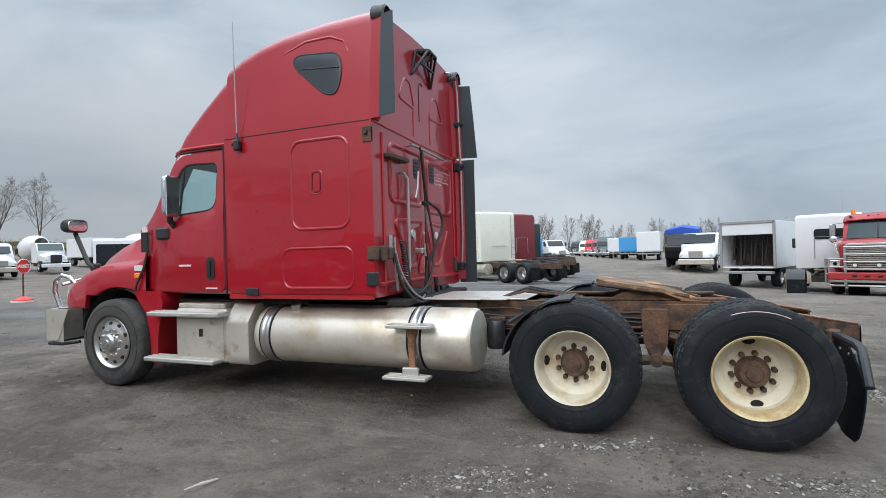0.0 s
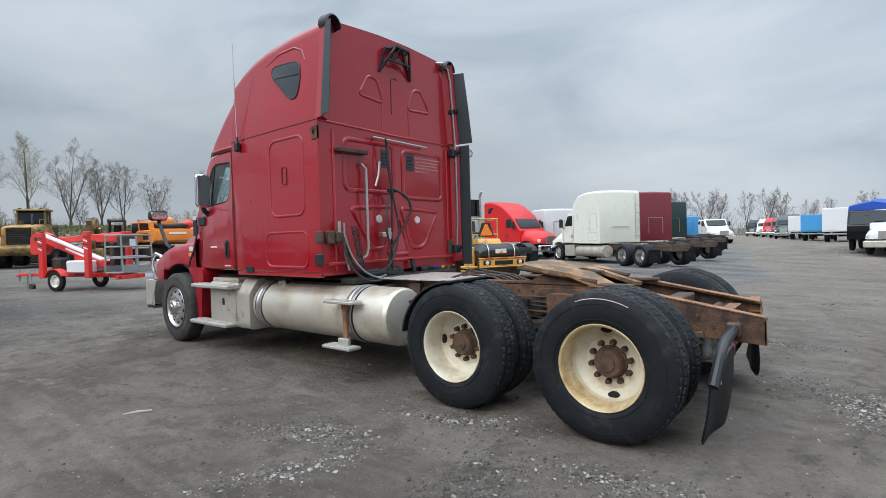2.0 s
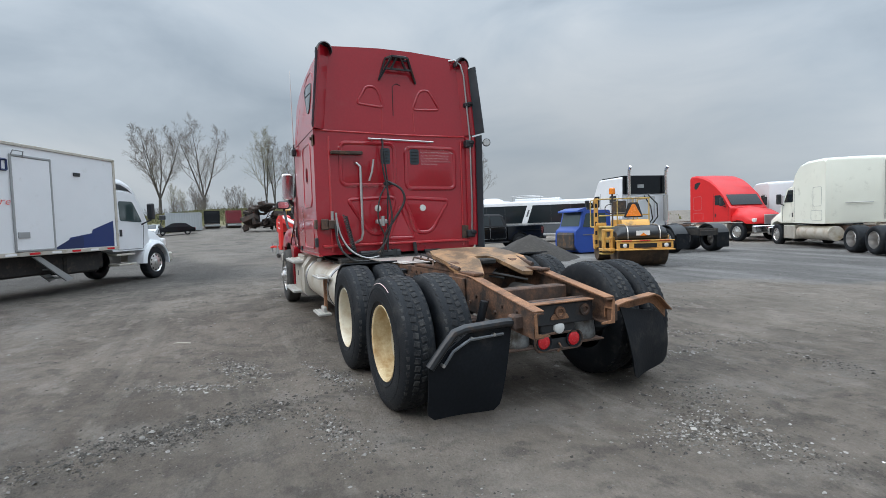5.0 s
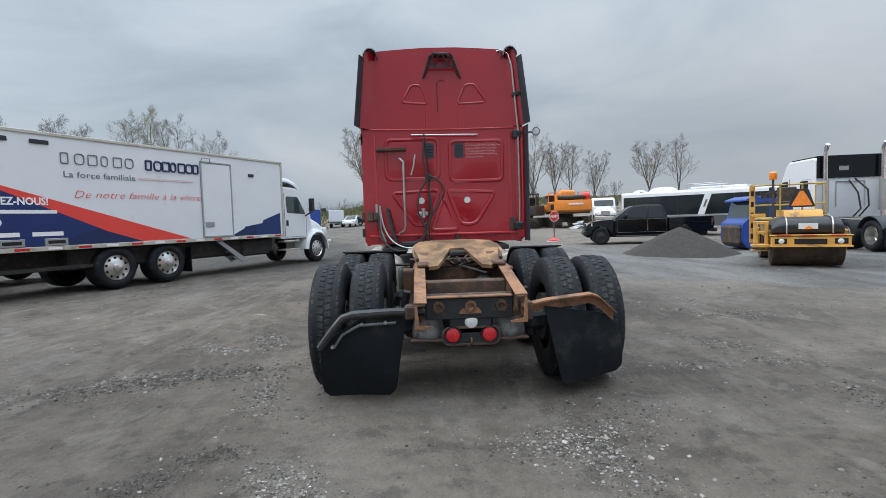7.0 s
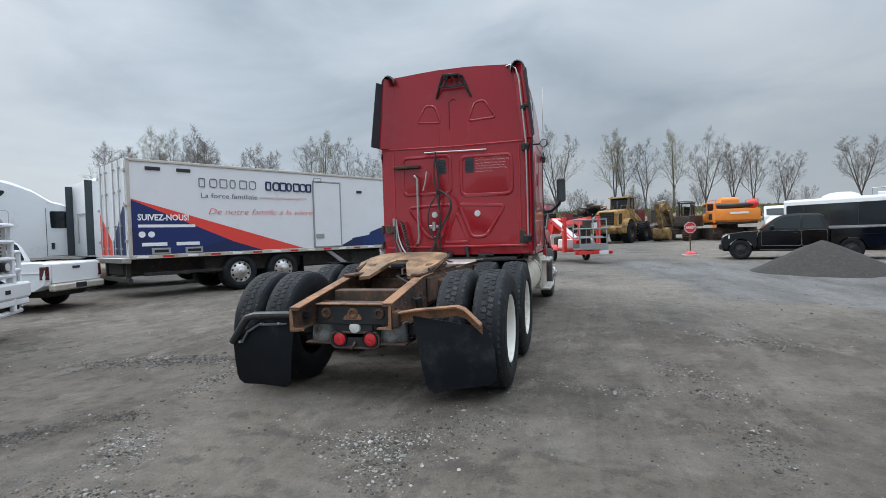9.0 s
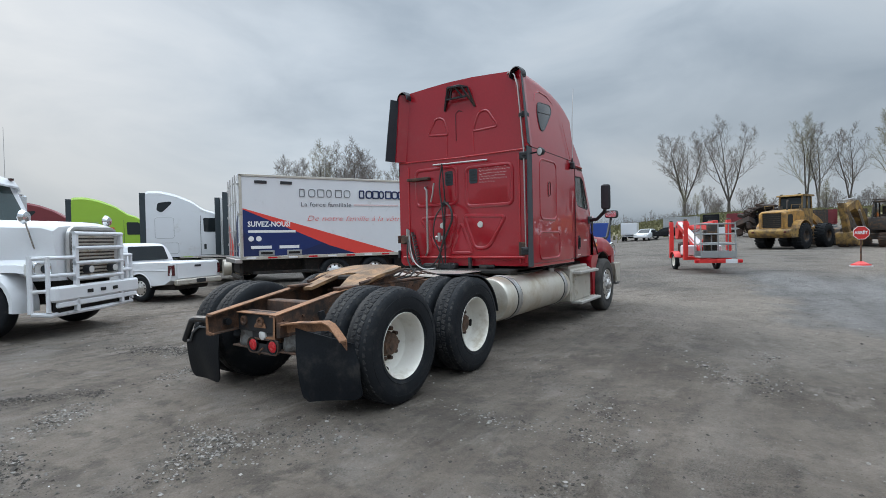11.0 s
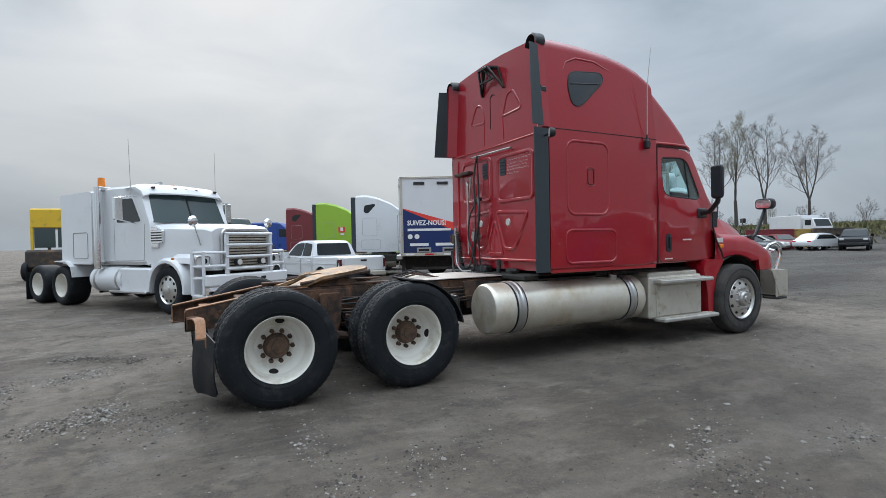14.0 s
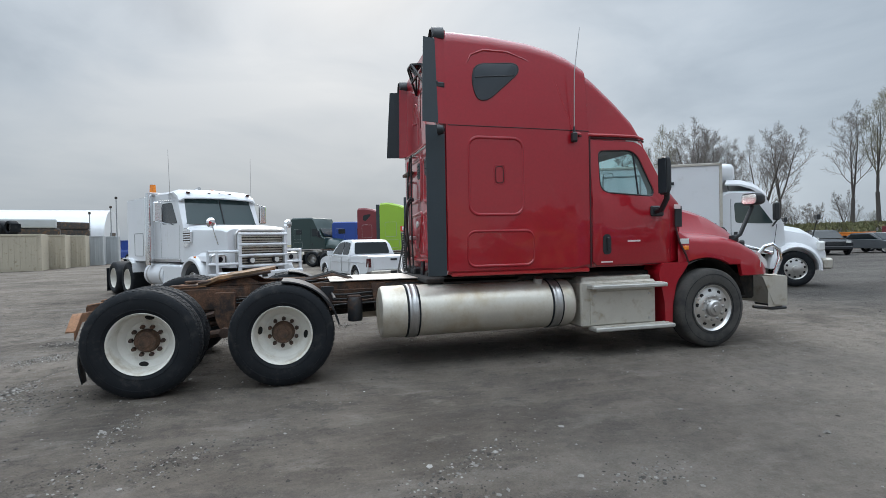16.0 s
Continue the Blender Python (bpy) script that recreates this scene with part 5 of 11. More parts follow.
    part("quarter_guard", Geo().rings([[(AXLES[0] + 0.60 * math.cos(a), s * y, 0.51 + 0.57 * math.sin(a)) for y in (0.70, 1.28)] + [(AXLES[0] + 0.585 * math.cos(a), s * y, 0.51 + 0.555 * math.sin(a)) for y in (1.28, 0.70)] for a in [radians(8 + 82 * k / 10) for k in range(11)]]), BLACK_PLASTIC, truck, "black plastic quarter mudguard")
    part("guard_strut", Geo().cyl((AXLES[0] + 0.55, s * 0.43, 0.86), (AXLES[0] + 0.55, s * 1.2, 0.86), 0.016, seg=8), BLACK_PAINT, truck)
for ax in AXLES:
    part("axle", Geo().cyl((ax, -0.95, 0.51), (ax, 0.95, 0.51), 0.07, seg=14).lathe([(0.0, -0.2), (0.12, -0.18), (0.2, -0.08), (0.22, 0.0), (0.2, 0.08), (0.12, 0.18), (0.0, 0.2)], 20, m=pose(ax, 0, 0.51)), UNDER, truck)
# belly parts not seen, added to block light and darken the ground below
part("gearbox", Geo().lathe([(0.0, -0.55), (0.16, -0.52), (0.24, -0.30), (0.27, 0.10), (0.34, 0.32), (0.34, 0.42), (0.0, 0.44)], 20, m=pose(2.1, 0, 0.66, 0, 0, -90)), UNDER, truck)
part("oil_sump", Geo().box((3.25, 0, 0.52), (1.1, 0.5, 0.30), 0.06), UNDER, truck)
part("exhaust_canister", Geo().cyl((0.25, -0.32, 0.60), (1.55, -0.32, 0.60), 0.20, seg=20).cyl((1.55, -0.32, 0.60), (1.75, -0.25, 0.62), 0.20, 0.08, seg=20), UNDER, truck)
part("reservoir", Geo().cyl((-0.5, 0.30, 0.56), (0.9, 0.30, 0.56), 0.16, seg=18), UNDER, truck)
part("belly_crossmember", Geo().box((0.0, 0, 0.70), (0.16, 0.72, 0.22), 0.02), UNDER, truck)
part("belly_crossmember", Geo().box((1.2, 0, 0.74), (0.16, 0.72, 0.22), 0.02), UNDER, truck)
part("front_axle", Geo().cyl((3.655, -0.95, 0.46), (3.655, 0.95, 0.46), 0.06, seg=10).box((3.655, 0, 0.62), (1.4, 0.9, 0.1), 0.02), UNDER, truck)
part("drive_shaft", Geo().cyl((-1.7, 0, 0.56), (1.8, 0, 0.72), 0.06, seg=12).box((2.2, 0, 0.72), (1.4, 0.6, 0.5), 0.06), UNDER, truck)
for x, z, m_, r in ((-0.7, 0.85, RUST_DARK, 0.0), (-1.35, 0.84, RUST_DARK, 0.0), (-2.5, 0.84, RUST, 0.0), (-3.35, 0.80, RUST_DARK, 0.0)):
    part("cross_member", Geo().box((x, 0, z), (0.14, 0.70, 0.18), 0.01), m_, truck)
part("cross_tube", Geo().cyl((-3.62, -0.36, 0.78), (-3.62, 0.36, 0.78), 0.035, seg=12), RUST_DARK, truck)
part("torque_rod", Geo().tube([(-3.05, 0.20, 0.75), (-3.2, 0.05, 0.74), (-3.35, -0.22, 0.72)], 0.025, 8).cyl((-3.05, 0.2, 0.70), (-3.05, 0.2, 0.80), 0.05), RUST, truck)
for k, (x, y, z) in enumerate(((-1.15, 0.28, 0.8), (-1.1, -0.25, 0.78), (-0.9, 0.1, 0.75), (-2.3, 0.24, 0.82), (-2.9, -0.24, 0.80))):
    part("air_tank", Geo().cyl((x - 0.16, y, z - 0.05), (x + 0.16, y, z - 0.05), 0.11, seg=16), UNDER, truck)
for k in range(6):
    x = -1.2 - 0.25 * k
    part("chassis_hose", Geo().tube([(x, 0.30 - 0.1 * k, 0.97), (x - 0.25, 0.24 - 0.05 * k, 0.93 + 0.03 * (k % 2)), (x - 0.5, 0.30 - 0.11 * k, 0.90)], 0.011, 6), HOSE, truck)

# clutter hung on the rails: canister, brackets, lines and rivets
random.seed(9)
for s in (1, -1):
    can = part("air_dryer", Geo().lathe([(0.0, 0.0), (0.085, 0.0), (0.09, 0.03), (0.09, 0.24), (0.07, 0.28), (0.0, 0.285)], 20, m=pose(-1.02, s * 0.60, 0.52, 90, 0, 0)), BLACK_PAINT, truck, "black canister bolted to the rail")
    part("dryer_bracket", Geo().box((-1.02, s * 0.50, 0.80), (0.16, 0.14, 0.05), 0.01), RUST_DARK, can)
    part("rail_bracket", Geo().prism(rpoly([(-0.80, 0.96), (-0.62, 0.96), (-0.66, 0.62), (-0.76, 0.62)], 0.02), s * 0.44, s * 0.50), RUST_DARK, truck)
    part("rail_bracket", Geo().prism(rpoly([(-1.42, 0.94), (-1.26, 0.94), (-1.30, 0.70), (-1.38, 0.70)], 0.02), s * 0.44, s * 0.52), BLACK_PAINT, truck)
    for k in range(5):
        z = 0.93 - 0.045 * k
        pts = [(0.4 - 0.5 * j, s * (0.455 + 0.02 * (j % 2) + 0.012 * k), z + random.uniform(-0.03, 0.02) - 0.01 * j) for j in range(7)]
        part("air_line", Geo().tube(pts, 0.009 + 0.003 * (k % 2), 6), HOSE if k % 3 else RUST_DARK, truck)
    for k in range(26):
        x = -0.75 - 0.075 * k
        part("rivet", Geo().cyl((x, s * 0.43, 0.93 if k % 2 else 0.76), (x, s * 0.442, 0.93 if k % 2 else 0.76), 0.012, seg=6), RUST_DARK, truck)
    part("axle_clamp", Geo().box((-1.84, s * 0.50, 0.55), (0.22, 0.16, 0.20), 0.02), RUST_DARK, truck)
    part("axle_clamp", Geo().box((-3.165, s * 0.50, 0.55), (0.22, 0.16, 0.20), 0.02), RUST_DARK, truck)
    part("shock_absorber", Geo().tube([(-2.15, s * 0.50, 0.86), (-2.08, s * 0.58, 0.42)], 0.035, 10), BLACK_PAINT, truck)
    part("shock_absorber", Geo().tube([(-3.45, s * 0.50, 0.82), (-3.38, s * 0.58, 0.40)], 0.035, 10), BLACK_PAINT, truck)
for k in range(5):
    y = -0.2 + 0.1 * k
    part("looped_line", Geo().tube([(-1.0, y, 1.0), (-1.25, y + 0.08, 1.06 + 0.03 * (k % 2)), (-1.55, y - 0.05, 1.02), (-1.8, y + 0.06, 0.97), (-1.95, y, 0.90)], 0.012, 6), HOSE if k % 2 else RUST_DARK, truck)

# deck plate behind the cab
part("deck_plate", Geo().box((-0.62, 0.05, 1.0), (1.0, 1.02, 0.012), 0.004).box((-1.18, 0.0, 0.995), (0.25, 0.9, 0.01), 0.003), DECK, truck, "scuffed aluminium deck plate")
part("cab_mount", Geo().box((-0.02, 0.42, 1.0), (0.12, 0.14, 0.16), 0.02).box((-0.02, -0.42, 1.0), (0.12, 0.14, 0.16), 0.02).tube([(-0.04, -0.35, 1.06), (-0.04, -0.6, 1.06)], 0.03, 8).box((0.5, 0, 0.98), (1.0, 1.9, 0.1), 0.02), UNDER, truck)
part("shock", Geo().cyl((-0.08, -0.20, 0.98), (-0.06, -0.18, 1.2), 0.03, seg=10).cyl((-0.08, -0.20, 0.95), (-0.08, -0.20, 1.0), 0.04, seg=10), BLACK_PAINT, truck)


# fifth wheel: a greasy plate with a V throat, tipped back
def fifth_wheel():
    g = Geo()
    half = [(0.46, 0.0), (0.45, 0.22), (0.36, 0.40), (0.14, 0.46), (-0.15, 0.46), (-0.42, 0.41), (-0.56, 0.30), (-0.52, 0.21), (-0.22, 0.10), (-0.05, 0.075)]
    top = [(x, y) for x, y in half] + [(x, -y) for x, y in half[:0:-1]]
    n = len(half)
    m = pose(-2.42, 0, 1.125, 0, -8, 0)
    quads = []
    rim = lambda t: [(x, y, t - (0.07 if x < -0.35 else 0.0)) for x, y in top]
    a, b = rim(0.0), rim(-0.035)
    v = a + b
    k = len(top)
    faces = [(i, (i + 1) % k, k + (i + 1) % k, k + i) for i in range(k)]
    for side in (0, 1):
        idx = [i if side == 0 else (k - i) % k for i in range(n)]
        for base in (0, k):
            for i, j in ((0, 9), (1, 8), (2, 7), (3, 6)):
                if i < 3:
                    faces.append(tuple(base + idx[q] for q in (i, i + 1, j - 1, j)))
            faces.append(tuple(base + idx[q] for q in (3, 4, 5, 6)))
    faces.append((0, 9, k - 9))
    faces.append((k, k + 9, k + k - 9))
    g.add(v, faces, m)
    p = part("fifth_wheel", g, GREASE, truck, "greasy rust-streaked fifth wheel plate")
    part("throat_jaw", Geo().box((-2.50, 0, 1.07), (0.30, 0.16, 0.05), 0.015), UNDER, p)
    for s in (1, -1):
        part("plate_bracket", Geo().prism(rpoly([(-2.75, 0.97), (-2.05, 0.97), (-2.25, 1.08), (-2.55, 1.08)], 0.03), s * 0.30, s * 0.40), RUST, p)
        part("plate_skirt", Geo().tube([(-2.0, s * 0.40, 1.14), (-2.4, s * 0.45, 1.09), (-2.8, s * 0.41, 1.03)], 0.02, 6), RUST_DARK, p)
        part("slide_rail", Geo().box((-2.35, s * 0.36, 1.0), (1.5, 0.10, 0.025), 0.006), RUST, p)


fifth_wheel()

# rear cross member, lamps, air springs, mud flaps
rear = part("rear_cross_member", Geo().box((-3.74, 0, 0.71), (0.05, 0.70, 0.17), 0.008).box((-3.72, 0, 0.80), (0.10, 0.70, 0.02), 0.005), BLACK_PAINT, truck)
part("rust_edge", Geo().box((-3.745, 0, 0.805), (0.09, 0.68, 0.012), 0.003), RUST_LIGHT, rear)
for y in (0.245, -0.01, -0.255):
    part("grommet", Geo().lathe([(0.0, 0.0), (0.022, 0.0), (0.028, 0.012), (0.046, 0.012), (0.05, 0.0), (0.05, -0.02)], 16, m=pose(-3.772, y, 0.725 if y else 0.70, 0, 0, 90)), RUST, rear)
part("rust_stain_plate", Geo().prism(rpoly([(-0.10, 0.67), (0.09, 0.67), (0.06, 0.715), (-0.07, 0.72)], 0.02), -3.768, -3.776, "x"), RUST_LIGHT, rear)
tail = part("lamp_plate", Geo().rings([[(-3.725, y, z) for y, z in rrect(-0.245, 0.415, 0.225, 0.56, 0.06)], [(-3.745, y, z) for y, z in rrect(-0.24, 0.42, 0.22, 0.555, 0.06)]]).box((-3.73, -0.01, 0.585), (0.03, 0.34, 0.16), 0.01), BLACK_PAINT, truck)
part("plate_lip", Geo().tube([(-3.75, y, z) for y, z in rrect(-0.24, 0.42, 0.22, 0.555, 0.06)], 0.011, 6, closed=True), RUST_DARK, tail)
for y in (0.137, -0.156):
    lamp = part("tail_lamp", Geo().lathe([(0.0, -0.02), (0.07, -0.02), (0.075, 0.0), (0.072, 0.014), (0.060, 0.010)], 24, m=pose(-3.748, y, 0.495, 0, 0, 90)), BLACK_RUBBER, tail)
    part("lens", Geo().lathe([(0.0, 0.012), (0.03, 0.011), (0.054, 0.005), (0.060, -0.004), (0.0, -0.004)], 22, m=pose(-3.752, y, 0.495, 0, 0, 90)), RED_LENS, lamp, "round red tail lens")
part("reversing_lamp", Geo().lathe([(0.0, 0.014), (0.03, 0.012), (0.048, 0.005), (0.054, -0.01), (0.0, -0.01)], 20, m=pose(-3.755, -0.012, 0.598, 0, 0, 90)), WHITE_LENS, tail, "round white reversing lamp")
part("chain_hook", Geo().tube([(-3.75, -0.01, 0.47), (-3.79, -0.01, 0.44), (-3.77, 0.02, 0.41)], 0.010, 6), RUST, tail)
AIR_CAN = mat("grey_air_spring_can", (0.20, 0.205, 0.205), 0.45, 0.4, 0.2, 6, 0.1, 60, dirt=(0.07, 0.06, 0.05), dirt_at=0.58, dirt_scale=8)
for s in (1, -1):
    part("air_spring", Geo().lathe([(0.0, 0.0), (0.125, 0.0), (0.135, 0.02), (0.132, 0.06), (0.122, 0.13), (0.128, 0.17), (0.0, 0.18)], 24, m=pose(-3.60, s * 0.335, 0.46, 90, 0, 0)), AIR_CAN, truck, "dull grey air spring can under the rail")
    part("spring_plate", Geo().box((-3.60, s * 0.335, 0.455), (0.30, 0.28, 0.016), 0.004), RUST_DARK, truck)
    part("rail_end_plate", Geo().prism(rpoly([(s * 0.30, 0.62), (s * 0.43, 0.62), (s * 0.43, 0.79 if s > 0 else 0.81), (s * 0.41, 0.80 if s > 0 else 0.82), (s * 0.40, 0.645), (s * 0.30, 0.635)], 0.006, 2), -4.063 if s > 0 else -3.933, -4.05 if s > 0 else -3.92, "x"), RUST_LIGHT, truck)


def flap_sheet(inner, outer, cut, seed):
    """A hanging rubber sheet between an inner and an outer edge, each given as (x, y, z) at its top and foot; cut: how far the upper outer corner is cut off."""
    rows = []
    (i0, i1), (o0, o1) = [[Vector(p) for p in e] for e in (inner, outer)]
    for k in range(17):
        u = k / 16
        low = max(0.0, (u - 0.86) / 0.14)
        tuck = 0.10 * (1 - math.sqrt(max(0.0, 1 - low * low)))
        a, b = i0.lerp(i1, u), o0.lerp(o1, u)
        reach = 1.0 - tuck - cut * max(0.0, 1 - u / 0.36)
        row = []
        for j in range(13):
            v = tuck * 0.8 + (reach - tuck * 0.8) * j / 12
            p = a.lerp(b, v)
            belly = -0.022 * math.sin(math.pi * u) + 0.010 * math.sin(7 * v + 3 * u + seed) * u
            row.append(p + Vector((belly + 0.03 * u * u, 0, 0)))
        rows.append([tuple(p) for p in row] + [(p.x + 0.012, p.y, p.z) for p in row[::-1]])
    return Geo().rings(rows)


lf = part("mud_flap", flap_sheet(((-3.86, 0.50, 0.70), (-3.845, 0.60, 0.062)), ((-3.845, 1.165, 0.70), (-3.80, 1.17, 0.058)), 0.52, 1.0), FLAP, truck, "black rubber mud flap on a bent black bar")
part("flap_bar", Geo().tube([(-3.86, 0.36, 0.715), (-3.875, 0.60, 0.722), (-3.88, 0.90, 0.712), (-3.88, 0.98, 0.69), (-3.87, 1.05, 0.61), (-3.855, 1.165, 0.46)], 0.034, 10), BLACK_PAINT, lf)
part("bar_socket", Geo().box((-3.86, 0.46, 0.715), (0.10, 0.10, 0.11), 0.015), RUST_DARK, lf)
for y, z in ((0.66, 0.645), (0.84, 0.635), (1.07, 0.47)):
    part("bolt", Geo().cyl((-3.84, y, z), (-3.885, y, z), 0.013, seg=8), STEEL, lf)
part("hanger_strip", Geo().tube([(-3.872, 0.58, 0.64), (-3.878, 0.86, 0.63), (-3.872, 0.99, 0.56), (-3.862, 1.06, 0.46)], 0.012, 6), GREY_STRIP, lf)
rf = part("mud_flap", flap_sheet(((-3.83, -0.58, 0.72), (-3.885, -0.71, 0.085)), ((-3.69, -1.23, 0.60), (-3.715, -1.25, 0.15)), 0.10, 2.4), FLAP, truck, "black rubber mud flap on a rusty bracket, twisted towards the wheel")
part("flap_bracket", Geo().rings([[(x, -y, z + 0.045), (x - 0.085, -y, z + 0.04), (x - 0.085, -y, z + 0.028), (x - 0.012, -y, z + 0.03), (x - 0.012, -y, z - 0.045), (x, -y, z - 0.045)] for x, y, z in ((-3.84, 0.40, 0.705), (-3.80, 0.60, 0.735), (-3.775, 0.955, 0.765), (-3.765, 1.02, 0.74), (-3.765, 1.15, 0.615))]), RUST_LIGHT, rf, "bent rusty angle bracket")
part("bracket_foot", Geo().box((-3.86, -0.45, 0.70), (0.12, 0.05, 0.14), 0.01), RUST, rf)

# ---- tanks, boxes and steps ----
def fuel_tank(x0, x1, s, bands):
    y, z, r = s * 0.885, 0.645, 0.305
    prof = [(0.0, 0.0), (r * 0.80, 0.002), (r * 0.93, 0.012), (r * 0.985, 0.035), (r, 0.07), (r, x1 - x0 - 0.07), (r * 0.985, x1 - x0 - 0.035), (r * 0.93, x1 - x0 - 0.012), (r * 0.80, x1 - x0 - 0.002), (0.0, x1 - x0)]
    t = part("fuel_tank", Geo().lathe(prof, 44, m=pose(x0, y, z, 0, 0, -90)), TANK, truck, "dull weathered aluminium fuel tank")
    for bx in bands:
        part("tank_strap", Geo().lathe([(r + 0.002, -0.058), (r + 0.012, -0.052), (r + 0.014, -0.03), (r + 0.007, -0.02), (r + 0.007, 0.02), (r + 0.014, 0.03), (r + 0.012, 0.052), (r + 0.002, 0.058)], 44, m=pose(bx, y, z, 0, 0, -90)), STEEL, t)
        part("strap_pad", Geo().lathe([(r + 0.001, -0.078), (r + 0.006, -0.074), (r + 0.006, 0.074), (r + 0.001, 0.078)], 44, m=pose(bx, y, z, 0, 0, -90)), BLACK_RUBBER, t)
        part("tank_bracket", Geo().box((bx, s * 0.56, 0.66), (0.10, 0.25, 0.55), 0.02), UNDER, t)
    part("filler_cap", Geo().cyl((x1 - 0.45, y + s * 0.10, z + r - 0.03), (x1 - 0.45, y + s * 0.12, z + r + 0.035), 0.06, seg=20), STEEL, t)
    return t


lt = fuel_tank(-0.94, 1.55, 1, (1.38, -0.37))
rt = fuel_tank(-0.77, 1.68, -1, (1.42, -0.40))
part("seam_weld", Geo().lathe([(0.3055, -0.004), (0.3085, 0.0), (0.3055, 0.004)], 44, m=pose(1.30, 0.885, 0.645, 0, 0, -90)), TANK_PLATE, lt)
ts = part("tank_step", Geo().box((-0.37, 1.26, 0.815), (0.44, 0.17, 0.03), 0.006), STEP, truck, "aluminium step on the tank")
part("step_post", Geo().prism(rpoly([(-0.43, 0.80), (-0.31, 0.80), (-0.34, 0.66), (-0.34, 0.36), (-0.40, 0.36), (-0.40, 0.66)], 0.02), 1.20, 1.235), RUST_LIGHT, ts)
part("lower_tread", Geo().box((-0.33, 1.26, 0.335), (0.44, 0.17, 0.03), 0.006).box((-0.36, 1.24, 0.385), (0.16, 0.05, 0.08), 0.01), STEP, ts)
for z, x in ((0.834, -0.37), (0.354, -0.33)):
    for k in range(3):
        part("tread_bar", Geo().box((x, 1.21 + 0.05 * k, z), (0.42, 0.014, 0.008), 0.002), TANK_PLATE, ts)

# left side: battery box with two steps and a tread-plate cover
lb = part("step_box", Geo().box((2.30, 0.92, 0.63), (0.76, 0.52, 0.60), 0.025).box((2.34, 0.90, 0.955), (0.70, 0.46, 0.06), 0.02), TANK_PLATE, truck, "grimy aluminium battery box")
part("latch", Geo().box((2.28, 1.186, 0.66), (0.06, 0.02, 0.09), 0.008), BLACK_PLASTIC, lb)
part("box_lid", Geo().box((2.30, 1.184, 0.60), (0.70, 0.012, 0.44), 0.004), TANK_PLATE, lb)
part("tread_cover", Geo().prism(rpoly([(0.60, 0.32), (1.16, 0.32), (1.19, 0.40), (1.19, 0.80), (1.05, 0.985), (0.60, 0.985)], 0.03), 1.60, 1.91, "x"), TANK_PLATE, truck, "aluminium tread-plate cover")
for z, x0, x1, w in ((0.875, 1.90, 2.98, 0.20), (0.355, 1.98, 3.03, 0.22)):
    st = part("cab_step", Geo().box(((x0 + x1) / 2, 1.22, z), (x1 - x0, w, 0.05), 0.012), STEP, truck, "grey aluminium cab step")
    for k in range(3):
        part("tread_bar", Geo().box(((x0 + x1) / 2, 1.16 + 0.055 * k, z + 0.028), (x1 - x0 - 0.04, 0.016, 0.010), 0.003), TANK_PLATE, st)
# right side
rb = part("step_box", Geo().box((2.29, -0.92, 0.63), (1.10, 0.50, 0.58), 0.025).box((2.29, -0.90, 0.94), (1.02, 0.44, 0.07), 0.02), TANK_PLATE, truck, "pale aluminium tool box")
part("box_lid", Geo().box((2.32, -1.176, 0.58), (0.92, 0.014, 0.42), 0.005), TANK_PLATE, rb)
for x in (1.92, 2.72):
    for z in (0.42, 0.74):
        part("bolt", Geo().cyl((x, -1.182, z), (x, -1.192, z), 0.016, seg=8), STEEL, rb)
for z, x0, x1, w in ((0.855, 1.82, 2.92, 0.18), (0.325, 1.86, 3.02, 0.20)):
    st = part("cab_step", Geo().box(((x0 + x1) / 2, -1.22, z), (x1 - x0, w, 0.05), 0.012), STEP, truck, "grey aluminium cab step")
    for k in range(3):
        part("tread_bar", Geo().box(((x0 + x1) / 2, -1.16 - 0.05 * k, z + 0.028), (x1 - x0 - 0.04, 0.016, 0.010), 0.003), TANK_PLATE, st)
# dark slab across the gap under the cab, standing in for its shade
part("gap_shade", Geo().box((1.4, 0, 0.99), (3.2, 1.9, 0.06), 0.02), UNDER, truck)

# ---- paints of the other vehicles ----
WHITE = mat("white_truck_paint", (0.71, 0.725, 0.745), 0.35, 0, 0.05, 1.5, 0.02, 30, dirt=(0.50, 0.49, 0.46), dirt_at=0.70, dirt_scale=2, coat=0.3)
IVORY = mat("ivory_truck_paint", (0.79, 0.80, 0.70), 0.4, 0, 0.07, 1.2, 0.02, 30, dirt=(0.5, 0.5, 0.42), dirt_at=0.68, dirt_scale=2, coat=0.2)
MAROON = mat("maroon_paint", (0.19, 0.022, 0.03), 0.42, 0, 0.12, 1.5, 0.02, 30, coat=0.2)
GREEN = mat("lime_paint", (0.30, 0.50, 0.035), 0.38, 0, 0.08, 1.5, 0.02, 30, coat=0.3)
DK_GREEN = mat("dark_green_paint", (0.016, 0.04, 0.038), 0.4, 0, 0.12, 1.5, 0.02, 30, coat=0.2)
BLUE = mat("blue_paint", (0.015, 0.06, 0.30), 0.4, 0, 0.12, 1.5, 0.02, 30, coat=0.3)
SKY_BLUE = mat("sky_blue_paint", (0.05, 0.30, 0.62), 0.45, 0, 0.1, 1.5, 0.02, 30)
SCARLET = mat("scarlet_paint", (0.58, 0.016, 0.018), 0.42, 0, 0.1, 1.5, 0.02, 30, coat=0.15, spec=0.3)
BLACK_CAR = mat("black_car_paint", (0.004, 0.005, 0.007), 0.10, 0, 0.2, 1.5, 0.0, 30, coat=0.0, spec=0.3)
GREY_CAR = mat("grey_car_paint", (0.12, 0.13, 0.14), 0.3, 0.3, 0.1, 1.5, 0.0, 30, coat=0.4)
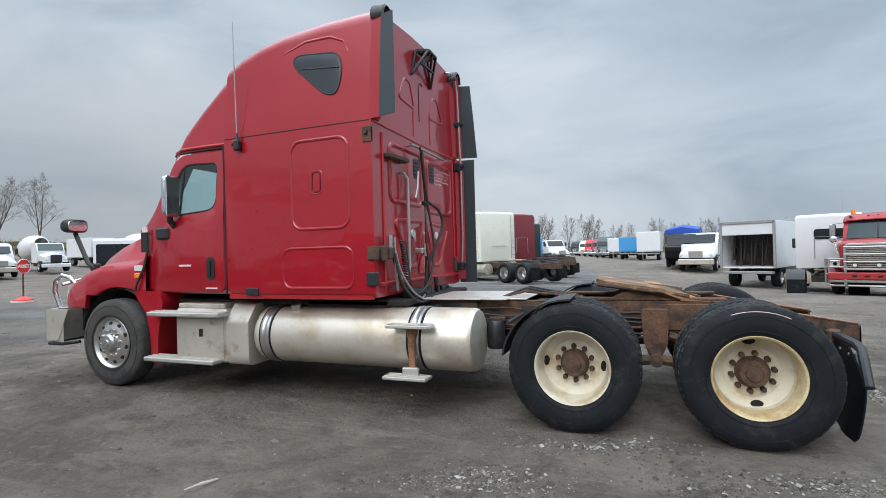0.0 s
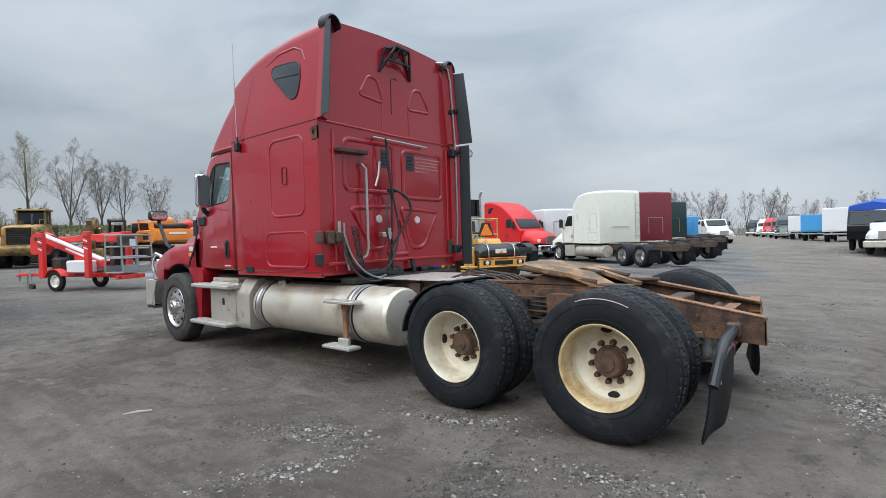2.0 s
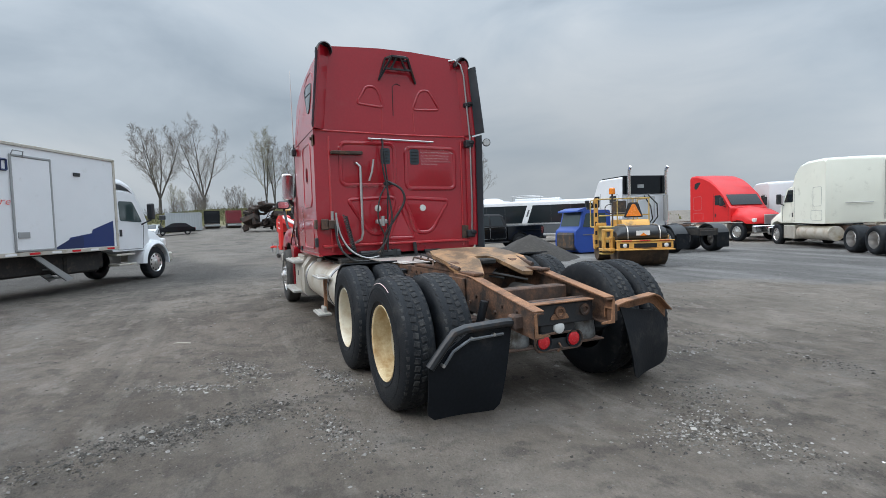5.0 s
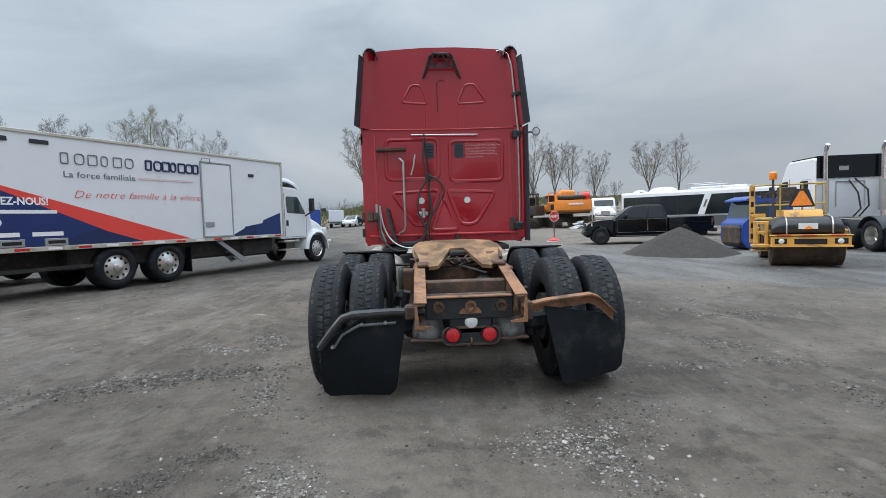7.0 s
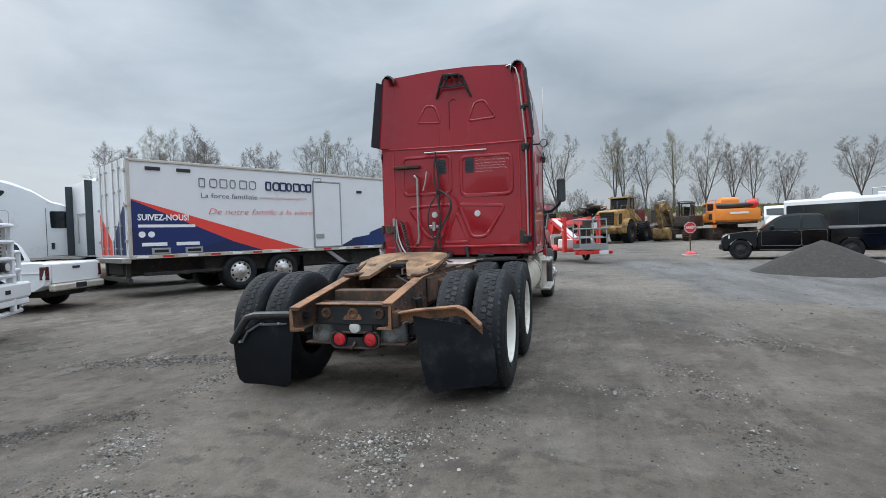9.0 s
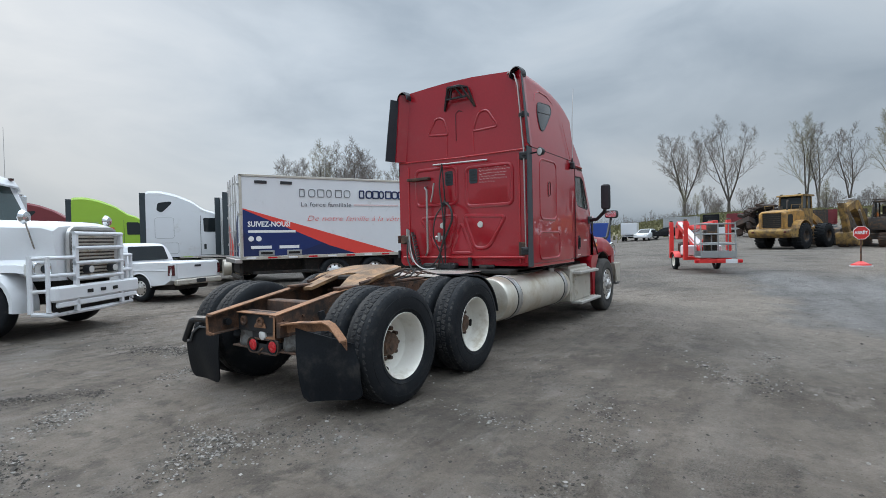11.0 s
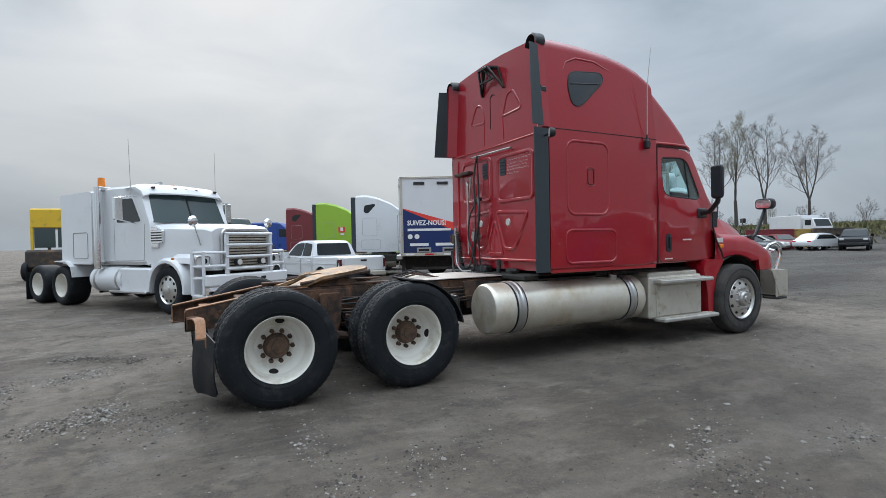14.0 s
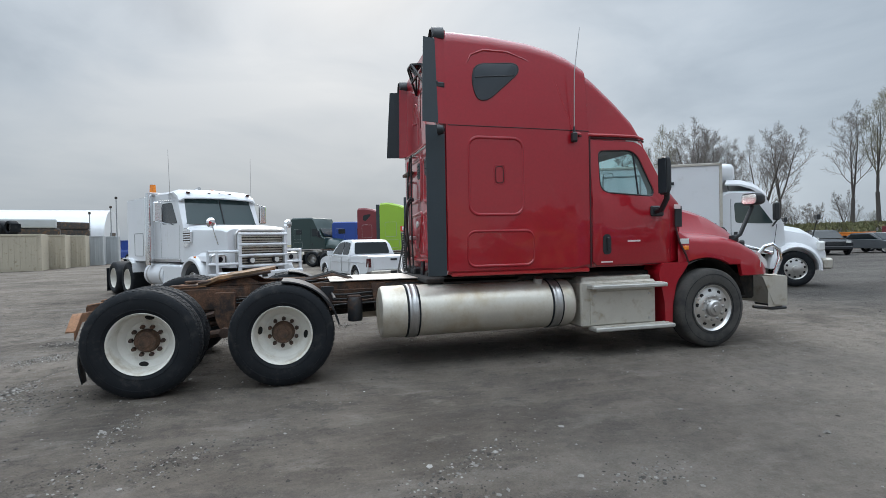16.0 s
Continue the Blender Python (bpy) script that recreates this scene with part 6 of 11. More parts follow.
YELLOW = mat("machine_yellow", (0.64, 0.34, 0.075), 0.5, 0, 0.12, 2, 0.06, 40, dirt=(0.20, 0.13, 0.06), dirt_at=0.62, dirt_scale=3)
OLD_YELLOW = mat("faded_machine_yellow", (0.52, 0.36, 0.10), 0.6, 0, 0.14, 2, 0.06, 40, dirt=(0.16, 0.11, 0.06), dirt_at=0.60, dirt_scale=3)
ORANGE = mat("orange_paint", (0.78, 0.24, 0.03), 0.5, 0, 0.10, 2, 0.04, 40, dirt=(0.3, 0.14, 0.06), dirt_at=0.66)
LIFT_RED = mat("lift_red", (0.66, 0.035, 0.03), 0.4, 0, 0.08, 2, 0.02, 40, coat=0.2)
GREY_STEEL = mat("grey_galvanised", (0.34, 0.35, 0.35), 0.5, 0.5, 0.12, 5, 0.06, 80)
DARK_GLASS = mat("dark_vehicle_glass", (0.012, 0.017, 0.02), 0.06, 0, 0.05, 2, 0.0, coat=0.0, spec=0.4)
TEAL_GLASS = mat("pale_vehicle_glass", (0.035, 0.055, 0.056), 0.06, 0, 0.05, 2, 0.0, coat=0.4)
NAVY = mat("navy_vinyl", (0.007, 0.02, 0.085), 0.4, 0, 0.05, 2, 0.0)
ROYAL = mat("royal_blue_vinyl", (0.007, 0.026, 0.125), 0.4, 0, 0.05, 2, 0.0)
RED_VINYL = mat("red_vinyl", (0.74, 0.06, 0.045), 0.4, 0, 0.05, 2, 0.0)
GREY_VINYL = mat("grey_lettering", (0.16, 0.17, 0.19), 0.5, 0, 0.05, 2, 0.0)
WHITE_VINYL = mat("white_lettering", (0.8, 0.8, 0.8), 0.5, 0, 0.05, 2, 0.0)
MACHINE_DARK = mat("dark_machine_steel", (0.045, 0.04, 0.037), 0.7, 0.1, 0.3, 3, 0.15, 50, dirt=(0.14, 0.08, 0.04), dirt_at=0.58)
PANEL_BEIGE = mat("beige_container", (0.47, 0.42, 0.33), 0.6, 0, 0.1, 2, 0.06, 40, dirt=(0.25, 0.2, 0.14), dirt_at=0.66)
PANEL_GREY = mat("grey_container", (0.40, 0.42, 0.43), 0.6, 0, 0.1, 2, 0.06, 40)
TARP_BLUE = mat("blue_tarpaulin", (0.01, 0.07, 0.42), 0.5, 0, 0.15, 2, 0.2, 20)

LOADER_YELLOW = mat("sun_baked_yellow", (0.47, 0.255, 0.058), 0.55, 0, 0.16, 2, 0.06, 40, dirt=(0.15, 0.095, 0.05), dirt_at=0.52, dirt_soft=0.16, dirt_scale=2.2)
RUSTY_YELLOW = mat("rusty_machine_yellow", (0.33, 0.205, 0.06), 0.7, 0, 0.2, 2, 0.08, 40, dirt=(0.09, 0.06, 0.035), dirt_at=0.50, dirt_soft=0.14, dirt_scale=2.5)
SMOKED_LENS = mat("smoked_red_lens", (0.075, 0.008, 0.010), 0.25, 0, 0.15, 30, 0.05, 200, coat=0.4)
SCREEN_GLASS = mat("green_tinted_screen", (0.020, 0.040, 0.041), 0.05, 0, 0.05, 2, 0.0, coat=0.15, spec=0.5)

# ---- shared wheels ----
W_TYRE = Geo().lathe(tyre_profile(0.51, 0.28, 0.292), 40).mesh("tyre", 40)
W_TYRE.materials.append(BLACK_RUBBER)
RIM_STEEL = Geo().lathe([(0.292, 0.09), (0.310, 0.12), (0.300, 0.130), (0.280, 0.07), (0.262, -0.02), (0.20, -0.05), (0.13, -0.05), (0.12, 0.03), (0.06, 0.05), (0.0, 0.05)], 32).mesh("rim", 40)
RIM_FACE = Geo().lathe([(0.290, 0.09), (0.310, 0.12), (0.300, 0.128), (0.275, 0.098), (0.20, 0.115), (0.15, 0.128), (0.10, 0.135), (0.095, 0.165), (0.05, 0.175), (0.0, 0.175)], 32).mesh("rim", 40)
HOLE = Geo().cyl((0.235, 0.09, 0), (0.235, 0.1125, 0), 0.033, seg=10).mesh("hand_hole", 0)
HOLE.materials.append(DARK_HOLE)
RIM_MESH = {}


def rim_mesh(kind, material):
    key = (kind, material.name)
    if key not in RIM_MESH:
        me = (RIM_STEEL if kind == "dish" else RIM_FACE).copy()
        me.materials.append(material)
        RIM_MESH[key] = me
    return RIM_MESH[key]


def wheel(parent, x, y, r=0.51, kind="face", material=None, width=1.0):
    """A road wheel under its vehicle; the outer face looks away from the middle. y: outer face."""
    s = 1 if y > 0 else -1
    material = material or ALLOY
    w = new("wheel")
    w.parent = parent
    k = r / 0.51
    w.matrix_local = pose(x, y - s * 0.14 * width * k, r, 0, (x * 37) % 36, 0 if s > 0 else 180) @ Matrix.Diagonal((k, k * width, k, 1))
    part("tyre", W_TYRE, BLACK_RUBBER, w)
    part("rim", rim_mesh(kind, material), material, w)
    if kind == "face":
        for k in range(10):
            part("hand_hole", HOLE, DARK_HOLE, w).matrix_local = Matrix.Rotation(radians(36 * k), 4, "Y")
    return w


def slab(g, poly, y0, y1, b=0.0, m=None):
    """A side outline (x, z) drawn out across the vehicle, its top edges drawn in by b."""
    ym, n = (y0 + y1) / 2, len(poly)
    cx, cz = sum(p[0] for p in poly) / n, sum(p[1] for p in poly) / n
    ins = [(cx + (p[0] - cx) * (1 - b), cz + (p[1] - cz) * (1 - b)) for p in poly]
    e = abs(y1 - y0) * 0.04 if b else 0.0
    s = 1 if y1 > y0 else -1
    rings = [[(p[0], y0, p[1]) for p in ins], [(p[0], y0 + s * e, p[1]) for p in poly], [(p[0], y1 - s * e, p[1]) for p in poly], [(p[0], y1, p[1]) for p in ins]] if b else [[(p[0], y0, p[1]) for p in poly], [(p[0], y1, p[1]) for p in poly]]
    return g.rings(rings, True, True, m)


def chassis(v, x0, x1, z=0.85, material=None):
    for s in (1, -1):
        part("frame_rail", Geo().box(((x0 + x1) / 2, s * 0.42, z), (x1 - x0, 0.09, 0.26), 0.01), material or UNDER, v)
    part("underbody", Geo().box(((x0 * 0.3 + x1 * 0.7), 0, z - 0.15), ((x1 - x0) * 0.55, 0.75, 0.35), 0.05), UNDER, v)


def tractor(m, paint, label, group="", roof="dome", length=1.85, top=3.75, extenders=True, rim="dish", rim_mat=None, chassis_mat=None, hood=True, window=True, tail=-4.0, logo=False, ladder=False, stack=False, flaps=None):
    """A sleeper tractor unit: origin under the back wall, nose to +x."""
    v = thing("semi_truck", m, label, "truck", group)
    front = length + 1.35
    prof = [(0.0, 1.05), (0.0, top), (0.5, top + 0.02)] if roof == "dome" else [(0.0, 1.05), (0.0, top - 0.06), (0.1, top)]
    if roof == "dome":
        prof += [(length * 0.55, top - 0.10), (length * 0.85, top - 0.34), (length * 1.1, top - 0.68), (length + 0.55, 2.85), (length + 0.75, 2.66), (length + 1.22, 1.95), (front, 1.85), (front, 1.1)]
    elif roof == "box":
        prof += [(length * 0.6, top), (length * 0.85, top - 0.12), (length, top - 0.45), (length + 0.2, 2.78), (length + 0.7, 2.72), (length + 1.15, 1.98), (front, 1.9), (front, 1.1)]
    else:
        prof += [(length, top), (length + 0.25, top - 0.05), (length + 0.6, 2.75), (length + 1.1, 1.95), (front, 1.9), (front, 1.1)]
    secs = []
    for y, k in ((-1.2, 0.965), (-1.13, 1.0), (0, 1.008), (1.13, 1.0), (1.2, 0.965)):
        secs.append([(p[0], y, 1.05 + (p[1] - 1.05) * k) for p in rpoly(prof, 0.10, 2)])
    part("cab_body", Geo().rings(secs), paint, v)
    for s in (1, -1):
        part("door_window", Geo().prism(rpoly([(length + 0.14, 2.60), (length + 0.60, 2.60), (length + 0.98, 2.04), (length + 0.16, 2.04)], 0.06), s * 1.19, s * 1.212), DARK_GLASS, v)
        part("door_gap", Geo().tube([(length + 0.04, s * 1.201, 2.7), (length + 0.04, s * 1.201, 1.12), (length + 1.15, s * 1.201, 1.12), (length + 1.18, s * 1.201, 1.9)], 0.009, 5), BLACK_PLASTIC, v)
        part("door_handle", Geo().box((length + 0.2, s * 1.205, 1.45), (0.09, 0.02, 0.2), 0.01), BLACK_PLASTIC, v)
        part("mirror", Geo().box((length + 0.95, s * 1.45, 2.2), (0.14, 0.20, 0.48), 0.04).tube([(length + 1.0, s * 1.18, 1.9), (length + 0.97, s * 1.42, 2.0)], 0.025, 6), BLACK_PLASTIC, v)
        if window and roof == "dome":
            part("side_window", Geo().prism(rpoly([(0.36, top - 0.75), (0.40, top - 0.45), (0.85, top - 0.38), (0.90, top - 0.45), (0.55, top - 0.82)], 0.08), s * 1.185, s * 1.205), DARK_GLASS, v)
        elif window:
            part("side_window", Geo().prism(rrect(0.5, 2.2, 1.05, 2.55, 0.05), s * 1.19, s * 1.206), DARK_GLASS, v)
        part("locker_door", Geo().tube([(x, s * 1.201, z) for x, z in rrect(0.25, 1.2, 1.1, 1.62, 0.08)], 0.007, 5, closed=True), GREY_STEEL, v)
        part("pressed_panel", Geo().tube([(x, s * 1.201, z) for x, z in rrect(0.3, 1.8, 0.95, 2.6, 0.08)], 0.007, 5, closed=True), GREY_STEEL, v)
        part("fuel_tank", Geo().cyl((-0.2, s * 0.9, 0.66), (length - 0.1, s * 0.9, 0.66), 0.30, seg=24), TANK, v)
        part("step_box", Geo().box((length + 0.55, s * 0.95, 0.66), (1.0, 0.5, 0.62), 0.03), TANK_PLATE, v)
        if extenders:
            part("side_extender", Geo().box((-0.10, s * 1.19, (1.1 + top) / 2 - 0.03), (0.20, 0.03, top - 1.2), 0.01), DARK_FAIRING, v)
        wheel(v, front + 0.42, s * 1.22, rim_mat and 0.51 or 0.51, "face", ALLOY)
        for ax in (-1.8, -3.1):
            wheel(v, ax, s * 1.27, 0.51, rim, rim_mat or STEEL, 1.9)
        part("mud_flap", Geo().box((-3.72, s * 0.95, 0.48), (0.02, 0.6, 0.6), 0.005), FLAP, v)
        part("flap_plate", Geo().box((-3.735, s * 0.95, 0.30), (0.012, 0.42, 0.16), 0.004), flaps or FLAP, v)
    part("windscreen", Geo().prism(rpoly([(length + 0.72, 2.60), (length + 0.76, 2.60), (length + 1.22, 2.0), (length + 1.18, 2.0)], 0.01), -1.02, 1.02, m=Matrix.Translation((0.03, 0, 0.02))), DARK_GLASS, v)
    if hood:
        nose = front + 1.45
        hs = []
        for y, dz, dx in ((-1.16, -0.62, -0.35), (-1.08, -0.45, -0.12), (-0.75, -0.10, 0.0), (0, 0.0, 0.06), (0.75, -0.10, 0.0), (1.08, -0.45, -0.12), (1.16, -0.62, -0.35)):
            hs.append([(front - 0.02, y, 1.05), (front - 0.02, y, 1.92 + dz), (front + 0.7, y, 1.80 + dz * 0.8), (nose - 0.15 + dx, y, 1.50 + dz * 0.6), (nose + dx, y, 1.25 + dz * 0.4), (nose + dx, y, 0.95), (front + 0.95, y, 0.98), (front + 0.80, y, 1.10), (front + 0.42, y, 1.16), (front + 0.1, y, 1.10)])
        part("hood", Geo().rings(hs), paint, v)
        part("grille", Geo().box((nose + 0.04, 0, 1.18), (0.06, 0.9, 0.5), 0.02), STEEL, v)
        part("bumper", Geo().box((nose + 0.05, 0, 0.66), (0.22, 2.3, 0.4), 0.06), CHROME if paint is not WHITE else TANK_PLATE, v)
        for s in (1, -1):
            part("headlamp", Geo().box((nose - 0.12, s * 0.92, 1.13), (0.16, 0.26, 0.20), 0.05), WHITE_LENS, v)
    chassis(v, tail, front + 0.9, 0.83, chassis_mat)
    part("fifth_wheel", Geo().prism(rpoly([(-2.0, 0.42), (-2.9, 0.38), (-2.9, 0.15), (-2.5, 0.05), (-2.5, -0.05), (-2.9, -0.15), (-2.9, -0.38), (-2.0, -0.42)], 0.05), 1.06, 1.11, "z"), chassis_mat or RUST_DARK, v)
    part("rear_cross_member", Geo().box((tail + 0.05, 0, 0.78), (0.08, 0.9, 0.2), 0.01), chassis_mat or UNDER, v)
    if logo:
        part("decal", Geo().box((1.35, -1.207, 2.22), (0.36, 0.006, 0.30), 0.002), RED_VINYL, v)
        part("decal_bar", Geo().box((1.35, -1.212, 2.24), (0.14, 0.006, 0.20), 0.002).box((1.38, -1.212, 1.98), (0.2, 0.006, 0.10), 0.002), WHITE_VINYL, v)
    if ladder:
        for k in range(5):
            part("ladder_rung", Geo().tube([(-0.03, -0.9, 1.4 + 0.4 * k), (-0.06, -1.15, 1.4 + 0.4 * k)], 0.014, 5), STEEL, v)
        for y in (-0.9, -1.15):
            part("ladder_rail", Geo().tube([(-0.05, y, 1.2), (-0.05, y, top - 0.2)], 0.014, 5), STEEL, v)
        part("grab_rail", Geo().tube([(-0.06, -0.5, 1.9), (-0.06, 0.5, 1.9)], 0.018, 6), STEEL, v)
    else:
        part("back_frame", Geo().tube([(-0.03, -0.5, 1.5), (-0.03, -0.5, 2.45), (-0.03, 0.5, 2.45), (-0.03, 0.5, 1.5)], 0.02, 6), STEEL, v)
    if stack:
        for s in (1, -1):
            part("exhaust_stack", Geo().tube([(length + 0.1, s * 1.3, 1.0), (length + 0.1, s * 1.3, 3.6), (length + 0.02, s * 1.3, 3.85)], 0.065, 12), CHROME, v)
    return v


# ---- tractor with a bull bar ----
BULL_BAR = mat("painted_bull_bar", (0.72, 0.74, 0.77), 0.4, 0, 0.06, 2, 0.02, 30, dirt=(0.42, 0.40, 0.36), dirt_at=0.66, dirt_scale=3)
OLD_RED = mat("worn_red_paint", (0.36, 0.025, 0.025), 0.4, 0, 0.12, 1.5, 0.02, 30, dirt=(0.2, 0.05, 0.045), dirt_at=0.62, coat=0.2)
DARK_LENS = mat("dark_marker_lens", (0.05, 0.02, 0.018), 0.2, 0, 0.1, 3, 0.0, coat=0.4)
def bull_bar_tractor(m, paint, label, group="", guard=None):
    """Origin under the front axle, nose to +x."""
    v = thing("semi_truck", m, label, "truck", group)
    guard = guard or BULL_BAR
    cab = [(-2.0, 1.15), (-2.0, 2.95), (-1.85, 3.05), (-0.45, 3.02), (-0.12, 2.84), (0.20, 2.10), (0.22, 1.15)]
    part("cab_body", Geo().rings([[(x, y, 1.15 + (z - 1.15) * k) for x, z in rpoly(cab, 0.08, 2)] for y, k in ((-1.05, 0.97), (-0.98, 1.0), (0, 1.015), (0.98, 1.0), (1.05, 0.97))]), paint, v)
    part("roof_brow", Geo().rings([[(-0.75, y, 3.05 * k), (-0.35, y, 3.06 * k), (-0.02 + dx, y, 2.95 * k), (0.08 + dx, y, 2.82 * k), (0.06 + dx, y, 2.79 * k), (-0.25, y, 2.84 * k), (-0.75, y, 2.9 * k)] for y, k, dx in ((-1.05, 0.975, -0.10), (-0.92, 1.0, -0.03), (-0.5, 1.006, 0.02), (0, 1.01, 0.04), (0.5, 1.006, 0.02), (0.92, 1.0, -0.03), (1.05, 0.975, -0.10))]), paint, v)
    part("windscreen", Geo().rings([[(-0.13 + dx, y, 2.83), (-0.09 + dx, y, 2.83), (0.23 + dx, y, 2.13), (0.19 + dx, y, 2.13)] for y, dx in ((-1.0, -0.06), (-0.8, 0.0), (0, 0.035), (0.8, 0.0), (1.0, -0.06))]), SCREEN_GLASS, v)
    part("screen_pillar", Geo().tube([(-0.04, 0, 2.82), (0.28, 0, 2.13)], 0.018, 6), BLACK_PLASTIC, v)
    part("sleeper_box", Geo().rings([[(x, y, z) for x, z in rpoly([(-3.55, 1.15), (-3.55, 2.95), (-2.05, 2.97), (-2.05, 1.15)], 0.06, 2)] for y in (-1.18, 1.18)]), paint, v)
    for y in (-0.82, -0.28, 0.0, 0.28, 0.82):
        part("roof_lamp", Geo().lathe([(0.0, -0.02), (0.052, -0.02), (0.046, 0.02), (0.02, 0.035), (0.0, 0.037)], 12, m=pose(-0.02, y, 2.965, -90, 0, -90)), DARK_LENS, v)
    part("air_horn", Geo().tube([(-0.9, -0.3, 3.12), (-0.55, -0.3, 3.14)], [0.02, 0.05], 8).box((-0.8, -0.3, 3.08), (0.1, 0.06, 0.1), 0.01), CHROME, v)
    part("horn_lamp", Geo().cyl((-0.8, 0.15, 3.05), (-0.8, 0.15, 3.15), 0.06, seg=12), AMBER, v)
    for s in (1, -1):
        part("door_window", Geo().prism(rpoly([(-1.15, 2.72), (-0.48, 2.72), (-0.16, 2.16), (-1.15, 2.16)], 0.06), s * 1.035, s * 1.058), DARK_GLASS, v)
        part("door_gap", Geo().tube([(-1.28, s * 1.052, 2.85), (-1.28, s * 1.052, 1.25), (-0.05, s * 1.052, 1.25), (0.0, s * 1.052, 2.1)], 0.006, 5), GREY_STEEL, v)
        part("locker_door", Geo().tube([(x, s * 1.182, z) for x, z in rrect(-2.95, 1.3, -2.25, 1.95, 0.06)], 0.010, 5, closed=True), GREY_STEEL, v)
        part("mirror", Geo().box((-0.35, s * 1.45, 2.45), (0.10, 0.20, 0.52), 0.04).tube([(-0.3, s * 1.05, 2.75), (-0.32, s * 1.45, 2.72), (-0.35, s * 1.45, 2.2), (-0.35, s * 1.05, 2.12)], 0.016, 6), CHROME, v)
        part("exhaust_stack", Geo().tube([(-1.65, s * 1.22, 1.05), (-1.65, s * 1.22, 2.9)], 0.11, 16).tube([(-1.65, s * 1.22, 2.9), (-1.65, s * 1.22, 3.05)], 0.075, 12), CHROME, v, "polished exhaust stack")
        vent = part("intake_vent", Geo().box((0.50, s * 1.06, 1.79), (0.46, 0.07, 0.30), 0.06).box((0.42, s * 1.055, 1.97), (0.26, 0.06, 0.09), 0.02).box((0.42, s * 1.055, 1.59), (0.26, 0.06, 0.11), 0.03), CHROME, v, "chrome louvred intake")
        for k in range(4):
            part("louvre", Geo().box((0.51, s * 1.098, 1.70 + 0.06 * k), (0.38, 0.02, 0.032), 0.005), MACHINE_DARK, vent)
        part("marker_lamp", Geo().box((0.30, s * 1.245, 1.22), (0.09, 0.03, 0.05), 0.012), AMBER, v)
        part("fuel_tank", Geo().cyl((-3.1, s * 0.92, 0.72), (-1.75, s * 0.92, 0.72), 0.33, seg=28), paint, v)
        for bx in (-2.9, -1.95):
            part("tank_strap", Geo().cyl((bx - 0.04, s * 0.92, 0.72), (bx + 0.04, s * 0.92, 0.72), 0.336, seg=28), STEEL, v)
        part("battery_box", Geo().box((-1.25, s * 0.95, 0.72), (1.25, 0.52, 0.58), 0.04), paint, v)
        part("step", Geo().box((-1.4, s * 1.24, 0.45), (1.5, 0.12, 0.05), 0.01), STEEL, v)
        wing = []
        for k in range(15):
            a = radians(-8 + 190 * k / 14)
            wing.append([(0.66 * math.cos(a), s * 0.72, 0.55 + 0.66 * math.sin(a)), (0.70 * math.cos(a), s * 0.74, 0.55 + 0.72 * math.sin(a)), (0.70 * math.cos(a), s * 1.16, 0.55 + 0.70 * math.sin(a)), (0.66 * math.cos(a), s * 1.24, 0.55 + 0.64 * math.sin(a)), (0.60 * math.cos(a), s * 1.24, 0.55 + 0.58 * math.sin(a)), (0.58 * math.cos(a), s * 1.0, 0.55 + 0.60 * math.sin(a))])
        part("wing", Geo().rings(wing), paint, v, "rounded white front wing")
        lamp = part("headlamp", Geo().box((0.86, s * 0.98, 1.16), (0.16, 0.40, 0.24), 0.07), WHITE_LENS, v)
        part("lamp_bezel", Geo().tube([(0.945, s * y, z) for y, z in rrect(0.80, 1.06, 1.15, 1.26, 0.06)], 0.016, 6, closed=True), CHROME, lamp)
        part("bulb", Geo().cyl((0.93, s * 0.94, 1.16), (0.955, s * 0.94, 1.16), 0.065, seg=14), DARK_GLASS, lamp)
        part("cowl", Geo().rings([[(0.10, s * y, z), (0.62, s * y, z), (0.92, s * (y - 0.08), z - 0.06)][:3] + [(0.92, s * 0.72, z - 0.06), (0.10, s * 0.72, z)] for y, z in ((1.16, 1.12), (1.12, 1.24), (1.0, 1.32))]), paint, v)
        part("hood_mirror", Geo().tube([(0.75, s * 0.88, 1.5), (0.7, s * 1.0, 1.98)], 0.014, 6).lathe([(0.0, -0.07), (0.08, -0.06), (0.12, 0.0), (0.10, 0.03), (0.0, 0.03)], 16, m=pose(0.7, s * 1.02, 2.03, 0, 0, 90)), CHROME, v)
        part("antenna", Geo().tube([(-0.4, s * 1.12, 2.75), (-0.42, s * 1.14, 4.1)], [0.008, 0.004], 5), STEEL, v)
        wheel(v, 0.0, s * 1.2, 0.53, "face", ALLOY)
        for ax in (-4.55, -5.85):
            wheel(v, ax, s * 1.26, 0.52, "dish", WHITE_WHEEL, 1.9)
        part("rear_guard", Geo().rings([[(-5.2 + a, s * y, z) for a, z in ((1.35, 0.75), (1.28, 1.02), (1.0, 1.16), (0.45, 1.17), (0.45, 1.14), (0.98, 1.13), (1.25, 1.0), (1.32, 0.75))] for y in (0.7, 1.29)]), paint, v)
        part("mud_flap", Geo().box((-6.5, s * 0.95, 0.45), (0.02, 0.6, 0.75), 0.005), FLAP, v)
    hood = []
    for y, dz, w in ((-1.0, -0.36, -0.10), (-0.97, -0.14, -0.05), (-0.86, -0.05, -0.02), (-0.5, -0.01, 0.0), (0, 0.0, 0.02), (0.5, -0.01, 0.0), (0.86, -0.05, -0.02), (0.97, -0.14, -0.05), (1.0, -0.34, -0.10)):
        hood.append([(-0.80, y * 1.06, 0.95), (-0.80, y * 1.06, 2.05 + dz), (0.40, y * 1.0, 2.00 + dz), (0.90 + w, y * 0.88, 1.97 + dz * 0.9), (1.05 + w, y * 0.82, 1.90 + dz * 0.8), (1.08 + w, y * 0.76, 0.95)])
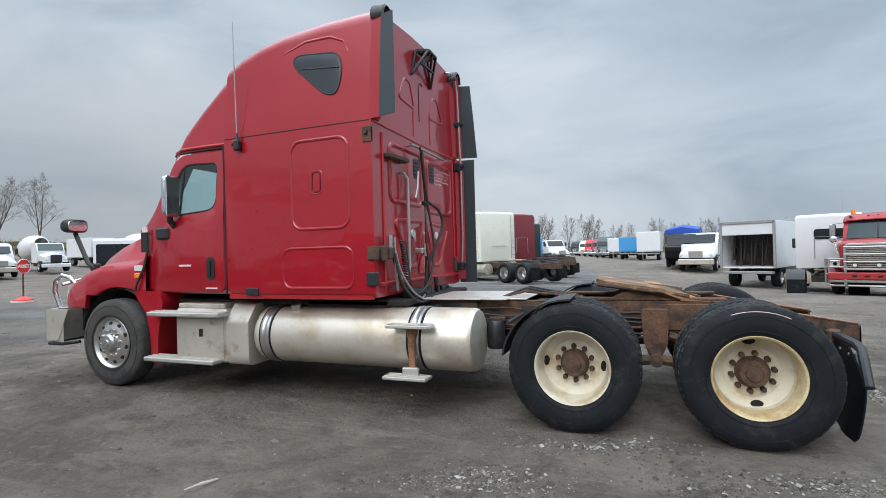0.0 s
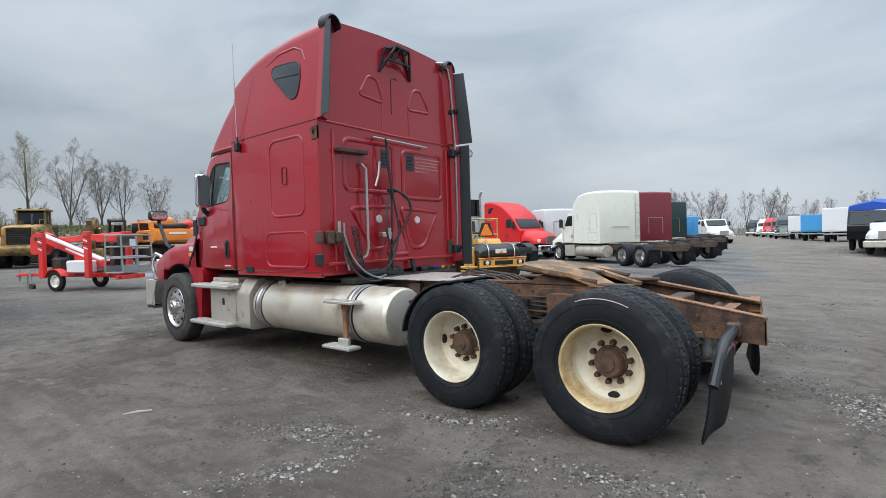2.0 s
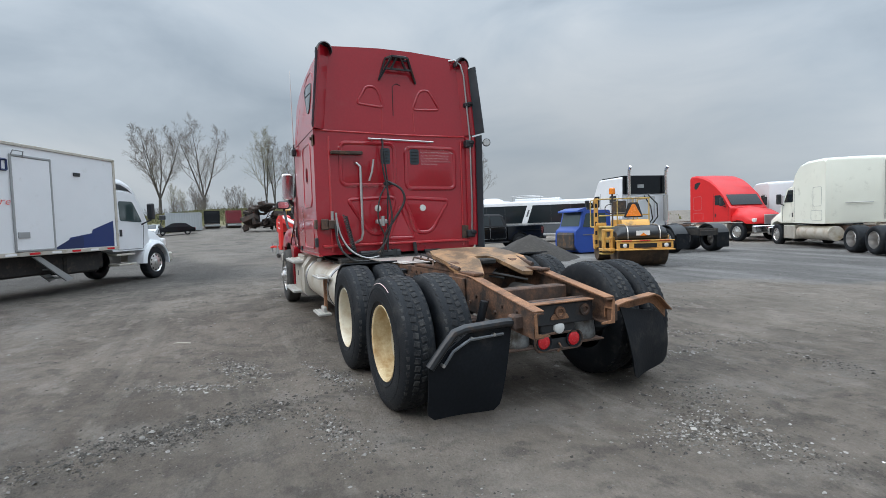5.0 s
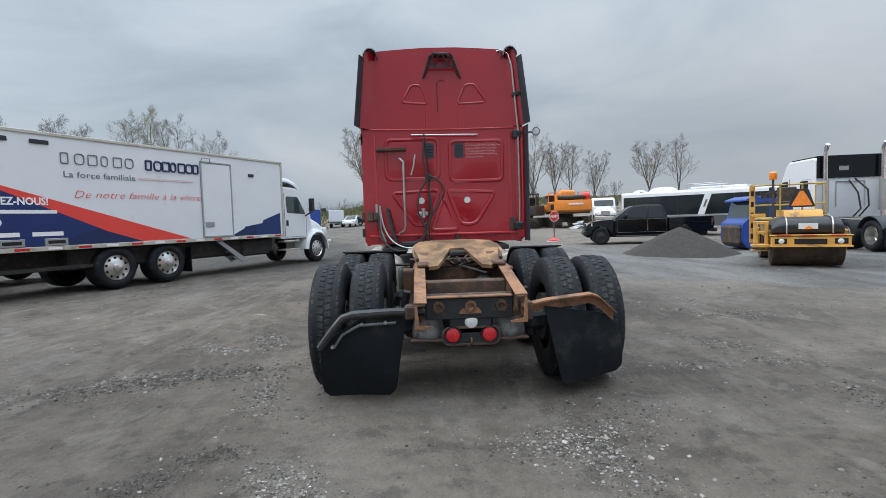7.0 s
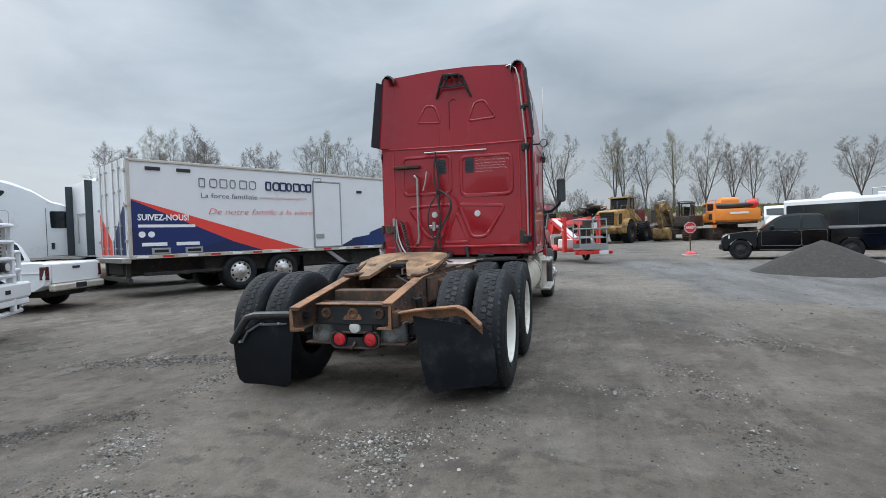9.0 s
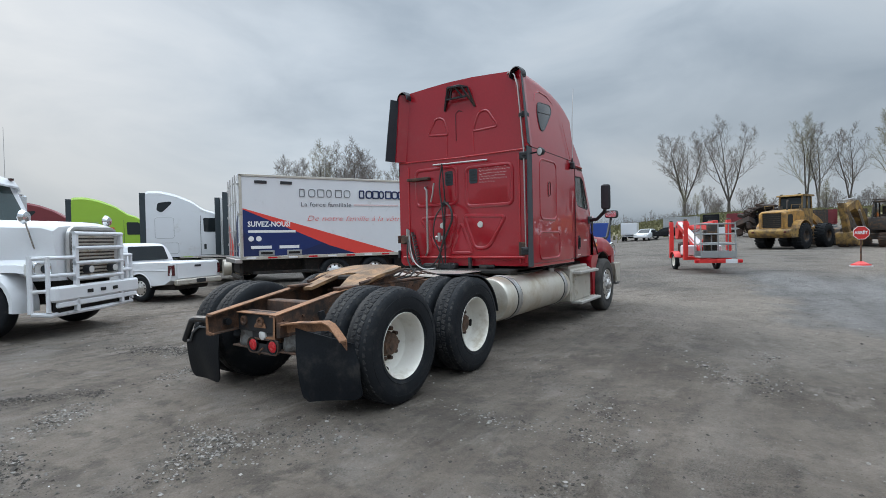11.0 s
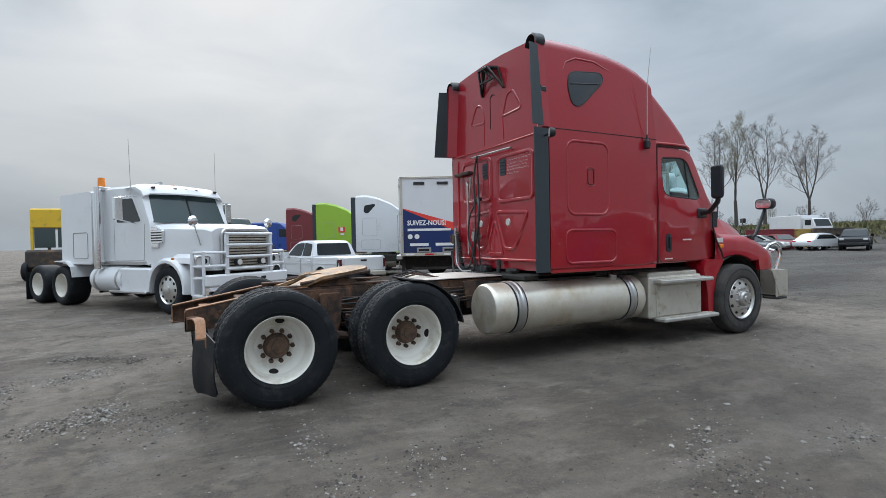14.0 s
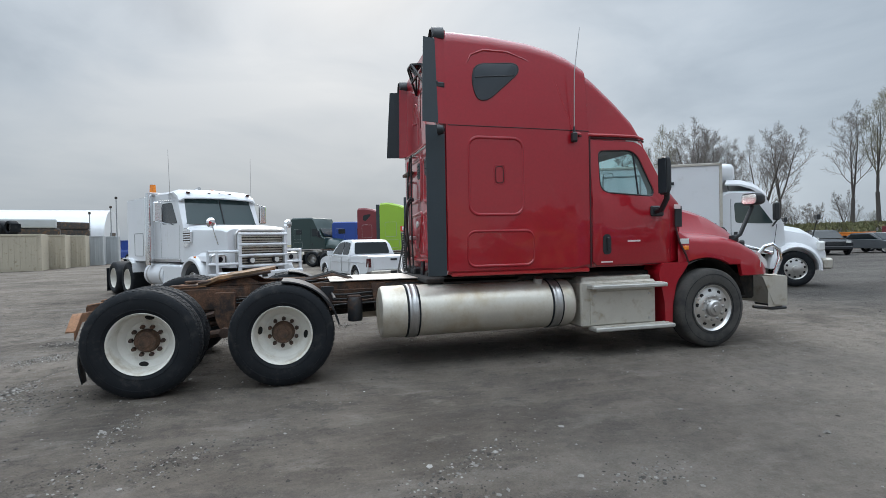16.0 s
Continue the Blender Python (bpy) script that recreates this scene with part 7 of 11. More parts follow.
    part("hood", Geo().rings(hood), paint, v, "long hood")
    gr = part("grille", Geo().box((1.095, 0, 1.38), (0.06, 1.20, 0.86), 0.03), MACHINE_DARK, v, "chrome slatted grille")
    part("grille_frame", Geo().tube([(1.12, y, z) for y, z in rrect(-0.62, 0.96, 0.62, 1.84, 0.14)], 0.045, 6, closed=True), STEEL, gr)
    for k in range(13):
        part("slat", Geo().box((1.125, 0, 1.01 + 0.062 * k), (0.02, 1.14, 0.034), 0.006), TANK_PLATE, gr)
    part("bumper", Geo().box((1.20, 0, 0.74), (0.16, 2.2, 0.26), 0.05), paint, v)
    for y in (-0.34, 0.0, 0.34):
        part("bumper_slot", Geo().box((1.285, y, 0.74), (0.012, 0.14, 0.06), 0.003), DARK_HOLE, v)
    # dark block in the open space below the bumper, in place of its shade
    part("bumper_void_shade", Geo().box((1.12, 0, 0.48), (0.10, 1.9, 0.24), 0.03), DARK_HOLE, v)
    bb = part("bull_bar", Geo().box((1.34, 0.60, 1.10), (0.07, 0.08, 1.36), 0.01), guard, v, "heavy tubular bull bar")
    part("upright", Geo().box((1.34, -0.60, 1.10), (0.07, 0.08, 1.36), 0.01), guard, bb)
    part("bar_lower", Geo().box((1.34, 0, 0.56), (0.07, 2.1, 0.09), 0.02), guard, bb)
    for z in (0.98, 1.24, 1.50, 1.75):
        part("cross_bar", Geo().tube([(1.35, -0.64, z), (1.35, 0.64, z)], 0.035, 8), guard, bb)
    for s in (1, -1):
        for z in (0.80, 1.05, 1.34):
            part("side_bar", Geo().tube([(1.34, s * 0.60, z), (1.24, s * 1.08, z), (1.04, s * 1.22, z)], 0.032, 8), guard, bb)
        part("side_post", Geo().tube([(1.04, s * 1.22, 0.45), (1.04, s * 1.22, 1.38)], 0.04, 8).tube([(1.23, s * 1.09, 0.45), (1.23, s * 1.09, 1.36)], 0.035, 8), guard, bb)
        part("foot_bar", Geo().tube([(1.32, 0.0, 0.40), (1.24, s * 1.06, 0.40), (1.04, s * 1.22, 0.44)], 0.04, 8), guard, bb)
        part("fog_lamp", Geo().cyl((1.30, s * 0.32, 1.12), (1.41, s * 0.32, 1.12), 0.075, seg=16), BLACK_PLASTIC, bb)
        part("fog_lens", Geo().cyl((1.408, s * 0.32, 1.12), (1.42, s * 0.32, 1.12), 0.062, seg=16), WHITE_LENS, bb)
    bb.location.x -= 0.11
    part("beacon_post", Geo().box((-1.75, -1.05, 3.02), (0.25, 0.3, 0.10), 0.02), STEEL, v)
    part("beacon", Geo().cyl((-1.8, -1.05, 3.07), (-1.8, -1.05, 3.30), 0.085, 0.075, 16), AMBER, v, "amber warning beacon")
    part("work_lamp", Geo().box((-3.6, -1.05, 2.78), (0.14, 0.12, 0.10), 0.02), BLACK_PLASTIC, v)
    part("deck_strip", Geo().box((-2.6, 0, 1.12), (3.2, 2.2, 0.08), 0.02), STEEL, v)
    part("catwalk", Geo().box((-4.0, 0, 1.0), (1.0, 1.0, 0.04), 0.01), STEEL, v)
    for ob in v.children:
        if ob.name.split(".")[0] in ("cab_body", "roof_brow", "windscreen", "screen_pillar", "sleeper_box", "roof_lamp", "air_horn", "horn_lamp", "door_window", "door_gap", "locker_door", "mirror", "antenna", "intake_vent", "beacon_post", "beacon", "exhaust_stack", "work_lamp"):
            ob.location += Vector((-1.03, 0, -0.07))
    chassis(v, -6.5, 1.1, 0.83)
    return v


# ---- box truck with a printed side ----
def printed_box_truck(m):
    """Origin on the ground under the right rear corner of the box; nose to +x, the printed side is y = 0."""
    v = thing("box_truck", m, "white refrigerated box truck with blue and red side graphics", "truck")
    L, Z0, Z1, W = 8.7, 1.06, 3.60, 2.55
    part("cargo_box", Geo().box((L / 2, W / 2, (Z0 + Z1) / 2), (L, W, Z1 - Z0), 0.025), WHITE, v, "white insulated cargo box")
    for z, t in ((Z0 + 0.02, 0.10), (Z1 - 0.03, 0.07)):
        part("edge_rail", Geo().box((L / 2, -0.012, z), (L, 0.03, t), 0.008), TANK_PLATE, v)
    for x in (0.035, L - 0.03):
        part("corner_post", Geo().box((x, -0.012, (Z0 + Z1) / 2), (0.08, 0.03, Z1 - Z0), 0.008), TANK_PLATE, v)
    for k in range(14):
        part("reflective_tape", Geo().box((0.3 + 0.62 * k, -0.030, Z0 + 0.02), (0.28, 0.006, 0.05), 0.001), RED_LENS if k % 2 else WHITE_VINYL, v)
    # graphics on the side
    gx = lambda p, d, mt, name, lab="": part(name, Geo().prism(p, -0.006 - d, -0.002 - d), mt, v, lab, 0)
    gx([(0.09, 1.14), (0.09, 2.58), (5.0, 1.14)], 0.0, RED_VINYL, "red_stripe", "red diagonal stripe")
    gx([(0.09, 1.13), (0.09, 2.55), (2.7, 1.42), (3.6, 1.13)], 0.004, NAVY, "blue_field", "navy blue wedge")
    gx([(0.09, 1.9), (0.09, 2.54), (2.5, 1.50), (1.4, 1.13), (0.9, 1.13)], 0.006, ROYAL, "blue_field")
    gx([(6.86, 1.14), (6.95, 1.42), (7.7, 1.52), (7.75, 1.62), (8.54, 1.86), (8.54, 1.14)], 0.0, ROYAL, "blue_field", "blue wave near the cab")
    gx([(6.4, 1.14), (6.9, 1.36), (7.4, 1.46), (7.4, 1.14)], 0.004, NAVY, "blue_field")
    up = lambda x, z: Matrix.Translation((x, -0.012, z)) @ Matrix.Rotation(radians(90), 4, "X")

    def words(body, x, z, size, width, mt, slant=0.0):
        me = text_mesh(body, size, 0.002, size * 0.03 if body.isupper() else -0.018 * size if slant else 0.0)
        me.transform(Matrix(((1, slant, 0, 0), (0, 1, 0, 0), (0, 0, 1, 0), (0, 0, 0, 1))))
        xs = [c.co.x for c in me.vertices]
        me.transform(up(x, z) @ Matrix.Diagonal((width / (max(xs) - min(xs)), 1, 1, 1)))
        part("lettering", me, mt, v)

    words("SUIVEZ-NOUS!", 0.22, 2.03, 0.22, 1.25, WHITE_VINYL)
    words("La force familiale", 1.80, 2.66, 0.20, 1.65, GREY_VINYL)
    words("De notre famille \u00e0 la v\u00f4tre", 1.98, 2.20, 0.25, 3.35, RED_VINYL, 0.32)
    for k, x in enumerate([1.78 + 0.29 * i for i in range(6)] + [3.76 + 0.235 * i for i in range(7)]):
        d = GREY_VINYL if k < 6 else NAVY
        t = 0.026 if k < 6 else 0.05
        part("name_mark", Geo().tube([(x + a, -0.012, b) for a, b in rrect(0.0, 2.97, 0.20 if k % 3 else 0.15, 3.20, 0.07 if k % 2 else 0.02, 3)], t * 0.5, 5, closed=True), d, v)
    part("subtitle_bar", Geo().box((4.35, -0.012, 2.73), (1.6, 0.006, 0.05), 0.001), CHALK, v)
    part("address_bar", Geo().box((0.93, -0.014, 1.88), (1.40, 0.006, 0.075), 0.001), WHITE_VINYL, v)
    for x in (0.31, 0.53):
        part("round_mark", Geo().cyl((x, -0.008, 1.66), (x, -0.016, 1.66), 0.08, seg=20), WHITE_VINYL, v)
    for x in (0.27, 1.10):
        part("white_label", Geo().box((x + 0.33, -0.014, 1.40), (0.60, 0.006, 0.09), 0.001), WHITE_VINYL, v)
        hatch = part("side_vent", Geo().box((x + 0.48, -0.015, 1.22), (0.46, 0.03, 0.16), 0.01), GREY_STEEL, v)
        part("vent_slot", Geo().box((x + 0.48, -0.032, 1.22), (0.34, 0.008, 0.07), 0.002), DARK_HOLE, hatch)
    for x in (0.52, 1.28, 7.2):
        part("roof_marker", Geo().box((x + 0.1, -0.014, 3.38 if x < 7 else 3.05), (0.36 if x < 7 else 0.22, 0.03, 0.09), 0.01), BLACK_PLASTIC, v)
    # side door
    door = part("side_door", Geo().box((5.94, -0.012, 2.23), (1.04, 0.03, 2.12), 0.008), WHITE, v)
    for x in (5.41, 6.47):
        part("door_frame", Geo().box((x, -0.02, 2.24), (0.05, 0.04, 2.2), 0.008), GREY_STEEL, door)
    for z in (1.16, 3.32):
        part("door_frame", Geo().box((5.94, -0.02, z), (1.1, 0.04, 0.05), 0.008), GREY_STEEL, door)
    part("door_hook", Geo().tube([(5.41, -0.03, 3.3), (5.41, -0.10, 3.42), (5.67, -0.10, 3.42), (5.72, -0.03, 3.3)], 0.015, 5), GREY_STEEL, door)
    part("door_latch", Geo().box((5.62, -0.035, 1.52), (0.30, 0.03, 0.14), 0.01), GREY_STEEL, door)
    # rear doors
    for k, y in enumerate((0.66, 1.89)):
        rd = part("rear_door", Geo().box((-0.012, y, 2.36), (0.03, 1.2, 2.5), 0.008), WHITE, v)
        for dy in (-0.25, 0.25):
            part("lock_rod", Geo().tube([(-0.06, y + dy, 1.15), (-0.06, y + dy, 3.6)], 0.018, 6), STEEL, rd)
            for z in (1.3, 1.9, 2.8, 3.4):
                part("rod_guide", Geo().box((-0.05, y + dy, z), (0.06, 0.10, 0.06), 0.01), STEEL, rd)
        for z in (1.5, 2.4, 3.3):
            part("hinge", Geo().box((-0.03, 0.05 if k == 0 else 2.5, z), (0.06, 0.10, 0.08), 0.01), STEEL, rd)
        part("door_graphic", Geo().prism([(y - 0.55, 1.14), (y - 0.55, 2.5 if k == 0 else 1.5), (y + 0.55, 1.5 if k == 0 else 2.3), (y + 0.55, 1.14)], -0.03, -0.034, "x"), NAVY if k == 0 else RED_VINYL, rd)
    part("rear_sill", Geo().box((-0.05, W / 2, 1.0), (0.20, W, 0.14), 0.02), STEEL, v)
    part("rear_bumper", Geo().box((0.05, 0.3, 0.72), (0.10, 0.12, 0.55), 0.01).box((0.05, 2.2, 0.72), (0.10, 0.12, 0.55), 0.01).box((0.05, W / 2, 0.48), (0.10, 2.3, 0.12), 0.02), UNDER, v)
    part("side_rail", Geo().box((1.4, 0.14, 0.62), (2.1, 0.05, 0.09), 0.02), UNDER, v)
    part("steps", Geo().prism([(5.9, 1.0), (6.1, 1.0), (7.05, 0.38), (6.85, 0.32)], 0.05, 0.10).prism([(5.9, 1.0), (6.1, 1.0), (7.05, 0.38), (6.85, 0.32)], 0.5, 0.55).box((6.5, 0.3, 0.66), (0.25, 0.45, 0.03), 0.005).box((6.85, 0.3, 0.42), (0.25, 0.45, 0.03), 0.005), GREY_STEEL, v, "folding aluminium steps")
    # dark block standing in for both the skirts and the shadow under the box
    part("skirt_shade_block", Geo().box((1.5, W / 2 + 0.2, 0.82), (2.9, 1.5, 0.5), 0.05), UNDER, v)
    part("underbody", Geo().box((5.2, W / 2, 0.78), (6.5, 2.0, 0.5), 0.05).box((7.6, 0.55, 0.72), (1.2, 0.7, 0.5), 0.05), UNDER, v)
    for x in (2.90, 4.28):
        for y, o in ((0.03, -1), (2.52, 1)):
            w = wheel(v, x, y * 1.0 + 1e-3, 0.52, "face", ALLOY, 1.9)
            w.matrix_local = pose(x, (0.03 + 0.26) if o < 0 else 2.26, 0.52, 0, x * 20, 180 if o < 0 else 0) @ Matrix.Diagonal((1.02, 1.9, 1.02, 1))
    part("mud_flap", Geo().box((5.0, 0.35, 0.55), (0.02, 0.6, 0.7), 0.005), FLAP, v)
    # cab
    C = 1.275
    cab = [(8.72, 0.95), (8.72, 2.68), (8.90, 2.80), (9.72, 2.78), (9.96, 2.56), (10.38, 1.85), (10.42, 0.95)]
    part("cab_body", Geo().rings([[(x, C + y, 0.95 + (z - 0.95) * k) for x, z in rpoly(cab, 0.10, 3)] for y, k in ((-1.06, 0.965), (-0.98, 1.0), (0, 1.015), (0.98, 1.0), (1.06, 0.965))]), WHITE, v)
    for s in (-1, 1):
        part("door_window", Geo().prism(rpoly([(9.08, 2.45), (9.70, 2.45), (10.12, 1.82), (9.12, 1.86)], 0.08), C + s * 1.045, C + s * 1.066), TEAL_GLASS, v)
        part("door_gap", Geo().tube([(9.0, C + s * 1.06, 2.55), (9.0, C + s * 1.06, 1.0), (10.1, C + s * 1.06, 1.0), (10.2, C + s * 1.06, 1.8)], 0.009, 5), BLACK_PLASTIC, v)
        part("door_handle", Geo().box((9.12, C + s * 1.07, 1.50), (0.10, 0.02, 0.20), 0.01), BLACK_PLASTIC, v)
        part("mirror", Geo().box((10.05, C + s * 1.42, 2.15), (0.14, 0.2, 0.5), 0.04).tube([(10.1, C + s * 1.05, 1.75), (10.06, C + s * 1.42, 1.9)], 0.025, 6), BLACK_PLASTIC, v)
        part("cab_step", Geo().box((9.3, C + s * 0.95, 0.55), (0.8, 0.35, 0.06), 0.01).box((9.3, C + s * 0.92, 0.85), (0.8, 0.3, 0.06), 0.01), TANK_PLATE, v)
        wing = []
        for k in range(13):
            a = radians(-5 + 185 * k / 12)
            wing.append([(10.66 + 0.60 * math.cos(a), C + s * 0.55, 0.52 + 0.62 * math.sin(a)), (10.66 + 0.68 * math.cos(a), C + s * 0.6, 0.52 + 0.80 * math.sin(a)), (10.66 + 0.68 * math.cos(a), C + s * 1.12, 0.52 + 0.72 * math.sin(a)), (10.66 + 0.60 * math.cos(a), C + s * 1.20, 0.52 + 0.62 * math.sin(a)), (10.66 + 0.56 * math.cos(a), C + s * 1.18, 0.52 + 0.58 * math.sin(a))])
        part("wing", Geo().rings(wing), WHITE, v)
        part("headlamp", Geo().box((11.38, C + s * 0.82, 1.15), (0.2, 0.3, 0.28), 0.08), WHITE_LENS, v)
        wheel(v, 10.66, 1.0, 0.51, "face", ALLOY).matrix_local = pose(10.66, C + s * 0.98, 0.51, 0, 12, 0 if s > 0 else 180)
        part("hood_mirror", Geo().tube([(11.2, C + s * 0.85, 1.4), (11.25, C + s * 1.0, 1.9)], 0.014, 5).box((11.25, C + s * 1.02, 1.98), (0.1, 0.2, 0.16), 0.03), BLACK_PLASTIC, v)
    part("windscreen", Geo().rings([[(10.0 + dx, C + y, 2.48), (10.05 + dx, C + y, 2.46), (10.42 + dx, C + y, 1.84), (10.38 + dx, C + y, 1.84)] for y, dx in ((-0.92, -0.05), (0, 0.02), (0.92, -0.05))]), DARK_GLASS, v)
    hood = []
    for y, dz in ((-0.95, -0.5), (-0.85, -0.22), (-0.5, -0.05), (0, 0.0), (0.5, -0.05), (0.85, -0.22), (0.95, -0.5)):
        hood.append([(10.36, C + y, 0.9), (10.36, C + y, 1.86 + dz), (11.0, C + y, 1.72 + dz), (11.42, C + y * 0.95, 1.45 + dz * 0.8), (11.52, C + y * 0.92, 1.15 + dz * 0.4), (11.52, C + y * 0.92, 0.8)])
    part("hood", Geo().rings(hood), WHITE, v)
    part("grille", Geo().box((11.53, C, 1.15), (0.06, 0.9, 0.45), 0.03), STEEL, v)
    part("bumper", Geo().box((11.5, C, 0.65), (0.22, 2.2, 0.32), 0.05), TANK_PLATE, v)
    # roof fairing and refrigeration unit
    outer = [(10.06, 2.62), (9.97, 2.78), (9.74, 3.00), (9.40, 3.15), (8.98, 3.17)]
    inner = [(8.98, 3.11), (9.36, 3.08), (9.66, 2.94), (9.86, 2.76), (9.96, 2.62)]
    part("roof_fairing", Geo().rings([[(x - dx, C + y, 2.62 + (z - 2.62) * k) for x, z in outer + inner] for y, k, dx in ((-1.05, 0.70, 0.14), (-0.97, 0.90, 0.06), (-0.6, 1.0, 0.0), (0, 1.02, -0.02), (0.6, 1.0, 0.0), (0.97, 0.90, 0.06), (1.05, 0.70, 0.14))]), WHITE, v, "white open-backed roof fairing")
    for y in (-0.6, 0.6):
        part("fairing_strut", Geo().tube([(9.1, C + y, 2.76), (9.05, C + y, 3.12)], 0.02, 6), GREY_STEEL, v)
    part("cooling_unit", Geo().rings([[(8.66 + d, C + y * f, 3.36 + (z - 3.36) * f) for y, z in rrect(-0.95, 3.08, 0.95, 3.64, 0.2)] for d, f in ((0.0, 1.0), (0.30, 1.0), (0.46, 0.92), (0.55, 0.75), (0.58, 0.45))]), WHITE, v, "white rounded cooling unit")
    return v


# ---- pickups and cars ----
def pickup(m, paint, label, rim_mat=None, bumper=None):
    """Crew-cab pickup: origin under the rear axle, nose to +x."""
    v = thing("pickup_truck", m, label, "pickup truck")

    def arch(cx, r=0.43, n=9):
        return [(cx + r * math.cos(radians(a)), 0.38 + r * math.sin(radians(a))) for a in [8 + 164 * k / (n - 1) for k in range(n)]]

    def wide(z, w=0.95):
        """Half width of the body by height: tucked in at the sill, fullest at the shoulder line."""
        return w * (1 - 0.05 * max(0.0, 0.62 - z) / 0.3 - 0.035 * max(0.0, z - 0.92) / 0.2)

    def body(outline):
        rows = []
        for k, f in ((0, -1.0), (1, -0.965), (2, -0.5), (3, 0.5), (4, 0.965), (5, 1.0)):
            e = 0.012 if k in (0, 5) else 0.0
            cx, cz = sum(p[0] for p in outline) / len(outline), sum(p[1] for p in outline) / len(outline)
            rows.append([(x - math.copysign(e, x - cx), f * wide(z), z - math.copysign(e, z - cz)) for x, z in outline])
        return Geo().rings(rows)

    bed = [(-1.14, 0.60), (-1.18, 0.80), (-1.16, 1.10), (-1.08, 1.14), (0.60, 1.11), (0.60, 0.46)] + arch(0.0) + [(-0.46, 0.44), (-0.9, 0.48)]
    lower = [(0.615, 0.44), (0.615, 1.10), (2.72, 1.09), (2.80, 1.0), (2.84, 0.5), (2.80, 0.44)]
    nose = [(2.85, 0.46), (2.83, 1.09), (3.30, 1.07), (3.72, 1.01), (3.94, 0.90), (4.03, 0.72), (4.02, 0.46)] + [(3.82, 0.42)] + arch(3.38)
    part("bed", body(bed), paint, v)
    part("cab_body", body(lower), paint, v)
    part("hood", body(nose), paint, v)
    roof = [(0.63, 1.08), (0.65, 1.20), (0.78, 1.61), (0.92, 1.685), (1.55, 1.71), (1.98, 1.67), (2.18, 1.58), (2.76, 1.10)]
    yw = lambda z: 0.91 * (1 - 0.20 * max(0.0, z - 1.10) / 0.6)
    part("roof", Geo().rings([[(x, f * (yw(z) - (0.03 if abs(f) == 1 and z > 1.6 else 0.0)), z - (0.02 if abs(f) == 1 and z > 1.5 else 0.0)) for x, z in rpoly(roof, 0.05, 2)] for f in (-1.0, -0.93, 0, 0.93, 1.0)]), paint, v)
    for s in (1, -1):
        for poly in ([(0.92, 1.585), (1.40, 1.63), (1.40, 1.15), (0.78, 1.15)], [(1.48, 1.63), (1.94, 1.60), (2.10, 1.54), (2.52, 1.17), (1.48, 1.15)]):
            part("side_window", Geo().rings([[(x, s * (yw(z) - 0.02), z) for x, z in rpoly(poly, 0.05, 3)], [(x, s * (yw(z) + 0.004), z) for x, z in rpoly(poly, 0.05, 3)]]), DARK_GLASS, v)
        for x0, x1 in ((0.68, 1.44), (1.46, 2.70)):
            door = part("door", Geo().tube([(x, s * (wide(z) + 0.001), z) for x, z in rrect(x0, 0.52, x1, 1.08, 0.06)], 0.004, 4, closed=True), GREY_STEEL, v)
            part("door_handle", Geo().box((x0 + 0.16, s * 0.958, 0.98), (0.17, 0.024, 0.035), 0.010), paint, door)
        part("side_crease", Geo().tube([(-1.05, s * 0.952, 0.90), (0.5, s * 0.955, 0.90), (2.7, s * 0.955, 0.88)], 0.010, 5), paint, v)
        part("sill_step", Geo().box((1.65, s * 0.93, 0.36), (2.2, 0.12, 0.06), 0.02), BLACK_PLASTIC, v)
        part("tail_lamp", Geo().rings([[(-1.185, s * y, z) for y, z in ((0.83, 0.74), (0.93, 0.75), (0.92, 1.04), (0.84, 1.05))], [(-1.06, s * y, z) for y, z in ((0.84, 0.74), (0.965, 0.75), (0.955, 1.04), (0.85, 1.05))]]), SMOKED_LENS, v)
        part("headlamp", Geo().rings([[(3.98, s * y, z) for y, z in ((0.58, 0.80), (0.86, 0.80), (0.84, 0.93), (0.60, 0.93))], [(3.74, s * y, z) for y, z in ((0.62, 0.82), (0.965, 0.82), (0.95, 0.97), (0.62, 0.97))]]), WHITE_LENS, v)
        part("mirror", Geo().rings([[(2.30 + dx, s * (1.07 + y), 1.20 + z) for y, z in rrect(-0.11, -0.09, 0.11, 0.09, 0.05)] for dx in (0.0, 0.10)]).tube([(2.36, s * 0.90, 1.13), (2.35, s * 1.0, 1.16)], 0.025, 6), paint, v)
        for x in (0.0, 3.38):
            wheel(v, x, s * 0.95, 0.38, "face", rim_mat or ALLOY, 1.05)
            part("wheel_arch", Geo().rings([[(x + 0.425 * math.cos(a), s * y, 0.38 + 0.425 * math.sin(a)) for a in [radians(5 + 170 * k / 12) for k in range(13)]] for y in (0.55, 0.955)], False, False), UNDER, v)
            part("arch_lip", Geo().tube([(x + 0.435 * math.cos(a), s * 0.955, 0.38 + 0.435 * math.sin(a)) for a in [radians(4 + 172 * k / 14) for k in range(15)]], 0.016, 6), paint, v)
    part("rear_glass", Geo().rings([[(0.66 + dx + 0.31 * (z - 1.20), y, z) for y, z in rpoly([(-0.71, 1.17), (0.71, 1.17), (0.64, 1.60), (-0.64, 1.60)], 0.07, 3)] for dx in (0.03, -0.022)]), DARK_GLASS, v)
    part("windscreen", Geo().add([(2.205, -0.70, 1.575), (2.205, 0.70, 1.575), (2.755, 0.82, 1.125), (2.755, -0.82, 1.125)], [(0, 1, 2, 3)]), DARK_GLASS, v, smooth=0)
    gate = part("tailgate", Geo().box((-1.185, 0, 0.87), (0.035, 1.52, 0.44), 0.015), paint, v)
    part("gate_handle", Geo().box((-1.207, 0, 1.0), (0.02, 0.24, 0.06), 0.008), BLACK_PLASTIC, gate)
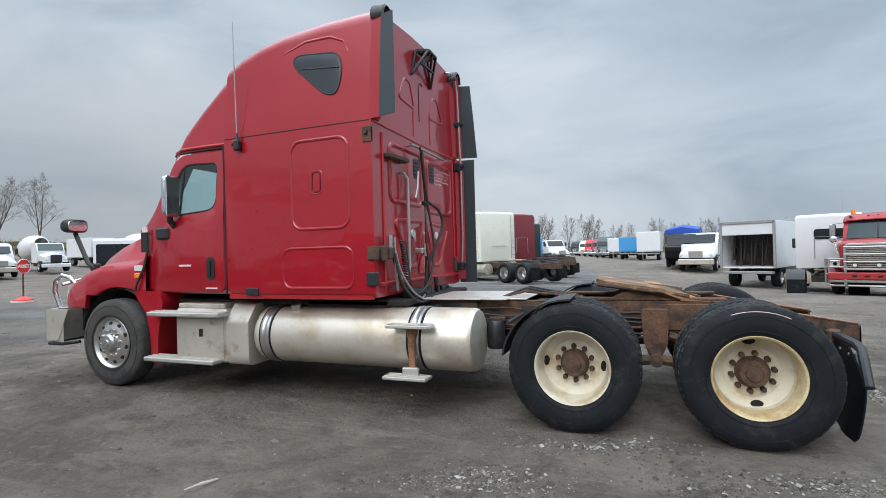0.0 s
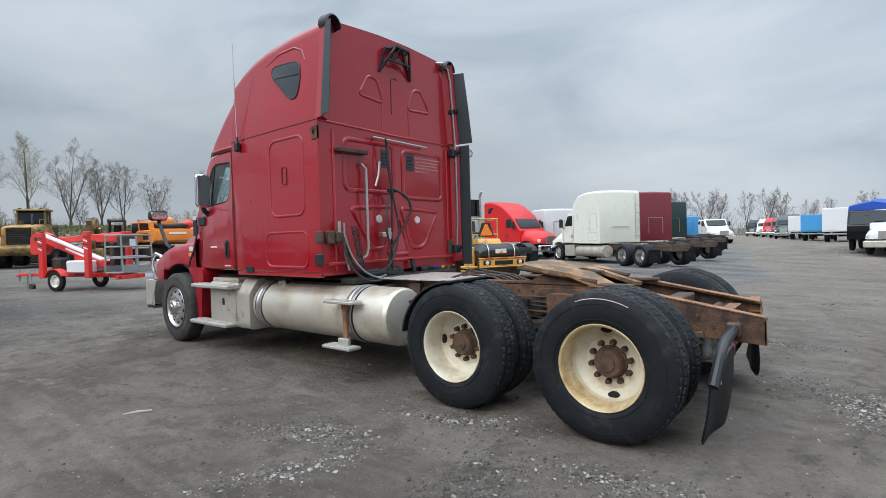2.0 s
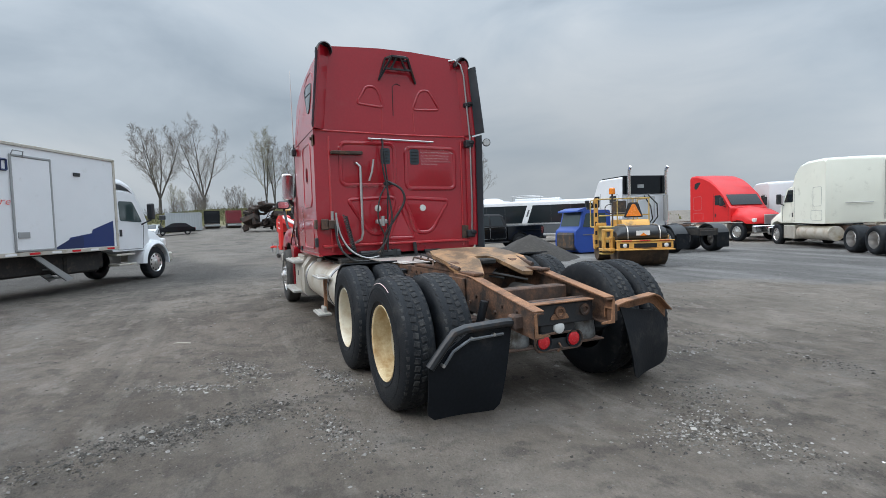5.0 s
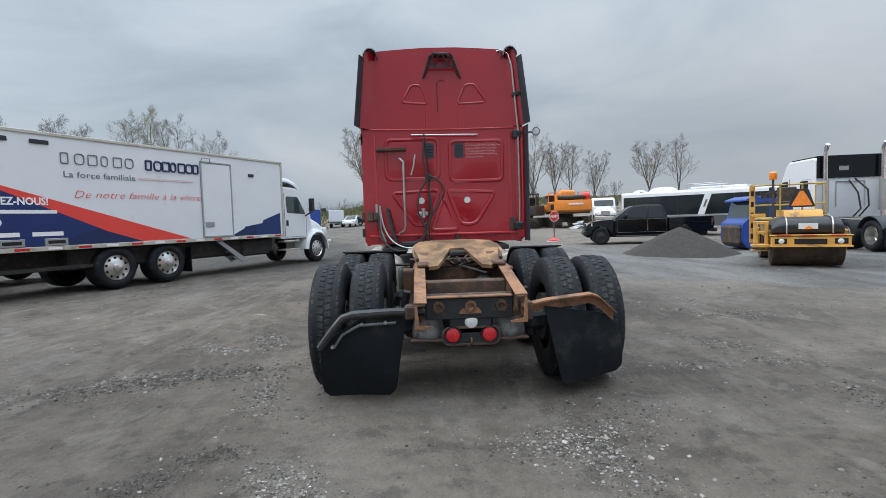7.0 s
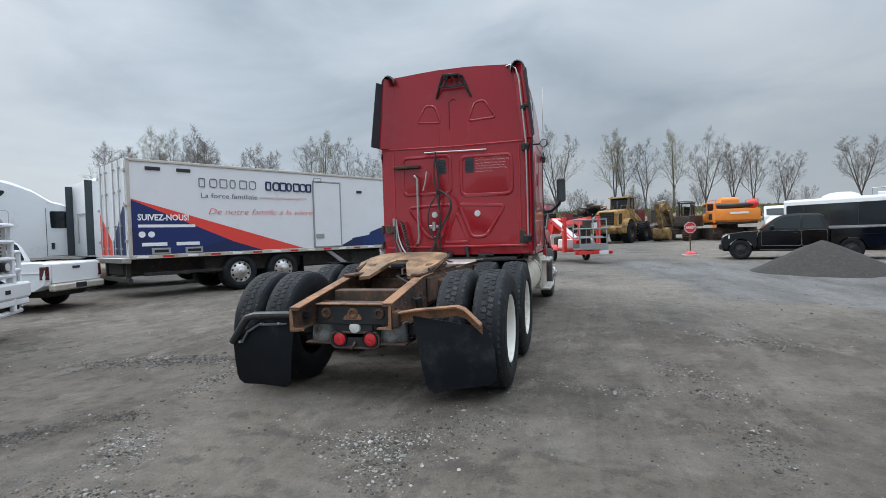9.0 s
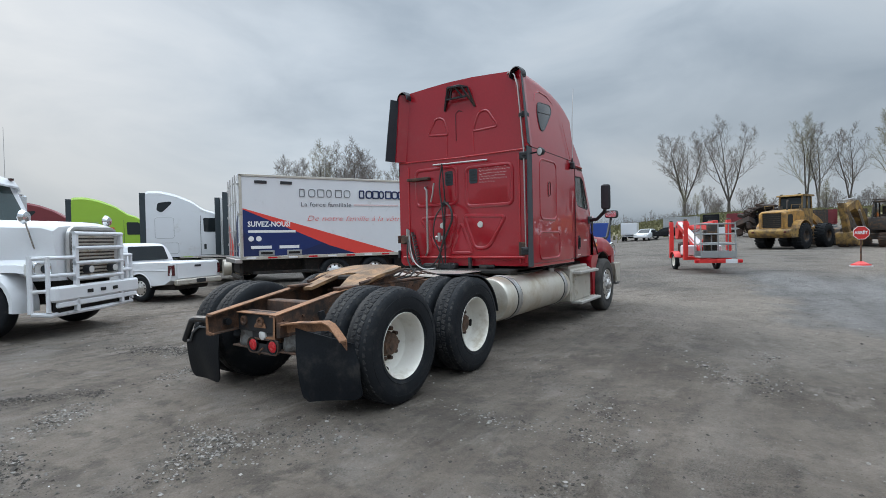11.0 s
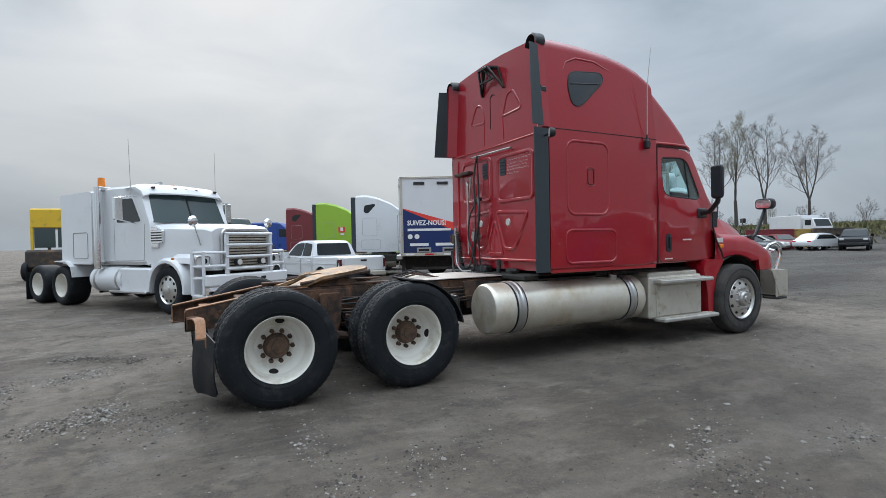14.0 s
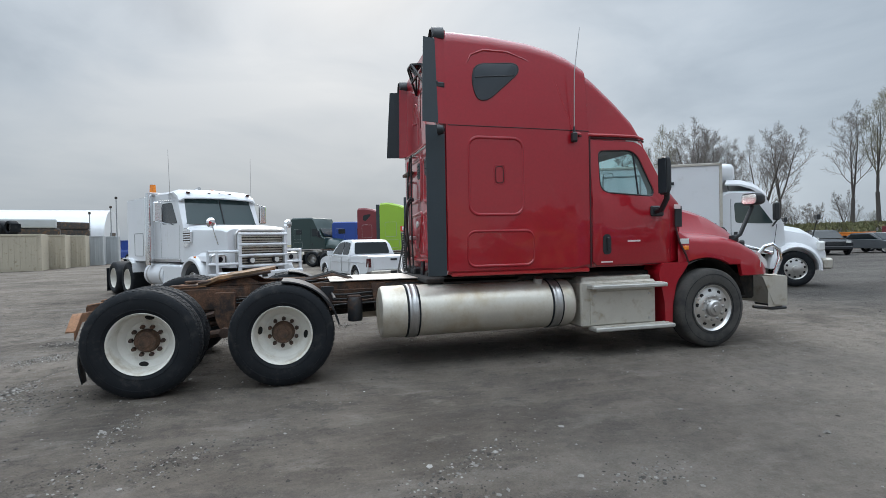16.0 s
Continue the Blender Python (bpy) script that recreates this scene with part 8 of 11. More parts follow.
    bb = part("bumper", Geo().box((-1.24, 0, 0.55), (0.16, 1.74, 0.17), 0.04), bumper or CHROME, v)
    part("plate_recess", Geo().box((-1.322, 0, 0.56), (0.012, 0.36, 0.12), 0.005), BLACK_PLASTIC, bb)
    part("front_bumper", Geo().box((4.02, 0, 0.50), (0.18, 1.84, 0.22), 0.07), bumper or CHROME, v)
    grille = part("grille", Geo().box((4.01, 0, 0.78), (0.06, 1.08, 0.28), 0.02), BLACK_PLASTIC, v)
    for z in (0.71, 0.78, 0.85):
        part("grille_bar", Geo().box((4.045, 0, z), (0.02, 1.0, 0.025), 0.005), bumper or CHROME, grille)
    part("bed_cover", Geo().box((-0.26, 0, 1.115), (1.66, 1.62, 0.02), 0.005), paint if paint is WHITE else BLACK_PLASTIC, v)
    part("underbody", Geo().box((1.5, 0, 0.42), (5.0, 1.3, 0.22), 0.05), UNDER, v)
    return v


def car(m, paint, label, group="parked cars"):
    """A saloon car: origin under the middle, nose to +x."""
    v = thing("car", m, label, "car", group)
    low = [(-2.2, 0.35), (-2.25, 0.7), (-2.1, 0.92), (-1.5, 0.98), (1.0, 0.95), (2.0, 0.78), (2.2, 0.6), (2.2, 0.3)]
    up = [(-1.9, 0.92), (-1.2, 1.40), (-0.4, 1.46), (0.3, 1.40), (1.15, 0.94)]
    part("body", slab(Geo(), rpoly(low, 0.12, 3), -0.88, 0.88, 0.05), paint, v)
    part("roof", Geo().rings([[(x, y * (1 - 0.2 * max(0, z - 0.94) / 0.5), z) for x, z in rpoly(up, 0.1, 3)] for y in (-0.84, 0, 0.84)]), paint, v)
    for s in (1, -1):
        part("side_window", Geo().prism([(-1.55, 0.98), (-1.1, 1.34), (0.22, 1.34), (0.85, 0.98)], s * 0.70, s * 0.83), DARK_GLASS, v)
        for x in (-1.35, 1.35):
            wheel(v, x, s * 0.88, 0.32, "face", ALLOY, 1.0)
        part("headlamp", Geo().box((2.08, s * 0.62, 0.68), (0.2, 0.36, 0.14), 0.04), WHITE_LENS, v)
        part("tail_lamp", Geo().box((-2.18, s * 0.65, 0.78), (0.1, 0.3, 0.14), 0.03), RED_LENS, v)
    part("windscreen", Geo().add([(0.36, -0.6, 1.40), (0.36, 0.6, 1.40), (1.16, 0.74, 0.96), (1.16, -0.74, 0.96)], [(0, 1, 2, 3)]), DARK_GLASS, v, smooth=0)
    return v


def box_van(m, paint, cab_paint, label, L=6.0, H=3.4, open_back=False, group="trucks in the far row"):
    """A plain box truck seen far off: origin under the rear of the box, nose to +x."""
    v = thing("box_truck", m, label, "truck", group)
    if open_back:
        g = Geo().box((L / 2, 1.24, (1.0 + H) / 2), (L, 0.06, H - 1.0), 0.01).box((L / 2, -1.24, (1.0 + H) / 2), (L, 0.06, H - 1.0), 0.01).box((L / 2, 0, H - 0.04), (L, 2.5, 0.08), 0.01).box((L / 2, 0, 1.04), (L, 2.5, 0.08), 0.01).box((L - 0.04, 0, (1.0 + H) / 2), (0.08, 2.5, H - 1.0), 0.01)
        part("cargo_box", g, paint, v, "open-backed box body")
        part("roll_door", Geo().box((0.04, 0, H - 0.38), (0.06, 2.36, 0.6), 0.01), WHITE, v)
        part("rear_frame", Geo().box((0.0, 1.22, (1.0 + H) / 2), (0.10, 0.12, H - 1.0), 0.01).box((0.0, -1.22, (1.0 + H) / 2), (0.10, 0.12, H - 1.0), 0.01).box((0.0, 0, H - 0.04), (0.10, 2.5, 0.14), 0.01), GREY_STEEL, v)
        for k in range(4):
            part("hose_loop", Geo().tube([(1.0, -0.9 + 0.5 * k, 1.1), (1.0, -0.95 + 0.5 * k, 2.6), (1.0, -0.7 + 0.5 * k, 2.7), (1.0, -0.55 + 0.5 * k, 1.4)], 0.06, 6), HOSE, v)
        part("inner_shadow", Geo().box((2.2, 0, 2.0), (0.1, 2.3, 1.9), 0.01), MACHINE_DARK, v)
    else:
        part("cargo_box", Geo().box((L / 2, 0, (1.0 + H) / 2), (L, 2.5, H - 1.0), 0.03), paint, v)
        part("rear_door", Geo().box((-0.012, 0, (1.0 + H) / 2), (0.03, 2.2, H - 1.25), 0.01), paint, v)
    part("cab_body", Geo().rings([[(x, y, z) for x, z in rpoly([(L + 0.1, 0.7), (L + 0.1, 2.5), (L + 1.3, 2.5), (L + 1.75, 1.6), (L + 1.8, 0.7)], 0.1, 2)] for y in (-1.05, 1.05)]), cab_paint, v)
    part("windscreen", Geo().add([(L + 1.36, -0.9, 2.40), (L + 1.36, 0.9, 2.40), (L + 1.76, 0.95, 1.66), (L + 1.76, -0.95, 1.66)], [(0, 1, 2, 3)]), DARK_GLASS, v, smooth=0)
    for s in (1, -1):
        part("side_window", Geo().box((L + 0.8, s * 1.05, 2.05), (0.8, 0.02, 0.6), 0.01), DARK_GLASS, v)
        wheel(v, 1.3, s * 1.2, 0.48, "dish", STEEL, 1.6)
        wheel(v, L + 0.8, s * 1.05, 0.48, "dish", STEEL)
    part("rear_sill", Geo().box((0.1, 0, 0.78), (0.3, 2.3, 0.14), 0.02), GREY_STEEL, v)
    chassis(v, 0.1, L + 1.6, 0.8)
    return v

# ---- vehicles and machines, where they stand ----
printed_box_truck(at(2.34, 9.14, -27.3))
bull_bar_tractor(at(-3.27, 7.26, -56.5), WHITE, "white tractor unit with a heavy white bull bar")
pickup(at(0.85, 10.5, 106) @ Matrix.Scale(0.94, 4), WHITE, "white crew-cab pickup with a dented rear bumper", ALLOY, TANK_PLATE)
pickup(at(16.5, -12.25, 75) @ Matrix.Scale(1.11, 4), BLACK_CAR, "glossy black crew-cab pickup beside a gravel pile", BLACK_PAINT, BLACK_PLASTIC)

ROW = "tractors parked in a row"
tractor(at(3.5, 17.0, -26), WHITE, "white sleeper tractor with black side extenders", ROW, top=3.62)
tractor(at(4.75, 13.6, -26), WHITE, "white sleeper tractor close beside the box truck", ROW, top=3.5)
tractor(at(2.9, 22.0, -26), GREEN, "lime green sleeper tractor with a small red and white decal", ROW, top=3.66, logo=True, window=False)
tractor(at(2.1, 26.3, -26), MAROON, "dark red sleeper tractor with a domed roof", ROW, top=3.66, extenders=False)
tractor(at(0.9, 33.5, -26), BLUE, "blue sleeper tractor with a low roof", ROW, "flat", top=3.1, extenders=False)
tractor(at(-1.9, 34.5, -40), DK_GREEN, "dark green sleeper tractor", ROW, "flat", top=3.46, extenders=False, rim_mat=WHITE_WHEEL)
tractor(at(4.0, 45.0, -26), GREEN, "lime green sleeper tractor half hidden behind another", ROW, "flat", top=3.3, extenders=False)

ROW2 = "bare chassis tractors in a row"
tractor(at(4.76, -21.2, -34.5), IVORY, "ivory tall sleeper tractor with a bare chassis", ROW2, "box", 2.5, 3.75, False, rim_mat=STEEL, chassis_mat=RUST_DARK, ladder=True, window=False, tail=-4.2)
tractor(at(4.8, -27.3, -35), MAROON, "maroon sleeper tractor with steel back rails", ROW2, "flat", 2.0, 4.02, False, rim_mat=STEEL, chassis_mat=RUST_DARK, tail=-4.2)
tractor(at(6.0, -35.9, -35), DK_GREEN, "dark green sleeper tractor", ROW2, "flat", 2.0, 3.78, False, rim_mat=STEEL, chassis_mat=RUST_DARK, tail=-4.4)
tractor(at(11.2, -27.5, -35), WHITE, "white sleeper tractor behind the ivory one", ROW2, "flat", 1.8, 3.3, False, chassis_mat=RUST_DARK)
tractor(at(15.0, -25.4, 168), SCARLET, "bright red sleeper tractor with a crumpled hood", ROW2, "dome", 1.9, 3.85, False, chassis_mat=RUST_DARK)
ws = tractor(at(10.9, -16.0, -10), WHITE, "white sleeper tractor with black upper back and chrome stacks", ROW2, "flat", 1.8, 3.42, False, tail=-4.0)
part("upper_back_panel", Geo().box((-0.03, 0, 3.02), (0.05, 2.36, 0.86), 0.03).box((0.9, 0, 3.40), (1.8, 2.30, 0.10), 0.04), BLACK_CAR, ws, "black upper back panel")
part("panel_mark", Geo().box((-0.06, 0.25, 2.95), (0.008, 0.34, 0.16), 0.003), GREY_STEEL, ws)
for s in (1, -1):
    part("exhaust_stack", Geo().tube([(-0.22, s * 0.98, 1.0), (-0.22, s * 0.98, 3.55), (-0.26, s * 0.98, 3.72), (-0.36, s * 0.99, 3.84)], 0.075, 14), CHROME, ws, "tall chrome exhaust stack")
    part("stack_guard", Geo().rings([[(-0.22 + 0.11 * math.cos(a), s * 0.98 + 0.11 * math.sin(a), z) for a in [2 * math.pi * k / 14 for k in range(14)]] for z in (1.3, 2.5)]), STEEL, ws)
    part("rear_mudguard", Geo().rings([[(-3.1 + r * math.cos(a), s * y, 0.52 + r * math.sin(a)) for a, r in [(radians(20 + 14 * k), 0.60) for k in range(11)] + [(radians(160 - 14 * k), 0.63) for k in range(11)]] for y in (0.68, 1.30)]), BLACK_PLASTIC, ws)
part("hose_set", Geo().tube([(-0.10, 0.1, 2.5), (-0.30, -0.1, 2.0), (-0.30, -0.2, 1.4), (-0.2, 0.0, 1.1)], 0.03, 6).tube([(-0.10, -0.1, 2.55), (-0.36, -0.4, 2.1), (-0.34, -0.45, 1.5), (-0.2, -0.2, 1.1)], 0.03, 6), HOSE, ws)

FAR = "trucks in the far row"
box_van(at(-7.55, -24.2, -116), WHITE, WHITE, "white box truck with its rear door open on hanging hoses", 5.0, 3.4, True)
wf = tractor(at(-10.15, -21.2, -108), WHITE, "white sleeper tractor with black rear mudguards", FAR, "box", 1.9, 3.45, False, tail=-3.6)
part("rear_window", Geo().rings([[(-0.012 - d, y, z) for y, z in rrect(-0.62, 2.35, 0.52, 2.80, 0.12)] for d in (0.0, 0.02)]), DARK_GLASS, wf)
for s in (1, -1):
    part("rear_mudguard", Geo().rings([[(-3.1 + r * math.cos(a), s * y, 0.52 + r * math.sin(a)) for a, r in [(radians(10 + 16 * k), 0.60) for k in range(11)] + [(radians(170 - 16 * k), 0.63) for k in range(11)]] for y in (0.66, 1.30)]), BLACK_PLASTIC, wf, "black half-round mudguard")
bull_bar_tractor(at(-10.2, -16.8, 62), OLD_RED, "red tractor unit with a tubular front guard", FAR, STEEL)
tractor(at(-6.9, -37.0, 75), WHITE, "white short cab with its hood off", FAR, "flat", 0.3, 2.6, False)
box_van(at(-6.2, -42.5, 82), MACHINE_DARK, BLACK_CAR, "dark tipper truck under a blue tarpaulin", 5.0, 2.6)
solo("tarpaulin", Geo().rings([[(x, y, z) for y, z in ((-1.25, 2.55), (-1.2, 3.0 + dz), (0, 3.25 + dz), (1.2, 3.0 + dz), (1.25, 2.55))] for x, dz in ((0.0, 0.0), (1.5, 0.15), (3.0, 0.05), (5.0, -0.15))]), TARP_BLUE, at(-6.2, -42.5, 82), "bright blue tarpaulin over a tipper body", "tarpaulin")
box_van(at(-3.4, -56.7, -95), WHITE, GREY_CAR, "white box truck standing in the far row", 5.5, 3.3)
box_van(at(-1.2, -64.0, -95), SKY_BLUE, WHITE, "white box truck with a pale blue end", 5.0, 2.9)
box_van(at(0.7, -73.0, -95), WHITE, GREY_CAR, "white box truck in the far row", 5.0, 3.0)
for x, y, c, lab in ((2.6, -84, DK_GREEN, "dark green tractor far down the row"), (4.5, -96, MAROON, "dark red tractor far down the row"), (6.5, -104, SCARLET, "red tractor far down the row"), (8.6, -113, WHITE, "white tractor far down the row"), (11.5, -122, BLACK_CAR, "black tractor far down the row")):
    tractor(at(x, y, 85), c, lab, FAR, "dome", 1.8, 3.4, False)
for x, y, turn, c, lab in ((8.6, -51.5, -35, SKY_BLUE, "sky blue and white truck beyond the bare chassis row"), (10.4, -58, -38, WHITE, "white truck with an open hood beyond the row")):
    tractor(at(x, y, turn), c, lab, FAR, "flat", 1.6, 3.0, False)
tractor(at(8.6, -60, 125), WHITE, "white tractor facing the yard road", FAR, "flat", 1.2, 2.7, False)


# ---- yellow road roller, seen from behind ----
def road_roller(m):
    """Origin under the middle, its rear to -x."""
    v = thing("road_roller", m, "yellow road roller with black hood and orange warning triangle", "machine")
    hood = [(-1.70, 0.84), (-1.74, 1.05), (-1.62, 1.20), (-1.30, 1.25), (-0.45, 1.24), (-0.45, 0.84)]
    part("engine_hood", Geo().rings([[(x, y, 0.84 + (z - 0.84) * k) for x, z in rpoly(hood, 0.06, 3)] for y, k in ((-0.70, 0.55), (-0.66, 0.88), (-0.52, 1.0), (0.52, 1.0), (0.66, 0.88), (0.78, 0.55))]), BLACK_PLASTIC, v, "black rounded engine hood")
    for y in (-0.47, 0.47):
        part("hood_strap", Geo().tube([(-1.75, y, 0.84), (-1.765, y, 1.06), (-1.64, y, 1.225), (-1.30, y, 1.275), (-0.5, y, 1.265)], 0.017, 6), STEEL, v)
    part("maker_mark", Geo().box((-1.758, 0.03, 1.02), (0.012, 0.40, 0.14), 0.003), WHITE_LENS, v, "pale plain maker mark")
    part("mark_wedge", Geo().prism([(-0.09, 0.945), (0.13, 0.945), (0.02, 1.03)], -1.768, -1.764, "x"), AMBER, v)
    part("rear_beam", Geo().box((-1.80, 0, 0.66), (0.16, 1.62, 0.24), 0.02).box((-1.84, 0, 0.53), (0.26, 1.66, 0.035), 0.01).box((-1.80, 0, 0.80), (0.20, 1.68, 0.03), 0.01), YELLOW, v)
    for y in (-0.61, 0.61):
        lamp = part("lamp_recess", Geo().box((-1.885, y, 0.655), (0.012, 0.26, 0.13), 0.004), DARK_HOLE, v)
        part("lamp", Geo().lathe([(0.0, 0.02), (0.04, 0.016), (0.062, 0.004), (0.066, -0.01), (0.0, -0.01)], 16, m=pose(-1.893, y * 0.98, 0.655, 0, 0, 90)), WHITE_LENS, lamp)
    part("beam_slot", Geo().box((-1.885, 0, 0.65), (0.012, 0.66, 0.13), 0.004), DARK_HOLE, v)
    for y in (-0.55, 0.02, 0.55):
        part("reflector", Geo().box((-1.905, y, 0.80), (0.012, 0.30, 0.026), 0.003), RED_LENS, v)
    part("console", Geo().rings([[(x, y, z) for x, z in rpoly([(-1.0, 1.22), (-0.85, 1.42), (0.5, 1.44), (0.6, 1.22)], 0.05, 2)] for y in (-0.42, 0.42)]), YELLOW, v)
    part("chassis_block", Geo().box((0.3, 0, 0.95), (1.7, 1.5, 0.55), 0.05), OLD_YELLOW, v)
    tri = part("triangle_back", Geo().prism(rpoly([(-0.30, 1.50), (0.30, 1.50), (0.15, 1.98), (-0.15, 1.98)], 0.05), -0.66, -0.63, "x"), BLACK_PLASTIC, v)
    part("warning_triangle", Geo().prism(rpoly([(-0.24, 1.54), (0.24, 1.54), (0.04, 1.93), (-0.04, 1.93)], 0.03), -0.69, -0.665, "x"), AMBER, tri, "orange warning triangle")
    # side frame with openings, seen beside the hood
    frame_side = part("side_frame", Geo().box((-1.35, 0.98, 1.12), (0.14, 0.34, 0.08), 0.015).box((-1.35, 1.10, 0.80), (0.14, 0.10, 0.62), 0.015).box((-1.35, 0.86, 0.80), (0.14, 0.08, 0.62), 0.015).box((-1.35, 0.98, 0.86), (0.14, 0.30, 0.07), 0.01).box((-1.35, 1.0, 0.52), (0.5, 0.40, 0.08), 0.015), YELLOW, v, "yellow step frame with openings")
    part("step_tread", Geo().box((-1.30, 1.02, 0.40), (0.40, 0.36, 0.04), 0.01), OLD_YELLOW, frame_side)
    # railings of the operator's platform
    for y in (-0.55, -0.05, 0.45):
        part("rail_post", Geo().tube([(-0.45, y, 1.20), (-0.45, y, 2.12)], 0.022, 6), OLD_YELLOW, v)
    plate = part("ladder_plate", Geo().box((-0.10, 1.09, 1.35), (0.20, 0.05, 1.62), 0.012).box((-0.20, 1.08, 1.35), (0.03, 0.14, 1.62), 0.008), YELLOW, v, "yellow perforated side ladder")
    for k in range(5):
        part("rung_hole", Geo().box((-0.216, 1.08, 0.72 + 0.30 * k), (0.006, 0.07, 0.14), 0.002), DARK_HOLE, plate)
    part("cross_plate", Geo().box((-0.30, 0.94, 1.30), (0.05, 0.34, 0.10), 0.012), YELLOW, plate)
    for z in (1.58, 2.12):
        part("hand_rail", Geo().tube([(-0.45, -0.57, z), (-0.45, 1.04, z)], 0.022, 6), OLD_YELLOW, v)
    for y in (-0.57, 1.04):
        part("side_rail", Geo().tube([(-0.45, y, 2.12), (0.9, y, 2.12), (0.9, y, 1.2)], 0.022, 6), OLD_YELLOW, v)
    part("platform", Geo().box((0.2, 0.24, 1.20), (1.5, 1.55, 0.06), 0.02), OLD_YELLOW, v)
    part("seat", Geo().box((0.1, 0.2, 1.62), (0.45, 0.5, 0.12), 0.04).box((0.32, 0.2, 1.86), (0.12, 0.46, 0.45), 0.05), MACHINE_DARK, v)
    part("steering_wheel", Geo().tube([(-0.12 + 0.05 * math.sin(a), 0.6 + 0.17 * math.cos(a), 1.80 + 0.15 * math.sin(a)) for a in [2 * math.pi * k / 16 for k in range(16)]], 0.016, 5, closed=True), MACHINE_DARK, v)
    part("beacon_post", Geo().tube([(-0.5, 0.62, 1.2), (-0.5, 0.62, 2.28)], 0.028, 7), MACHINE_DARK, v)
    part("beacon", Geo().lathe([(0.0, 0.0), (0.09, 0.0), (0.10, 0.03), (0.095, 0.18), (0.06, 0.21), (0.0, 0.215)], 14, m=pose(-0.5, 0.62, 2.27, 90, 0, 0)), AMBER, v, "orange beacon")
    DRUM = mat("earthy_drum_steel", (0.105, 0.068, 0.04), 0.75, 0.2, 0.35, 3, 0.15, 40, dirt=(0.05, 0.036, 0.026), dirt_at=0.5, dirt_scale=4)
    for x in (-1.15, 1.35):
        d = part("drum", Geo().lathe([(0.0, -0.72), (0.44, -0.74), (0.50, -0.75), (0.51, -0.74), (0.51, 0.74), (0.50, 0.75), (0.44, 0.74), (0.0, 0.72)], 40, m=pose(x, 0, 0.51)), DRUM, v, "soil-stained smooth steel drum")
        for s in (1, -1):
            part("drum_yoke", Geo().prism(rpoly([(x - 0.12, 0.40), (x + 0.12, 0.40), (x + 0.25, 0.92), (x - 0.25, 0.92)], 0.05), s * 0.76, s * 0.84), YELLOW, d)
    return v


road_roller(at(5.85, -10.05, -29))


